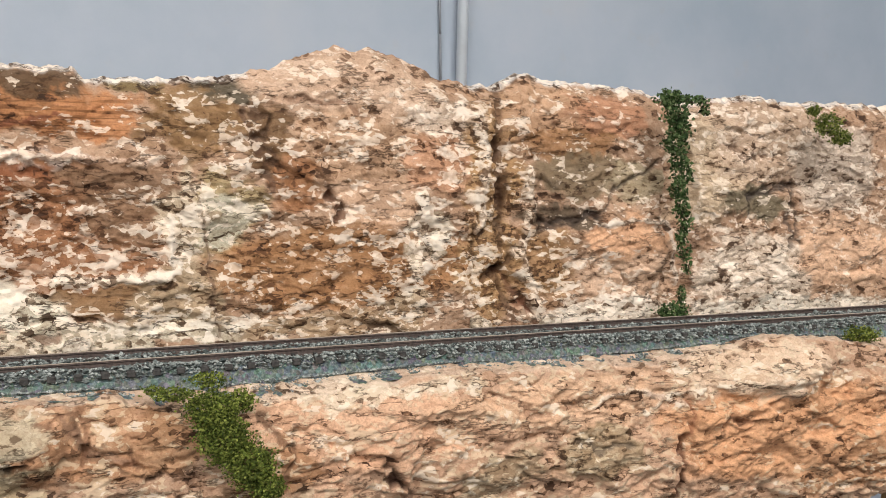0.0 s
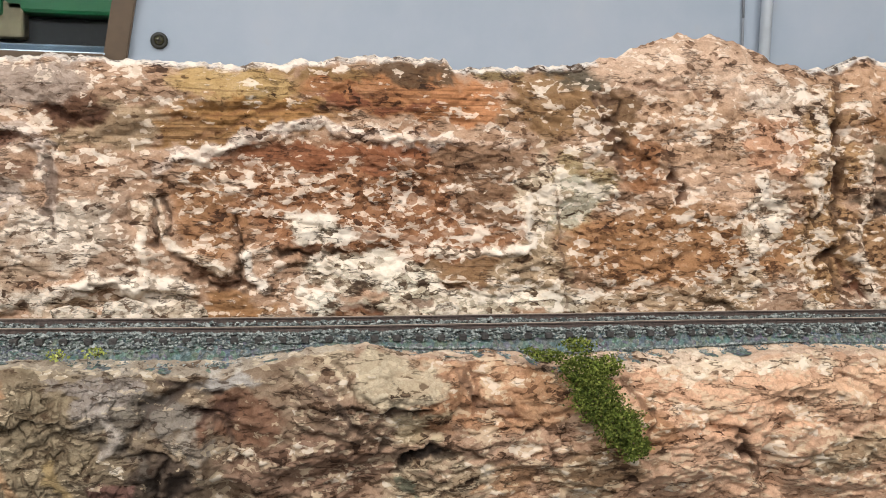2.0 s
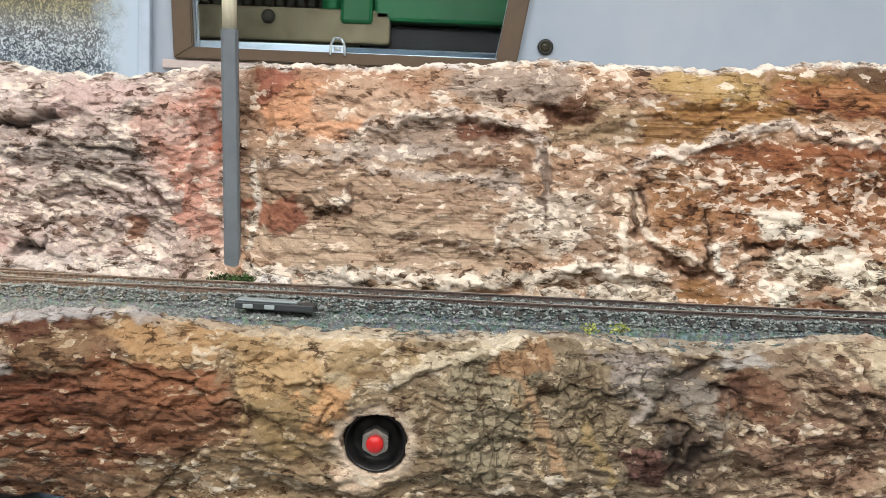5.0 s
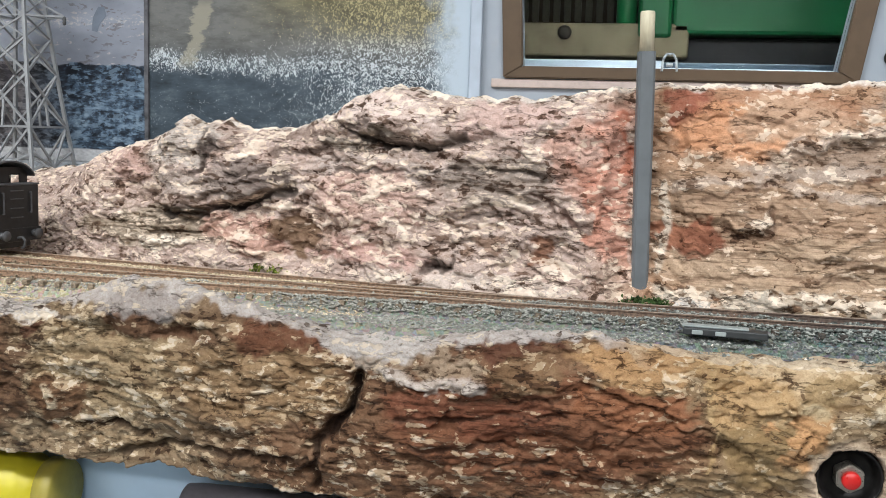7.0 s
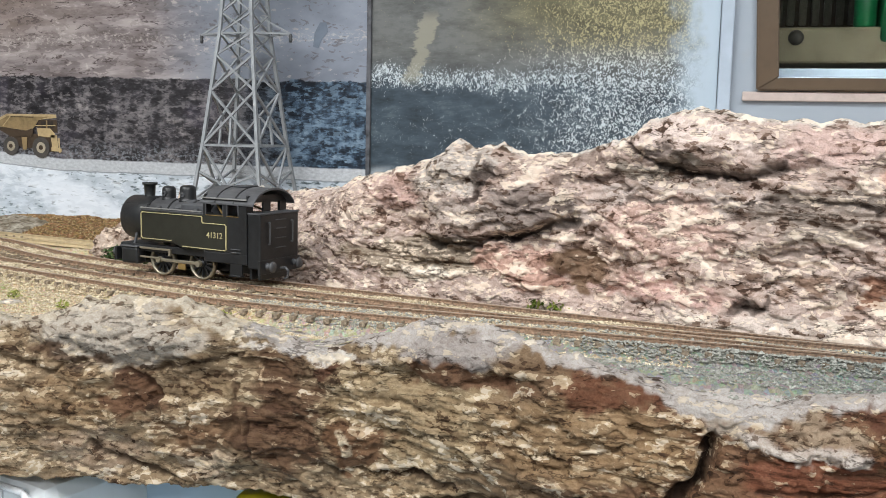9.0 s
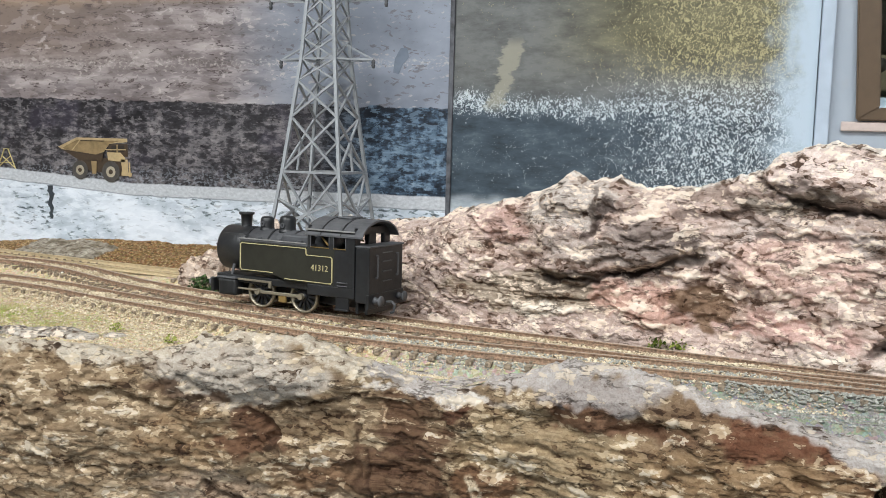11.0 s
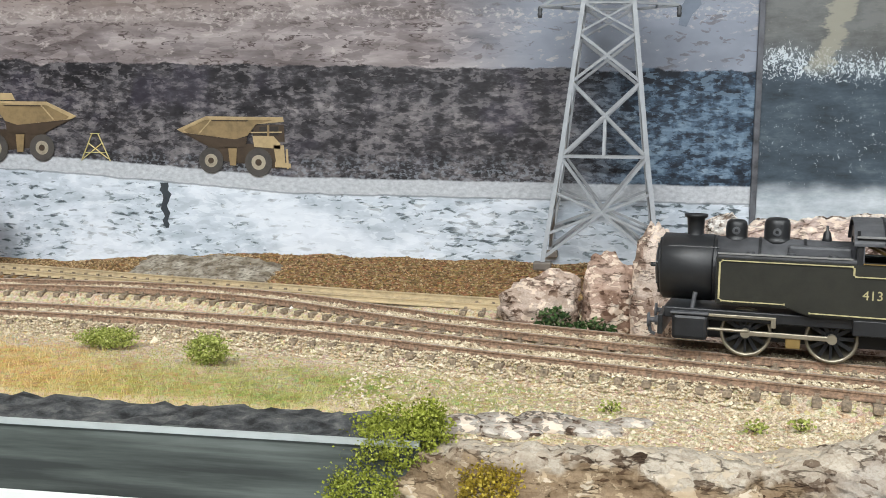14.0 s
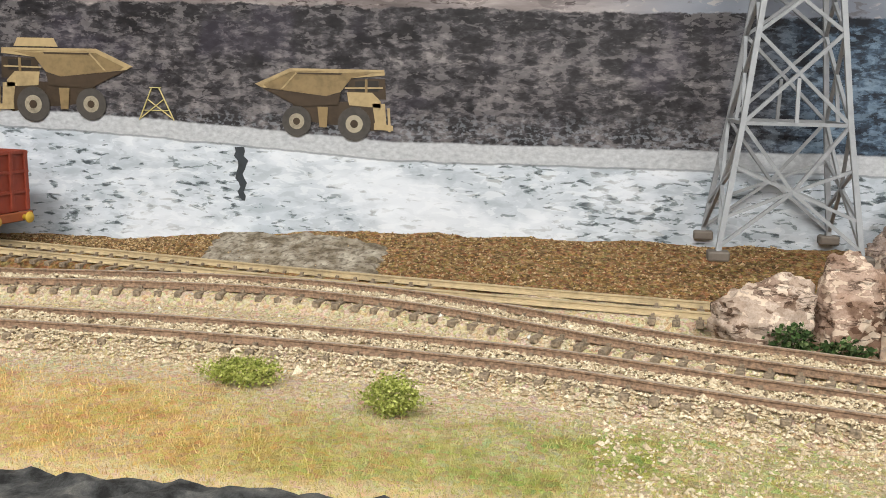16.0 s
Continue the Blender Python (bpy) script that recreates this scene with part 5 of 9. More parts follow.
stroke(FRONT_LINES, [(-0.0044, 0.9621), (-0.0001, 0.9667), (0.0112, 0.9667)], 0.0009, -0.0050, (46, 40, 36), 0.00)
stroke(FRONT_LINES, [(-0.0140, 0.9746), (-0.0093, 0.9701), (-0.0135, 0.9644)], 0.0008, -0.0030, (70, 58, 48), 0.05)
stroke(FRONT_LINES, [(0.0185, 0.9973), (0.0202, 0.9883), (0.0201, 0.9793)], 0.0004, -0.0020, (140, 96, 66), 0.05)
stroke(FRONT_LINES, [(0.0361, 0.9713), (0.0417, 0.9736)], 0.0006, -0.0030, (80, 56, 42), 0.00)
stroke(FRONT_LINES, [(-0.0386, 0.9768), (-0.0295, 0.9723), (-0.0139, 0.9712)], 0.0006, -0.0020, (92, 72, 56), 0.05)
stroke(FRONT_LINES, [(0.0457, 0.9656), (0.0496, 0.9609), (0.0540, 0.9632)], 0.0007, -0.0030, (84, 60, 46), 0.00)
stroke(FRONT_LINES, [(-0.2325, 0.9939), (-0.2303, 0.9693)], 0.0006, 0.0006, (196, 166, 116), 0.40)
stroke(FRONT_LINES, [(-0.2666, 0.9518), (-0.2555, 0.9537), (-0.2480, 0.9524)], 0.0010, -0.0025, (80, 50, 34), 0.00)
stroke(FRONT_LINES, [(-0.5941, 0.9477), (-0.5790, 0.9408), (-0.5629, 0.9359)], 0.0012, -0.0040, (58, 42, 32), 0.00)
stroke(FRONT_LINES, [(-0.4704, 0.9483), (-0.4565, 0.9474), (-0.4421, 0.9462)], 0.0010, -0.0040, (56, 40, 30), 0.00)
stroke(FRONT_LINES, [(-0.5246, 0.9839), (-0.5224, 0.9767)], 0.0010, 0.0015, (176, 146, 112), 0.40)
stroke(FRONT_LINES, [(-0.4858, 0.9610), (-0.4834, 0.9540)], 0.0013, 0.0020, (206, 190, 160), 0.60)
stroke(FRONT_LINES, [(-0.5779, 0.9798), (-0.5669, 0.9753), (-0.5623, 0.9635)], 0.0011, -0.0030, (80, 56, 40), 0.00)
stroke(FRONT_LINES, [(-0.5279, 0.9660), (-0.5257, 0.9481)], 0.0007, -0.0025, (70, 48, 34), 0.00)
stroke(FRONT_LINES, [(-0.3416, 0.9852), (-0.3292, 0.9818), (-0.3173, 0.9832), (-0.3076, 0.9825)], 0.0015, 0.0025, (196, 186, 178), 0.30)
stroke(FRONT_LINES, [(-0.3534, 0.9785), (-0.3554, 0.9696), (-0.3598, 0.9601)], 0.0012, -0.0080, (44, 32, 28), 0.00)
stroke(FRONT_LINES, [(-0.3791, 0.9628), (-0.3752, 0.9597)], 0.0008, -0.0020, (80, 56, 40), 0.00)
ledge(FRONT_LEDGES, [(0.0898, 0.9896), (0.1172, 0.9842), (0.1509, 0.9842)], 0.0010, 0.0050)
ledge(FRONT_LEDGES, [(0.1601, 0.9732), (0.1831, 0.9761), (0.2075, 0.9771)], 0.0010, 0.0060)
ledge(FRONT_LEDGES, [(0.2400, 0.9765), (0.2661, 0.9811), (0.3013, 0.9842)], 0.0010, 0.0050)
ledge(FRONT_LEDGES, [(0.1054, 0.9728), (0.1257, 0.9677), (0.1469, 0.9704)], 0.0009, 0.0050)
ledge(FRONT_LEDGES, [(0.0000, 0.9863), (0.0150, 0.9880), (0.0305, 0.9812)], 0.0010, 0.0060)
ledge(FRONT_LEDGES, [(-0.1802, 0.9812), (-0.1652, 0.9853), (-0.1499, 0.9906), (-0.1417, 0.9943)], 0.0011, 0.0040)
ledge(FRONT_LEDGES, [(-0.0967, 0.9876), (-0.0860, 0.9882), (-0.0742, 0.9894)], 0.0012, 0.0040)
ledge(FRONT_LEDGES, [(-0.2118, 0.9757), (-0.2002, 0.9740)], 0.0009, 0.0050)
ledge(FRONT_LEDGES, [(-0.0223, 0.9834), (-0.0121, 0.9800), (0.0036, 0.9806)], 0.0019, 0.0080)
ledge(FRONT_LEDGES, [(-0.0045, 0.9650), (0.0022, 0.9665), (0.0124, 0.9658)], 0.0025, 0.0070)
ledge(FRONT_LEDGES, [(-0.0606, 0.9778), (-0.0495, 0.9745), (-0.0384, 0.9712)], 0.0012, 0.0060)
ledge(FRONT_LEDGES, [(0.0110, 0.9713), (0.0271, 0.9690), (0.0407, 0.9713)], 0.0011, 0.0060)
ledge(FRONT_LEDGES, [(-0.0489, 0.9576), (-0.0378, 0.9553), (-0.0244, 0.9576)], 0.0010, 0.0060)
ledge(FRONT_LEDGES, [(0.0188, 0.9552), (0.0327, 0.9540), (0.0462, 0.9586)], 0.0011, 0.0060)
ledge(FRONT_LEDGES, [(-0.3366, 0.9591), (-0.3053, 0.9635), (-0.2784, 0.9617)], 0.0011, 0.0050)
ledge(FRONT_LEDGES, [(-0.3136, 0.9808), (-0.2870, 0.9846), (-0.2644, 0.9822)], 0.0009, 0.0040)
ledge(FRONT_LEDGES, [(-0.3363, 0.9469), (-0.3127, 0.9509), (-0.2932, 0.9505)], 0.0010, 0.0050)
ledge(FRONT_LEDGES, [(-0.5353, 0.9874), (-0.5170, 0.9879), (-0.4983, 0.9888), (-0.4647, 0.9923), (-0.4278, 0.9950)], 0.0020, 0.0050)
ledge(FRONT_LEDGES, [(-0.6128, 0.9822), (-0.6006, 0.9833), (-0.5885, 0.9832)], 0.0016, 0.0050)
ledge(FRONT_LEDGES, [(-0.5624, 0.9604), (-0.5466, 0.9601), (-0.5294, 0.9629)], 0.0011, 0.0050)
ledge(FRONT_LEDGES, [(-0.5986, 0.9522), (-0.5803, 0.9515), (-0.5626, 0.9498)], 0.0014, 0.0060)
ledge(FRONT_LEDGES, [(-0.4736, 0.9782), (-0.4584, 0.9776), (-0.4396, 0.9827)], 0.0010, 0.0040)
ledge(FRONT_LEDGES, [(-0.4734, 0.9479), (-0.4581, 0.9471), (-0.4421, 0.9469)], 0.0019, 0.0070)
ledge(FRONT_LEDGES, [(-0.6052, 0.9363), (-0.5838, 0.9351), (-0.5614, 0.9314)], 0.0015, 0.0060)
ledge(FRONT_LEDGES, [(-0.4106, 0.9925), (-0.3892, 0.9961), (-0.3716, 0.9978), (-0.3607, 0.9969)], 0.0020, 0.0050)
ledge(FRONT_LEDGES, [(-0.3415, 0.9835), (-0.3291, 0.9800), (-0.3172, 0.9814), (-0.3075, 0.9810)], 0.0019, 0.0050)
ledge(FRONT_LEDGES, [(-0.3365, 0.9959), (-0.3192, 0.9997), (-0.3088, 1.0028), (-0.2840, 1.0032)], 0.0019, 0.0050)
ledge(FRONT_LEDGES, [(-0.4158, 0.9732), (-0.3965, 0.9753), (-0.3785, 0.9800)], 0.0010, 0.0040)
ledge(FRONT_LEDGES, [(-0.4099, 0.9637), (-0.3935, 0.9654), (-0.3781, 0.9706)], 0.0010, 0.0040)
ledge(FRONT_LEDGES, [(-0.3287, 0.9712), (-0.3134, 0.9717), (-0.2987, 0.9750)], 0.0011, 0.0050)

# knobs (stand out) and hollows: x, z, half width, half height, depth
BACK_FORMS = [(-0.36, 1.0765, 0.036, 0.0095, 0.008), (-0.462, 1.046, 0.030, 0.014, 0.007), (-0.472, 1.066, 0.009, 0.008, 0.006), (-0.450, 1.066, 0.008, 0.006, 0.005), (-0.405, 1.015, 0.013, 0.014, -0.010), (-0.30, 1.07, 0.025, 0.02, 0.005),
              (-0.02, 1.050, 0.075, 0.020, -0.0025), (-0.165, 1.035, 0.05, 0.025, 0.002), (0.12, 1.06, 0.06, 0.05, 0.006), (0.255, 1.034, 0.028, 0.012, 0.004), (0.285, 1.05, 0.006, 0.045, -0.007), (0.35, 1.05, 0.016, 0.012, -0.004), (-0.255, 1.04, 0.010, 0.06, -0.008), (-0.292, 1.016, 0.010, 0.006, -0.005)]
FRONT_FORMS = [(0.13, 0.955, 0.004, 0.012, -0.006), (-0.06, 0.97, 0.006, 0.03, -0.006), (-0.015, 0.99, 0.02, 0.012, 0.008), (0.285, 0.99, 0.02, 0.012, 0.008), (-0.12, 0.985, 0.02, 0.012, 0.004), (-0.575, 0.998, 0.03, 0.010, 0.008), (-0.45, 1.0, 0.03, 0.008, 0.006), (-0.02, 0.957, 0.014, 0.006, -0.005), (-0.52, 0.975, 0.016, 0.016, -0.004)]


def painted(x, z, patches, ground):
    """The paint at each place: ragged patches over a ground of colour, dry brush and grain."""
    wx = x + 0.0095 * rough_noise(x * 40, z * 55, 3, 2) + 0.0038 * rough_noise(x * 150, z * 220, 13, 3)
    wz = z + 0.0044 * rough_noise(x * 45, z * 65, 9, 2) + 0.0024 * rough_noise(x * 160, z * 230, 19, 3)
    t = ground
    for px, pz, hw, hh, c, k in patches:
        q = ((wx - px) / hw) ** 2 + ((wz - pz) / hh) ** 2
        pick = np.nonzero(q < 1.5)
        if len(pick[0]):
            w = k * np.clip((1.45 - q[pick]) / 0.62, 0, 1)[:, None]
            t[pick] += (np.asarray(c) - t[pick]) * w
    return t


def lined(x, z, lines, t):
    """Relief of all ridges and cracks; each leaves its pigment in t, cracks their painted shade."""
    wob, wav, nib = ripple(x * 150, z * 170, 22), ripple(x * 130, z * 150, 62), ripple(x * 330, z * 380, 92)
    wx, wz = x + 0.0020 * wob + 0.0008 * nib, z + 0.0016 * wav + 0.0006 * nib
    lift = np.zeros(x.shape)
    for points, half, depth, rgb, dry in lines:
        reach = 3 * half + 0.002
        px, pz = [p[0] for p in points], [p[1] for p in points]
        pick = np.nonzero((wx > min(px) - reach) & (wx < max(px) + reach) & (wz > min(pz) - reach) & (wz < max(pz) + reach))
        if not len(pick[0]):
            continue
        ax, az = wx[pick], wz[pick]
        far = np.full(len(ax), 9.0)
        for (x0, z0), (x1, z1) in zip(points, points[1:]):
            dx, dz = x1 - x0, z1 - z0
            u = np.clip(((ax - x0) * dx + (az - z0) * dz) / (dx * dx + dz * dz + 1e-12), 0, 1)
            far = np.minimum(far, np.hypot(ax - x0 - u * dx, az - z0 - u * dz))
        size = max(half, 0.0006) * (1 + 0.75 * wob[pick] + 0.5 * nib[pick])
        lift[pick] += (0.7 * depth if depth < 0 else 0.6 * depth) * np.clip(1 - far / (1.9 * size), 0, 1) ** 0.8
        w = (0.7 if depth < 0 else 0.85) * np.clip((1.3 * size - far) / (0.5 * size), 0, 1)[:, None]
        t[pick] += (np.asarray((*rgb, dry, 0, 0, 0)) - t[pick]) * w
    return lift


def shelved(x, z, ledges):
    """Relief of the overhanging shelves."""
    wz = z + 0.0014 * rough_noise(x * 120, z * 40, 33, 3)
    cut = np.clip(0.62 + 0.75 * ripple(x * 75, z * 40, 35), 0.05, 1.3)
    lift = np.zeros(x.shape)
    for points, depth, height in ledges:
        px, pz = [p[0] for p in points], [p[1] for p in points]
        d = wz - np.interp(x, px, pz)
        ends = np.clip(np.minimum(x - px[0], px[-1] - x) / 0.005, 0, 1)
        lift += depth * ends * cut * np.where(d < 0, np.clip(1 + d / 0.0012, 0, 1), np.clip(1 - d / height, 0, 1) ** 0.8)
    return lift


def formed(x, z, forms):
    wx, wz = x + 0.006 * ripple(x * 60, z * 60, 25), z + 0.003 * ripple(x * 70, z * 50, 27)
    lift = np.zeros(x.shape)
    for fx, fz, hw, hh, d in forms:
        q = ((wx - fx) / hw) ** 2 + ((wz - fz) / hh) ** 2
        lift += d * np.clip(1 - q / 2.4, 0, 1) ** 0.8
    return lift


def blend_to(t, w, c):
    t += (np.asarray(c) - t) * np.asarray(w)[..., None]


def smooth_between(x, a, b):
    return np.clip((x - a) / (b - a), 0, 1)


def rock_sheet(name, material, places, paint, label):
    """One rock face from a grid of places (columns, rows, 3) and its paint."""
    nc, nr = places.shape[:2]
    i = (np.arange(nc - 1)[:, None] * nr + np.arange(nr - 1)[None]).ravel()
    quads = np.stack([i, i + 1, i + nr + 1, i + nr], 1)
    me = bpy.data.meshes.new(name)
    me.from_pydata(places.reshape(-1, 3).tolist(), [], quads.tolist())
    flat = paint.reshape(-1, 7)
    for layer, cols in (("tint", (0, 1, 2, 3)), ("grain", (4, 5, 6, 6))):
        data = np.ascontiguousarray(flat[:, cols], dtype=np.float32)
        me.color_attributes.new(layer, "FLOAT_COLOR", "POINT").data.foreach_set("color", data.ravel())
    me.materials.append(material)
    me.polygons.foreach_set("use_smooth", [True] * len(me.polygons))
    return tagged(new(name, me), label, "rock face", "", "structure")


# ---- back cliff ----
def back_cliff():
    plan = along([(a, b) for a, b in BASE], 0.00064)
    rows_face, rows_top = 160, 26
    px, py = np.asarray([p.x for p, h in plan]), np.asarray([p.y for p, h in plan])
    inward = np.asarray([(h.y, -h.x) for p, h in plan])
    flip = np.where(px > -0.5, inward[:, 1] < 0, inward[:, 0] < 0)
    inward[flip] *= -1
    # the turned left end falls to the wall
    end = np.where(px < -0.6, np.clip((py - 0.452) / 0.12, 0, None), 0.0)
    crest = sorted(CREST)
    top = np.interp(px, [a for a, b in crest], [b for a, b in crest]) - 0.004 * np.minimum(1, end)
    top = top + 0.0011 * rough_noise(px * 130, px * 0, 37, 4) * (end < 0.1)
    lean = 0.010 + 0.022 * smooth_between(-px, 0.52, 0.58) - 0.018 * np.minimum(1, end * 2)
    v = np.linspace(0, 1, rows_face)[None]
    x = (px - end * 0.12)[:, None] + 0 * v
    z = 0.994 + (top[:, None] - 0.994) * v
    pinkish = smooth_between(-px, 0.25, 0.28)[:, None]
    ground = np.zeros((*x.shape, 7))
    ground[:] = (*_c(190, 152, 120), 0.45, 0, 0, 0)
    blend_to(ground, pinkish + 0 * v, (*_c(202, 180, 170), 0.45, 0, 0, 0))
    paint = painted(x, z, BACK_WASH, ground)
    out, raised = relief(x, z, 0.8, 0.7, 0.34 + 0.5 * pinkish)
    whole = (end == 0)[:, None]
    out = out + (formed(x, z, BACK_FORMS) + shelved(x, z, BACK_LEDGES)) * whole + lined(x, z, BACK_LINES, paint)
    out = out * (0.45 + 0.55 * np.minimum(1, 6 * v))
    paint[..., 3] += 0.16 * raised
    dome = np.where((px > 0.085) & (px < 0.18), 0.03, 0.0)[:, None]
    blend_to(paint, 0.9 * smooth_between(v + 0.014 * ripple(x * 70, z * 0, 44) - dome, 0.972, 0.988), (*_c(232, 226, 218), 0.7, 0, 0, 0))
    back = lean[:, None] * v + 0.010 * np.clip(v - 0.86, 0, None) ** 2 / 0.0196 - out
    face = np.empty((*x.shape, 3))
    face[..., 0] = px[:, None] + inward[:, :1] * back
    face[..., 1] = np.maximum(py[:, None] + inward[:, 1:] * back, 0.3)
    face[..., 2] = z + 0.0010 * rough_noise(x * 120, z * 90, 47, 3) * (v > 0.02)
    u = np.linspace(0, 1, rows_top + 1)[None, 1:]
    edge = face[:, -1]
    gap = (WALL_Y - 0.002 - edge[:, 1])[:, None]
    cap = np.empty((len(px), rows_top, 3))
    cap[..., 0] = edge[:, :1] + inward[:, :1] * gap * u * np.where(end == 0, 0.5, 0.1)[:, None]
    cap[..., 1] = edge[:, 1:2] + gap * u
    cap[..., 2] = edge[:, 2:] - 0.004 * np.minimum(1, u * 8) - np.where(px > -0.26, 0.010, 0.012)[:, None] * u + 0.0035 * rough_noise(cap[..., 0] * 40, cap[..., 1] * 40, 49, 4) * np.minimum(1, u * 6) * (1 - u)
    dust = np.zeros((*cap.shape[:2], 7))
    dust[:] = (*_c(232, 232, 230), 0.9, 0, 0, 0)
    dust[px < -0.26] = (*_c(226, 214, 204), 0.8, 0, 0, 0)
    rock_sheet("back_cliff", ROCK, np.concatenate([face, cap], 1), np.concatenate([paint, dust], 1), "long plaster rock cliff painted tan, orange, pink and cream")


# ---- front cliff ----
def front_cliff():
    px = np.arange(-0.742, 0.50, 0.00065)
    rows_top, rows_face, rows_under = 26, 112, 5
    ye, lip = (np.interp(px, [a for a, b in t], [b for a, b in t]) for t in (EDGE_Y, LIP))
    lip = lip + 0.0010 * rough_noise(px * 120, px * 0, 57, 4)
    foot = 0.9345 - 0.010 * smooth_between(px, 0.15, 0.25) - 0.003 * smooth_between(-px, 0.42, 0.47) + 0.0025 * rough_noise(px * 40, px * 0, 59, 4)
    curl = np.clip((-0.715 - px) / 0.027, 0, None)[:, None]
    plaster = np.zeros((len(px), 7))
    plaster[:] = (*_c(200, 190, 172), 0.4, 0, 0, 0)
    plaster[(px > -0.53) & (px < -0.26)] = (*_c(186, 181, 178), 0.25, 0, 0, 0)
    plaster[px > -0.02] = (*_c(222, 198, 174), 0.4, 0, 0, 0)
    # the face, from its lip down
    v = np.linspace(0, 1, rows_face)[None]
    x = px[:, None] + 0 * v
    z = lip[:, None] + (foot - lip)[:, None] * v
    table = [(-0.60, (150, 128, 98)), (-0.45, (140, 120, 92)), (-0.38, (120, 90, 64)), (-0.30, (122, 86, 60)), (-0.23, (150, 126, 92)), (-0.10, (134, 118, 94)), (-0.02, (150, 122, 98)), (0.07, (206, 164, 130))]
    w = px + 0.02 * ripple(px * 25, px * 0, 67)
    ground = np.zeros((*x.shape, 7))
    for i in range(3):
        ground[..., i] = np.interp(w, [a for a, c in table], [_c(*c)[i] for a, c in table])[:, None]
    ground[..., 3] = 0.42
    ground[..., 6] = smooth_between(-px, 0.24, 0.30)[:, None] * 0.5
    paint = painted(x, z, FRONT_WASH, ground)
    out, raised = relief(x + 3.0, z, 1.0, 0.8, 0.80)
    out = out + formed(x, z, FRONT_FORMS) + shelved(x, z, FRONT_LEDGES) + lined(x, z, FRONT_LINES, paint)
    # the pit round the bolt, and its plaster collar
    ring = np.hypot(x + 0.1858, z - 0.9588) + 0.0008 * rough_noise(x * 200, z * 200, 99, 2)
    out = out * np.clip((ring - 0.009) / 0.008, 0.1, 1) - 0.016 * np.clip((0.0112 - ring) / 0.0012, 0, 1)
    blend_to(paint, 0.75 * np.clip((0.0155 - ring) / 0.003, 0, 1), (*_c(218, 196, 170), 0.35, 0, 0, 0))
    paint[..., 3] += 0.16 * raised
    drip = 0.0034 + 0.0050 * ripple(x * 38, x * 0, 77) + 0.0022 * rough_noise(x * 160, z * 160, 79, 2)
    side = np.minimum(1, np.minimum((px + 0.71) / 0.03, (-0.25 - px) / 0.02)).clip(0)[:, None]
    soft = 0.9 * smooth_between(drip - (lip[:, None] - z), 0, 0.0010) * side
    paint += (plaster[:, None] - paint) * soft[..., None]
    bulge = ye[:, None] - 0.006 * np.sin(np.pi * np.minimum(1, v * 1.1)) - out * np.minimum(1, 0.25 + 5 * v) + 0.03 * curl ** 2
    face = np.stack([x, bulge, z + 0.0008 * rough_noise(x * 120, z * 90, 87, 3)], -1)
    # the rounded top, back to the ballast
    u = np.linspace(0, 1, rows_top)[None]
    ty = ye[:, None] + 0.024 - 0.022 * u
    tx = px[:, None] + 0 * u
    tz = 0.9948 + (lip[:, None] - 0.9948) * np.sin(u * np.pi / 2) ** 1.5 + 0.0018 * rough_noise(tx * 120, ty * 120, 97, 4) * u
    brim = paint[:, :1] + (plaster[:, None] - paint[:, :1]) * np.where((px > -0.70) & (px < -0.25), 0.85, 0.55)[:, None, None]
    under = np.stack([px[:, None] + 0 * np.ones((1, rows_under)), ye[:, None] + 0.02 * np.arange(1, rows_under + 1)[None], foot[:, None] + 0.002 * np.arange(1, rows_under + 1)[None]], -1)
    # underside in umber, its shade put into the colour
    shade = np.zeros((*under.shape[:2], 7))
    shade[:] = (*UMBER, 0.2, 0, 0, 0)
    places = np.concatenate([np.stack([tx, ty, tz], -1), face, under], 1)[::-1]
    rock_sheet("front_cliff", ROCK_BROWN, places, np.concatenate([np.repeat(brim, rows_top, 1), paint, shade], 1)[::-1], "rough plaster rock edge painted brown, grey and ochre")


back_cliff()
front_cliff()

# ---- the layout's ground ----


def land(x, y):
    z = 0.9962
    gap = min(abs(y - curve_at(BED_MAIN, x)), abs(y - curve_at(BED_LOOP, x)) if x < -0.3 else 1, abs(y - curve_at(BED_SIDING, x)) if x < -0.7 else 1)
    z += 0.0038 * min(1.0, max(0.0, (0.0168 - gap) / 0.0042))
    z += 0.0010 * noise.noise((x * 60, y * 60, 1)) + 0.0005 * noise.fractal((x * 300, y * 300, 2), 0.9, 2.1, 3)
    if x < -0.6:
        bank = min(1.0, max(0.0, (y - curve_at([(-1.4, 0.565), (-0.95, 0.555), (-0.88, 0.530), (-0.84, 0.518), (-0.7, 0.506), (-0.6, 0.506)], x)) / 0.058))
        z += 0.0125 * bank * (0.94 + 0.08 * noise.noise((x * 40, y * 40, 7))) + 0.0007 * bank * noise.fractal((x * 160, y * 160, 3), 0.9, 2.1, 3)
    if x > -0.66:
        inside = y - curve_at(EDGE_Y, x)
        if inside < 0.017:
            u = min(1.0, max(0.0, (0.024 - inside) / 0.022))
            z = min(z, 0.9944 + (curve_at(LIP, x) - 0.9948) * math.sin(u * math.pi / 2) ** 1.5)
    if x < -0.70:
        z -= 0.004 * max(0.0, (0.325 - y) / 0.025)
    return z


BED_MAIN = sorted([(a, b + 0.00825) for a, b in MAIN])
BED_LOOP = sorted([(a, b + 0.00825) for a, b in LOOP])
BED_SIDING = sorted([(a, b + 0.00825) for a, b in SIDING])


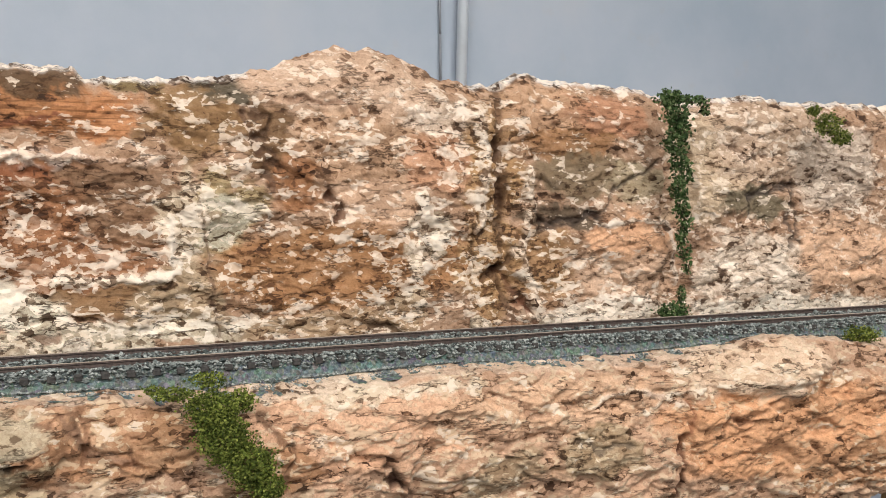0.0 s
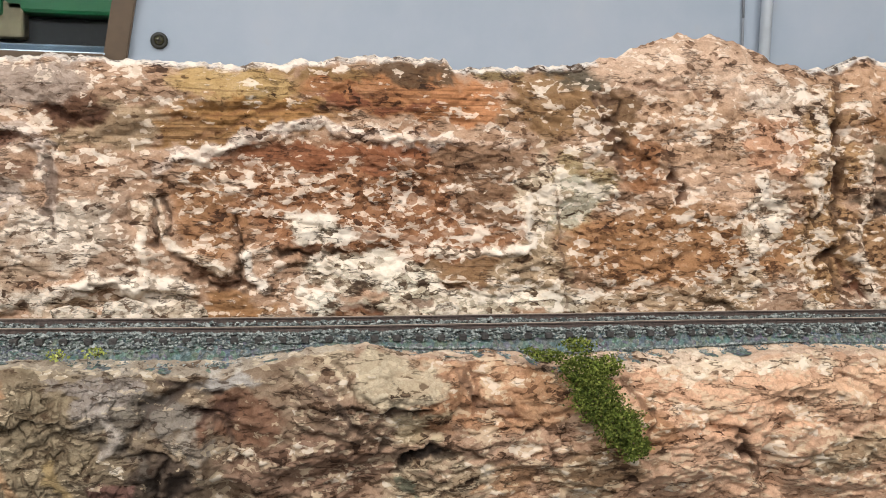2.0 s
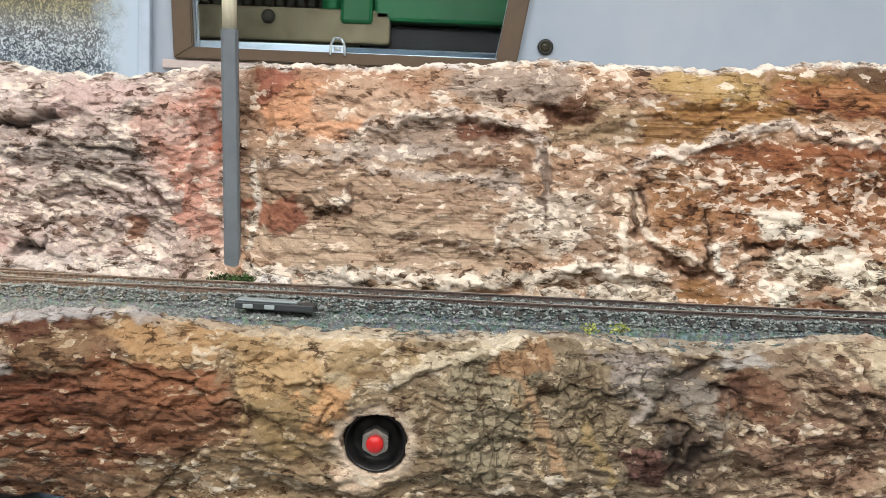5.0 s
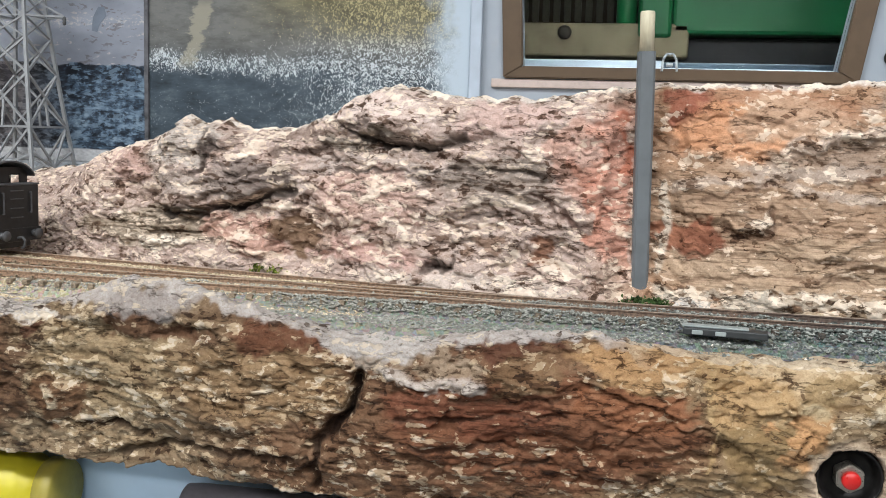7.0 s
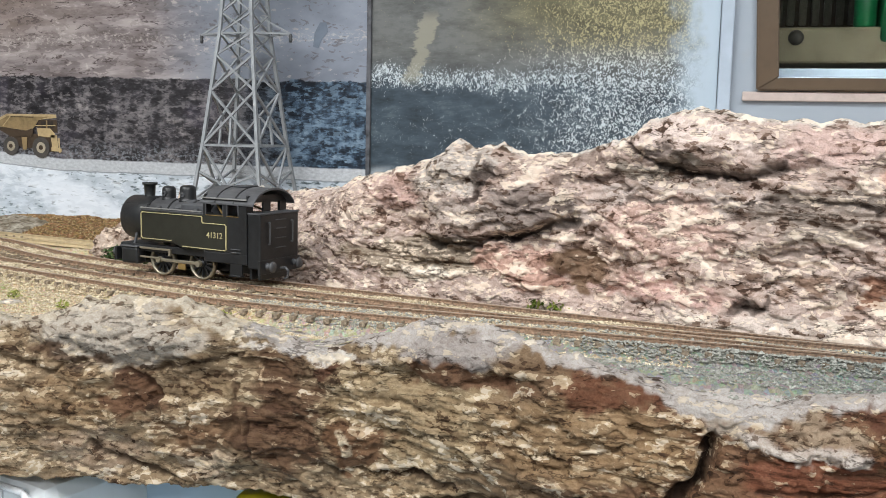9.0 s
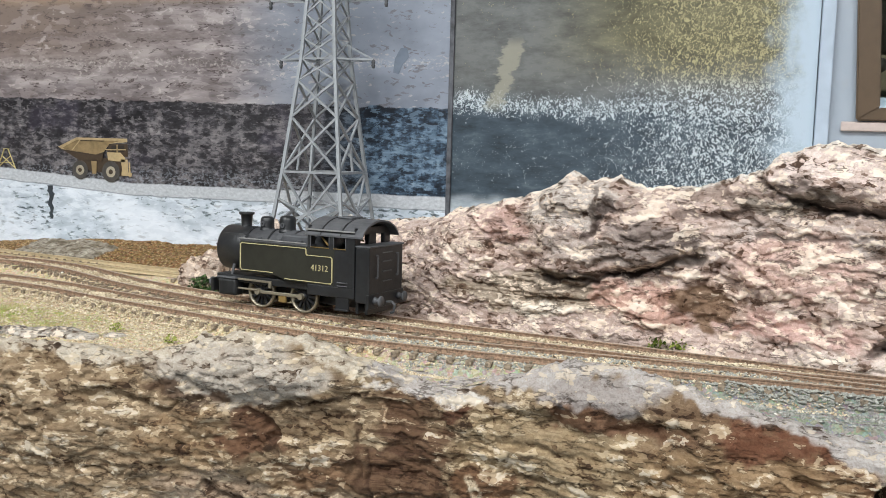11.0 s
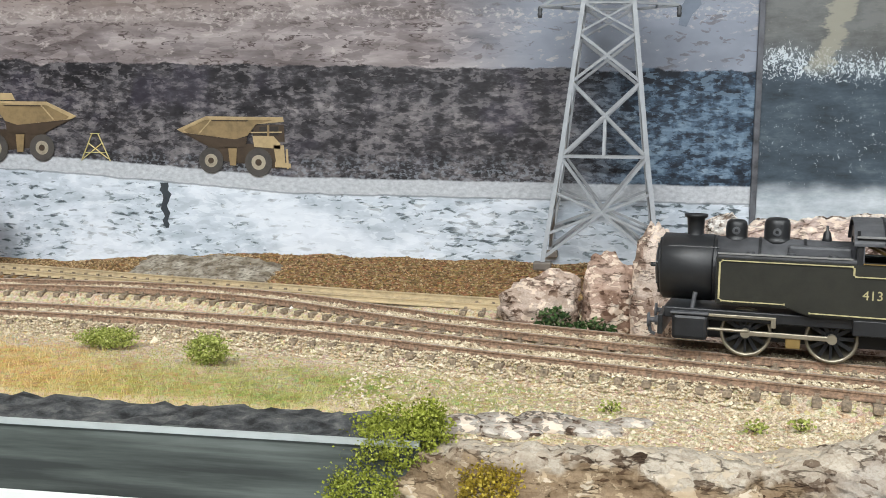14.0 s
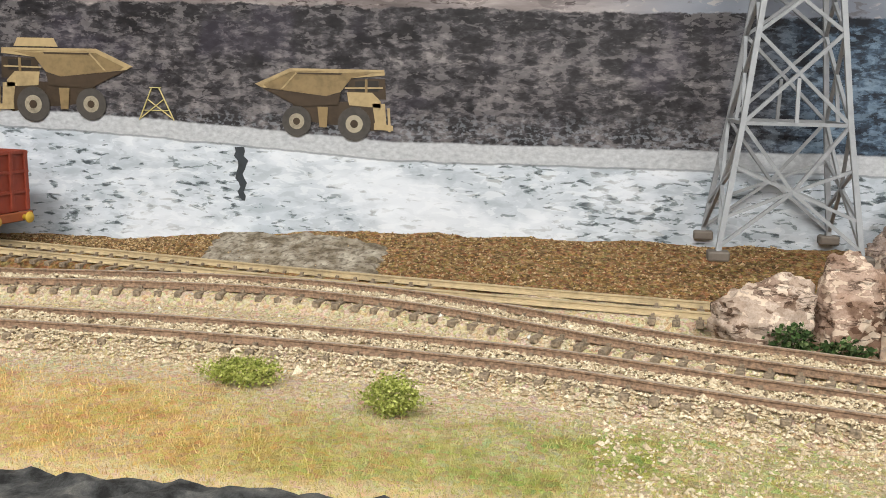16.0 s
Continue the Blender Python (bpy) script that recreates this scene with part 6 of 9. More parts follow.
def ground():
    xs, ys = np.arange(-1.5, 0.62, 0.0030), np.arange(0.300, 0.581, 0.0020)
    verts = [(float(x), float(y), land(float(x), float(y))) for x in xs for y in ys]
    n = len(ys)
    faces = [(i * n + k, (i + 1) * n + k, (i + 1) * n + k + 1, i * n + k + 1) for i in range(len(xs) - 1) for k in range(n - 1) if not (xs[i] > -0.72 and ys[k] < curve_at(EDGE_Y, float(xs[i])) + 0.002)]
    me = bpy.data.meshes.new("ground")
    me.from_pydata(verts, [], faces)
    me.materials.append(GROUND)
    me.polygons.foreach_set("use_smooth", [True] * len(me.polygons))
    tagged(new("ground", me), "scenic ground of grey ballast, cream grit and turf", "ground", "", "structure")


ground()
# ---- track ----


def line_paint(name, dark, pale, rough, worn=None):
    """Dark and oily to the right, dusted with cream grit to the left."""
    k = Nodes(name, rough, 0.05, 0.4)
    geo = k.n("NewGeometry").outputs["Position"]
    sep = k.n("SeparateXYZ")
    k.put(sep.inputs[0], geo)
    fac = k.step(k.math("ADD", sep.outputs[0], k.math("MULTIPLY", k.math("SUBTRACT", k.noise(30, 3, 0.5, geo), 0.5), 0.2)), -0.12, -0.44)
    n = k.ramp(k.noise(900, 4, 0.6, geo), (0.35, 0.0), (0.65, 1.0))
    a = k.mix(n, lin(*[v * 0.75 for v in dark]), lin(*[min(255, v * 1.2) for v in dark]))
    b = k.mix(n, lin(*[v * 0.75 for v in pale]), lin(*[min(255, v * 1.2) for v in pale]))
    c = k.mix(fac, a, b)
    if worn:
        up = k.n("SeparateXYZ")
        k.put(up.inputs[0], k.n("NewGeometry").outputs["Normal"])
        c = k.mix(k.math("MULTIPLY", k.step(up.outputs[2], 0.5, 0.9), k.math("MULTIPLY", k.step(sep.outputs[2], RAIL - 0.0006, RAIL - 0.0003), 0.6)), c, lin(*worn))
    return k.done(c, k.noise(1500, 3), 0.3, 0.0002)


RAIL_STEEL = line_paint("weathered_rail", (80, 69, 64), (142, 118, 98), 0.55, (190, 176, 160))
SLEEPER = line_paint("weathered_sleeper", (62, 60, 58), (136, 122, 104), 0.85)


def rail_mesh(rows, offset):
    """A rail with foot, web and head along rows of place and heading."""
    prof = [(-0.0012, -0.0025), (0.0012, -0.0025), (0.0012, -0.0021), (0.0004, -0.0018), (0.0004, -0.0008), (0.0007, -0.0005), (0.0007, 0.0), (-0.0007, 0.0), (-0.0007, -0.0005), (-0.0004, -0.0008), (-0.0004, -0.0018), (-0.0012, -0.0021)]
    bm, rings = bmesh.new(), []
    for p, h in rows:
        side = Vector((-h.y, h.x, 0))
        if side.y < 0:
            side = -side
        rings.append([bm.verts.new(p + side * (offset + a) + Vector((0, 0, RAIL + b))) for a, b in prof])
    n = len(prof)
    for a, b in zip(rings, rings[1:]):
        for i in range(n):
            bm.faces.new((a[i], a[(i + 1) % n], b[(i + 1) % n], b[i]))
    bm.faces.new(rings[0])
    bm.faces.new(rings[-1])
    bmesh.ops.recalc_face_normals(bm, faces=bm.faces)
    return bm


def sleeper_mesh():
    bm = bmesh.new()
    box(bm, -0.0013, 0.0013, -0.0150, 0.0150, -0.0045, -0.0025, 0.0003)
    for y in (-0.00985, -0.00665, 0.00665, 0.00985):
        box(bm, -0.0006, 0.0006, y - 0.0006, y + 0.0006, -0.0026, -0.0015)
    me = bpy.data.meshes.new("sleeper")
    bm.to_mesh(me)
    bm.free()
    me.materials.append(SLEEPER)
    return me


TIE = sleeper_mesh()


def lay_track(name, points, label, step=0.0078, rail_mat=RAIL_STEEL, skip=None):
    track = empty(name, Matrix.Identity(4), label, "track", "model tracks", "")
    fine = along(points, 0.004)
    for off in (0.0, GAUGE):
        part("rail", rail_mesh(fine, off), rail_mat, track)
    for i, (p, h) in enumerate(along(points, step)):
        if skip and skip(p.x):
            continue
        side = Vector((-h.y, h.x, 0))
        if side.y < 0:
            side = -side
        ob = new("sleeper", TIE)
        c = p + side * (GAUGE / 2)
        ob.matrix_world = pose(c.x, c.y, RAIL, 0, 0, math.degrees(math.atan2(h.y, h.x)) + 2 * (hashed(i, 5) - 0.5))
        ob.parent = track
    return track


lay_track("main_track", MAIN, "weathered brown model railway track on dark sleepers")
lay_track("loop_track", LOOP, "brown model railway track curving beside the main line", skip=lambda x: x > -0.36)
lay_track("siding_track", SIDING, "disused model siding with pale dusty rails", rail_mat=simple("pale_dusty_rail", (186, 168, 134), 0.8, 0.0, 0.2, 400), skip=lambda x: -0.80 < x < -0.72)
# ---- printed backdrop: an open pit with benches, road and trucks ----


def pit_print():
    k = Nodes("printed_open_pit", 0.32, 0.0, 0.45)
    x, z = k.axis(0), k.axis(2)
    flat = k.stretch(1, 1, 1.5, 8)
    big = k.noise(16, 4, 0.6, flat)
    lean = k.stretch(0.75, 1, 1.7, 14)
    coarse = k.noise(62, 6, 0.6, lean, 0.5)
    crisp = k.noise(190, 5, 0.56, k.stretch(0.8, 1, 1.6, 16), 0.6)
    mid = k.math("ADD", k.math("MULTIPLY", coarse, 0.45), k.math("MULTIPLY", crisp, 0.55))
    fine = k.noise(360, 5, 0.62, flat, 0.15)
    wob = k.math("MULTIPLY", k.math("SUBTRACT", k.noise(45, 5, 0.65), 0.5), 0.010)
    wz = k.math("ADD", z, wob)
    # upper benches, grey to rosy grey, paler ledges
    up = k.ramp(k.noise(40, 5, 0.65, k.stretch(0.5, 1, 2.5, 3)), (0.36, lin(94, 86, 86)), (0.5, lin(128, 120, 121)), (0.62, lin(162, 154, 153)))
    up = k.mix(k.math("MULTIPLY", k.step(x, -0.74, -0.92), k.step(z, 1.12, 1.16)), up, lin(122, 108, 100))
    block = k.shade_of(k.cells(95, k.warped(k.stretch(0.7, 1, 1.9, 4), 90, 0.012), "F1", "Color"))
    up = k.mix(k.math("MULTIPLY", k.step(block, 0.60, 0.75), 0.25), up, lin(182, 172, 170))
    up = k.mix(k.math("MULTIPLY", k.step(block, 0.32, 0.20), 0.25), up, lin(98, 88, 86))
    rib = k.math("ABSOLUTE", k.math("SUBTRACT", k.noise(38, 5, 0.6, k.stretch(0.5, 1, 2.2, 5)), 0.5))
    up = k.mix(k.math("MULTIPLY", k.step(rib, 0.014, 0.004), k.step(crisp, 0.53, 0.46)), up, lin(74, 64, 62))
    up = k.mix(k.step(x, -0.76, -0.68), up, k.ramp(big, (0.35, lin(116, 122, 134)), (0.6, lin(140, 147, 160))))
    ledge = k.math("MULTIPLY", k.step(k.math("ABSOLUTE", k.math("SUBTRACT", wz, 1.157)), 0.0045, 0.002), k.step(x, -0.75, -0.78))
    up = k.mix(k.math("MULTIPLY", ledge, k.ramp(mid, (0.4, 0.1), (0.6, 0.75))), up, lin(96, 84, 82))
    up = k.mix(k.math("MULTIPLY", k.step(wz, 1.176, 1.186), 0.6), up, lin(156, 134, 112))
    up = k.mix(k.math("MULTIPLY", k.step(k.math("ABSOLUTE", k.math("SUBTRACT", wz, 1.137)), 0.005, 0.001), k.ramp(fine, (0.5, 0.0), (0.65, 0.5))), up, lin(206, 198, 192))
    up = k.mix(k.math("MULTIPLY", k.step(crisp, 0.45, 0.40), k.math("MULTIPLY", k.step(coarse, 0.5, 0.44), 0.55)), up, lin(86, 76, 74))
    up = k.mix(k.math("MULTIPLY", k.step(crisp, 0.57, 0.62), k.math("MULTIPLY", k.step(coarse, 0.5, 0.58), 0.5)), up, lin(196, 186, 182))
    # dark blasted face: broken flakes, gullies running down it, rubble along its foot
    chipped = k.shade_of(k.cells(210, k.warped(k.stretch(0.8, 1, 1.9, 14), 200, 0.006), "F1", "Color"))
    gully = k.noise(48, 4, 0.6, k.stretch(1.9, 1, 0.55, -12), 0.3)
    tone = k.math("ADD", k.math("ADD", k.math("MULTIPLY", coarse, 0.30), k.math("MULTIPLY", crisp, 0.36)), k.math("ADD", k.math("ADD", k.math("MULTIPLY", chipped, 0.12), k.math("MULTIPLY", fine, 0.16)), k.math("MULTIPLY", gully, 0.24)))
    tone = k.math("SUBTRACT", tone, k.math("MULTIPLY", k.step(z, 1.088, 1.108), 0.05))
    dark = k.ramp(tone, (0.46, lin(24, 23, 26)), (0.54, lin(50, 48, 52)), (0.61, lin(74, 72, 76)), (0.67, lin(106, 102, 104)), (0.74, lin(142, 138, 138)))
    nib = k.math("ADD", k.noise(250, 4, 0.6, k.stretch(0.7, 1, 1.6, 16), 0.3), k.math("MULTIPLY", k.math("SUBTRACT", gully, 0.5), 0.35))
    dark = k.mix(k.math("MULTIPLY", k.step(nib, 0.445, 0.425), 0.6), dark, lin(30, 29, 32))
    dark = k.mix(k.math("MULTIPLY", k.step(nib, 0.555, 0.575), 0.45), dark, lin(128, 124, 126))
    rubble = k.math("MULTIPLY", k.step(z, 1.068, 1.054), k.step(fine, 0.50, 0.58))
    dark = k.mix(k.math("MULTIPLY", rubble, 0.55), dark, lin(140, 146, 154))
    dark = k.mix(k.math("MULTIPLY", k.step(k.noise(20, 3), 0.56, 0.66), 0.25), dark, lin(70, 64, 82))
    blue = k.ramp(tone, (0.48, lin(18, 24, 34)), (0.55, lin(42, 56, 72)), (0.63, lin(76, 96, 116)), (0.73, lin(126, 146, 162)))
    blue = k.mix(k.math("MULTIPLY", k.step(nib, 0.445, 0.425), 0.6), blue, lin(16, 22, 32))
    blue = k.mix(k.math("MULTIPLY", k.step(nib, 0.555, 0.575), 0.45), blue, lin(122, 144, 164))
    dark = k.mix(k.step(k.math("ADD", x, k.math("MULTIPLY", wob, 2.0)), -0.69, -0.63), dark, blue)
    # road and the white bench below
    road = k.ramp(fine, (0.3, lin(160, 164, 170)), (0.7, lin(198, 202, 206)))
    chip = k.math("ADD", k.math("MULTIPLY", mid, 0.6), k.math("MULTIPLY", fine, 0.4))
    chip = k.math("ADD", chip, k.math("MULTIPLY", k.math("SUBTRACT", big, 0.5), 0.22))
    dash = k.noise(150, 5, 0.52, k.stretch(0.7, 1, 2.0, 12), 0.6)
    dash = k.math("ADD", dash, k.math("MULTIPLY", k.math("SUBTRACT", big, 0.5), 0.25))
    white = k.ramp(k.noise(60, 5, 0.6, lean), (0.36, lin(178, 188, 198)), (0.64, lin(206, 214, 223)))
    nick = k.noise(230, 4, 0.55, k.stretch(0.55, 1, 1.7, 24), 0.4)
    nick = k.math("ADD", nick, k.math("MULTIPLY", k.math("SUBTRACT", k.noise(30, 3), 0.5), 0.34))
    white = k.mix(k.math("MULTIPLY", k.step(dash, 0.45, 0.41), 0.35), white, lin(152, 164, 174))
    white = k.mix(k.math("MULTIPLY", k.step(nick, 0.425, 0.405), 0.85), white, lin(112, 124, 130))
    white = k.mix(k.math("MULTIPLY", k.step(nick, 0.365, 0.345), 0.85), white, lin(60, 70, 76))
    white = k.mix(k.math("MULTIPLY", k.step(dash, 0.56, 0.59), 0.5), white, lin(222, 228, 234))
    white = k.mix(k.step(big, 0.5, 0.62), white, k.mix(0.6, white, lin(226, 232, 240)))
    # heights of the bands along the print
    top = k.math("ADD", wz, k.math("MULTIPLY", k.math("ADD", x, 0.7), 0.010))
    c = k.mix(k.step(top, 1.1085, 1.1095), dark, up)
    slope = k.ramp(k.step(x, -1.06, -0.60), (0.0, 0.90), (0.30, 0.42), (0.52, 0.12), (1.0, 0.10))
    roadtop = k.math("ADD", k.math("MULTIPLY", slope, 0.015), 1.0485)
    c = k.mix(k.step(k.math("SUBTRACT", z, k.math("ADD", roadtop, k.math("MULTIPLY", wob, 0.25))), 0.0006, -0.0006), c, road)
    rb = k.math("SUBTRACT", k.math("SUBTRACT", z, k.math("SUBTRACT", roadtop, 0.0085)), k.math("MULTIPLY", wob, 0.3))
    c = k.mix(k.step(rb, 0.0005, -0.0005), c, white)
    c = k.mix(k.math("MULTIPLY", k.step(k.math("ABSOLUTE", k.math("ADD", rb, 0.0002)), 0.0007, 0.0002), 0.7), c, lin(112, 116, 120))
    return k.done(c, k.noise(900, 2), 0.03, 0.0002, rough=k.ramp(big, (0.3, 0.28), (0.7, 0.42)))


def weathered_print():
    """The second sheet: dark slate, olive above, pale flakes where the print has peeled."""
    k = Nodes("peeling_dark_print", 0.35, 0.0, 0.45)
    x, z = k.axis(0), k.axis(2)
    big = k.noise(14, 4, 0.6)
    mid = k.noise(70, 5, 0.7, k.stretch(0.6, 1, 1.6))
    slate = k.ramp(mid, (0.3, lin(36, 46, 54)), (0.55, lin(66, 79, 90)), (0.75, lin(100, 112, 118)))
    olive = k.ramp(mid, (0.3, lin(70, 68, 50)), (0.55, lin(104, 100, 76)), (0.75, lin(132, 128, 98)))
    grey = k.ramp(mid, (0.3, lin(74, 76, 75)), (0.6, lin(110, 112, 111)))
    wz = k.math("ADD", z, k.math("MULTIPLY", k.math("SUBTRACT", big, 0.5), 0.03))
    c = k.mix(k.step(wz, 1.10, 1.125), slate, grey)
    c = k.mix(k.math("MULTIPLY", k.step(wz, 1.12, 1.15), k.step(x, -0.54, -0.46)), c, olive)
    # flakes: denser in a line at z 1.105 and to the right
    flakes = k.noise(520, 5, 0.7, k.stretch(1, 1, 0.8, 20), 1.4)
    line = k.step(k.math("ABSOLUTE", k.math("SUBTRACT", wz, 1.108)), 0.014, 0.002)
    right = k.math("MULTIPLY", k.step(x, -0.53, -0.42), 0.9)
    low = k.math("MULTIPLY", k.step(k.math("ABSOLUTE", k.math("SUBTRACT", wz, 1.075)), 0.02, 0.004), 0.22)
    dens = k.math("MAXIMUM", k.math("MAXIMUM", line, right), low)
    mask = k.step(k.math("ADD", flakes, k.math("MULTIPLY", dens, 0.16)), 0.655, 0.69)
    pale = k.mix(k.step(z, 1.115, 1.135), lin(200, 210, 216), lin(172, 164, 124))
    c = k.mix(k.math("MULTIPLY", mask, 0.9), c, pale)
    # a bare buff streak near the left edge, the sprayed pale blue border to the right
    bx = k.math("ADD", k.math("SUBTRACT", x, k.math("MULTIPLY", k.math("SUBTRACT", z, 1.13), 0.25)), k.math("MULTIPLY", k.math("SUBTRACT", mid, 0.5), 0.03))
    streak = k.math("MULTIPLY", k.step(k.math("ABSOLUTE", k.math("ADD", bx, 0.547)), 0.007, 0.004), k.math("MULTIPLY", k.step(z, 1.104, 1.114), k.step(z, 1.156, 1.146)))
    c = k.mix(k.math("MULTIPLY", streak, 0.8), c, lin(150, 148, 134))
    c = k.mix(k.step(k.math("ADD", x, k.math("MULTIPLY", k.math("SUBTRACT", k.noise(120, 4), 0.5), 0.03)), -0.395, -0.366), c, lin(176, 192, 206))
    c = k.mix(k.step(wz, 1.054, 1.045), c, k.ramp(mid, (0.35, lin(150, 160, 168)), (0.6, lin(190, 198, 204))))
    return k.done(c, flakes, 0.15, 0.0003)


TRUCK_TAN = simple("print_truck_tan", (172, 152, 114), 0.4, 0, 0.16, 420, 0.02)
TRUCK_DARK = simple("print_truck_shadow", (64, 52, 40), 0.4, 0, 0.25, 300, 0.02)
TRUCK_SHADE = simple("print_truck_shade", (134, 115, 82), 0.4, 0, 0.2, 420, 0.02)
TRUCK_GLASS = simple("print_truck_glass", (44, 40, 36), 0.4, 0, 0.3, 300, 0.02)
TRUCK_TYRE = simple("print_truck_tyre", (72, 69, 66), 0.4, 0, 0.2, 400, 0.02)
TRUCK_HUB = simple("print_truck_hub", (160, 152, 134), 0.4, 0, 0.25, 500, 0.02)


def flat_shape(outline, y, flip=1.0, x0=0.0, z0=0.0, s=1.0):
    bm = bmesh.new()
    prism(bm, [(x0 + flip * a * s, z0 + b * s) for a, b in outline], y, y + 0.0002)
    return bm


def disc(cx, cz, r, n=24):
    return [(cx + r * math.cos(2 * math.pi * i / n), cz + r * math.sin(2 * math.pi * i / n)) for i in range(n)]


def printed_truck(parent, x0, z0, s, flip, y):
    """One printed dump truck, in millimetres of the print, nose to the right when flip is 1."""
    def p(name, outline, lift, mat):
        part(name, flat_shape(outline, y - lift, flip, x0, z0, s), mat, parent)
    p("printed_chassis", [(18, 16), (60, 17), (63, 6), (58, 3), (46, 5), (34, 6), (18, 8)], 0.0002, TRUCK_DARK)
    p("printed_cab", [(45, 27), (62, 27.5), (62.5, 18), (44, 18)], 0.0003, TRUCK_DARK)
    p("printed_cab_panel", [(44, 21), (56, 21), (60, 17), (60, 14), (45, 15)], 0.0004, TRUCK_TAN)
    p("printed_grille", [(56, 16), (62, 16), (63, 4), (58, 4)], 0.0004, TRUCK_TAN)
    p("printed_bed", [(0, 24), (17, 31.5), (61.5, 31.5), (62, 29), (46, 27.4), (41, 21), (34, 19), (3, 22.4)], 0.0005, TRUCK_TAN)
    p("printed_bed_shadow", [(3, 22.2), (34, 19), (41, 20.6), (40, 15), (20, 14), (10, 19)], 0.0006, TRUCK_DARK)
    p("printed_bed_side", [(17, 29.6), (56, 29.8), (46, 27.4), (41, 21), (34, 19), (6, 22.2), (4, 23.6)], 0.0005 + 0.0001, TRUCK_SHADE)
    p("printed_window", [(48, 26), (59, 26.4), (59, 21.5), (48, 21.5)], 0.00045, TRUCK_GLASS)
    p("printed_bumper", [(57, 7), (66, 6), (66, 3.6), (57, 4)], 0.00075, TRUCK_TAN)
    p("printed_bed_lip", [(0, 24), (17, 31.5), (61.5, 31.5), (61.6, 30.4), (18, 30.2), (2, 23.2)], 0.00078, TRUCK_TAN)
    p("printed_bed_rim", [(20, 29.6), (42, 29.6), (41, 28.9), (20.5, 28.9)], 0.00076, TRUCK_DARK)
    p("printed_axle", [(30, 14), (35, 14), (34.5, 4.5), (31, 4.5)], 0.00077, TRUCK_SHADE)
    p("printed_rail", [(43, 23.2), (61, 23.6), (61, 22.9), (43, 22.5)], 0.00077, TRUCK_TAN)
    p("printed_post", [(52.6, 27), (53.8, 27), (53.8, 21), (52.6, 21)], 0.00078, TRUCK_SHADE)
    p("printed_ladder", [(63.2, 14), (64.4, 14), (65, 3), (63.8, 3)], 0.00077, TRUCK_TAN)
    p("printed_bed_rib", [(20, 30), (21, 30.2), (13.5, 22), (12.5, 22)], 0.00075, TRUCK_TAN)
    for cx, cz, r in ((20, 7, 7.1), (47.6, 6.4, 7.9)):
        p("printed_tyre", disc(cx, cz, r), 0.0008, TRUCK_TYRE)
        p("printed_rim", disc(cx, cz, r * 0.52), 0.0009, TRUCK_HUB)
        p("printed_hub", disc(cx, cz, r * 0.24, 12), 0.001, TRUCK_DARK)


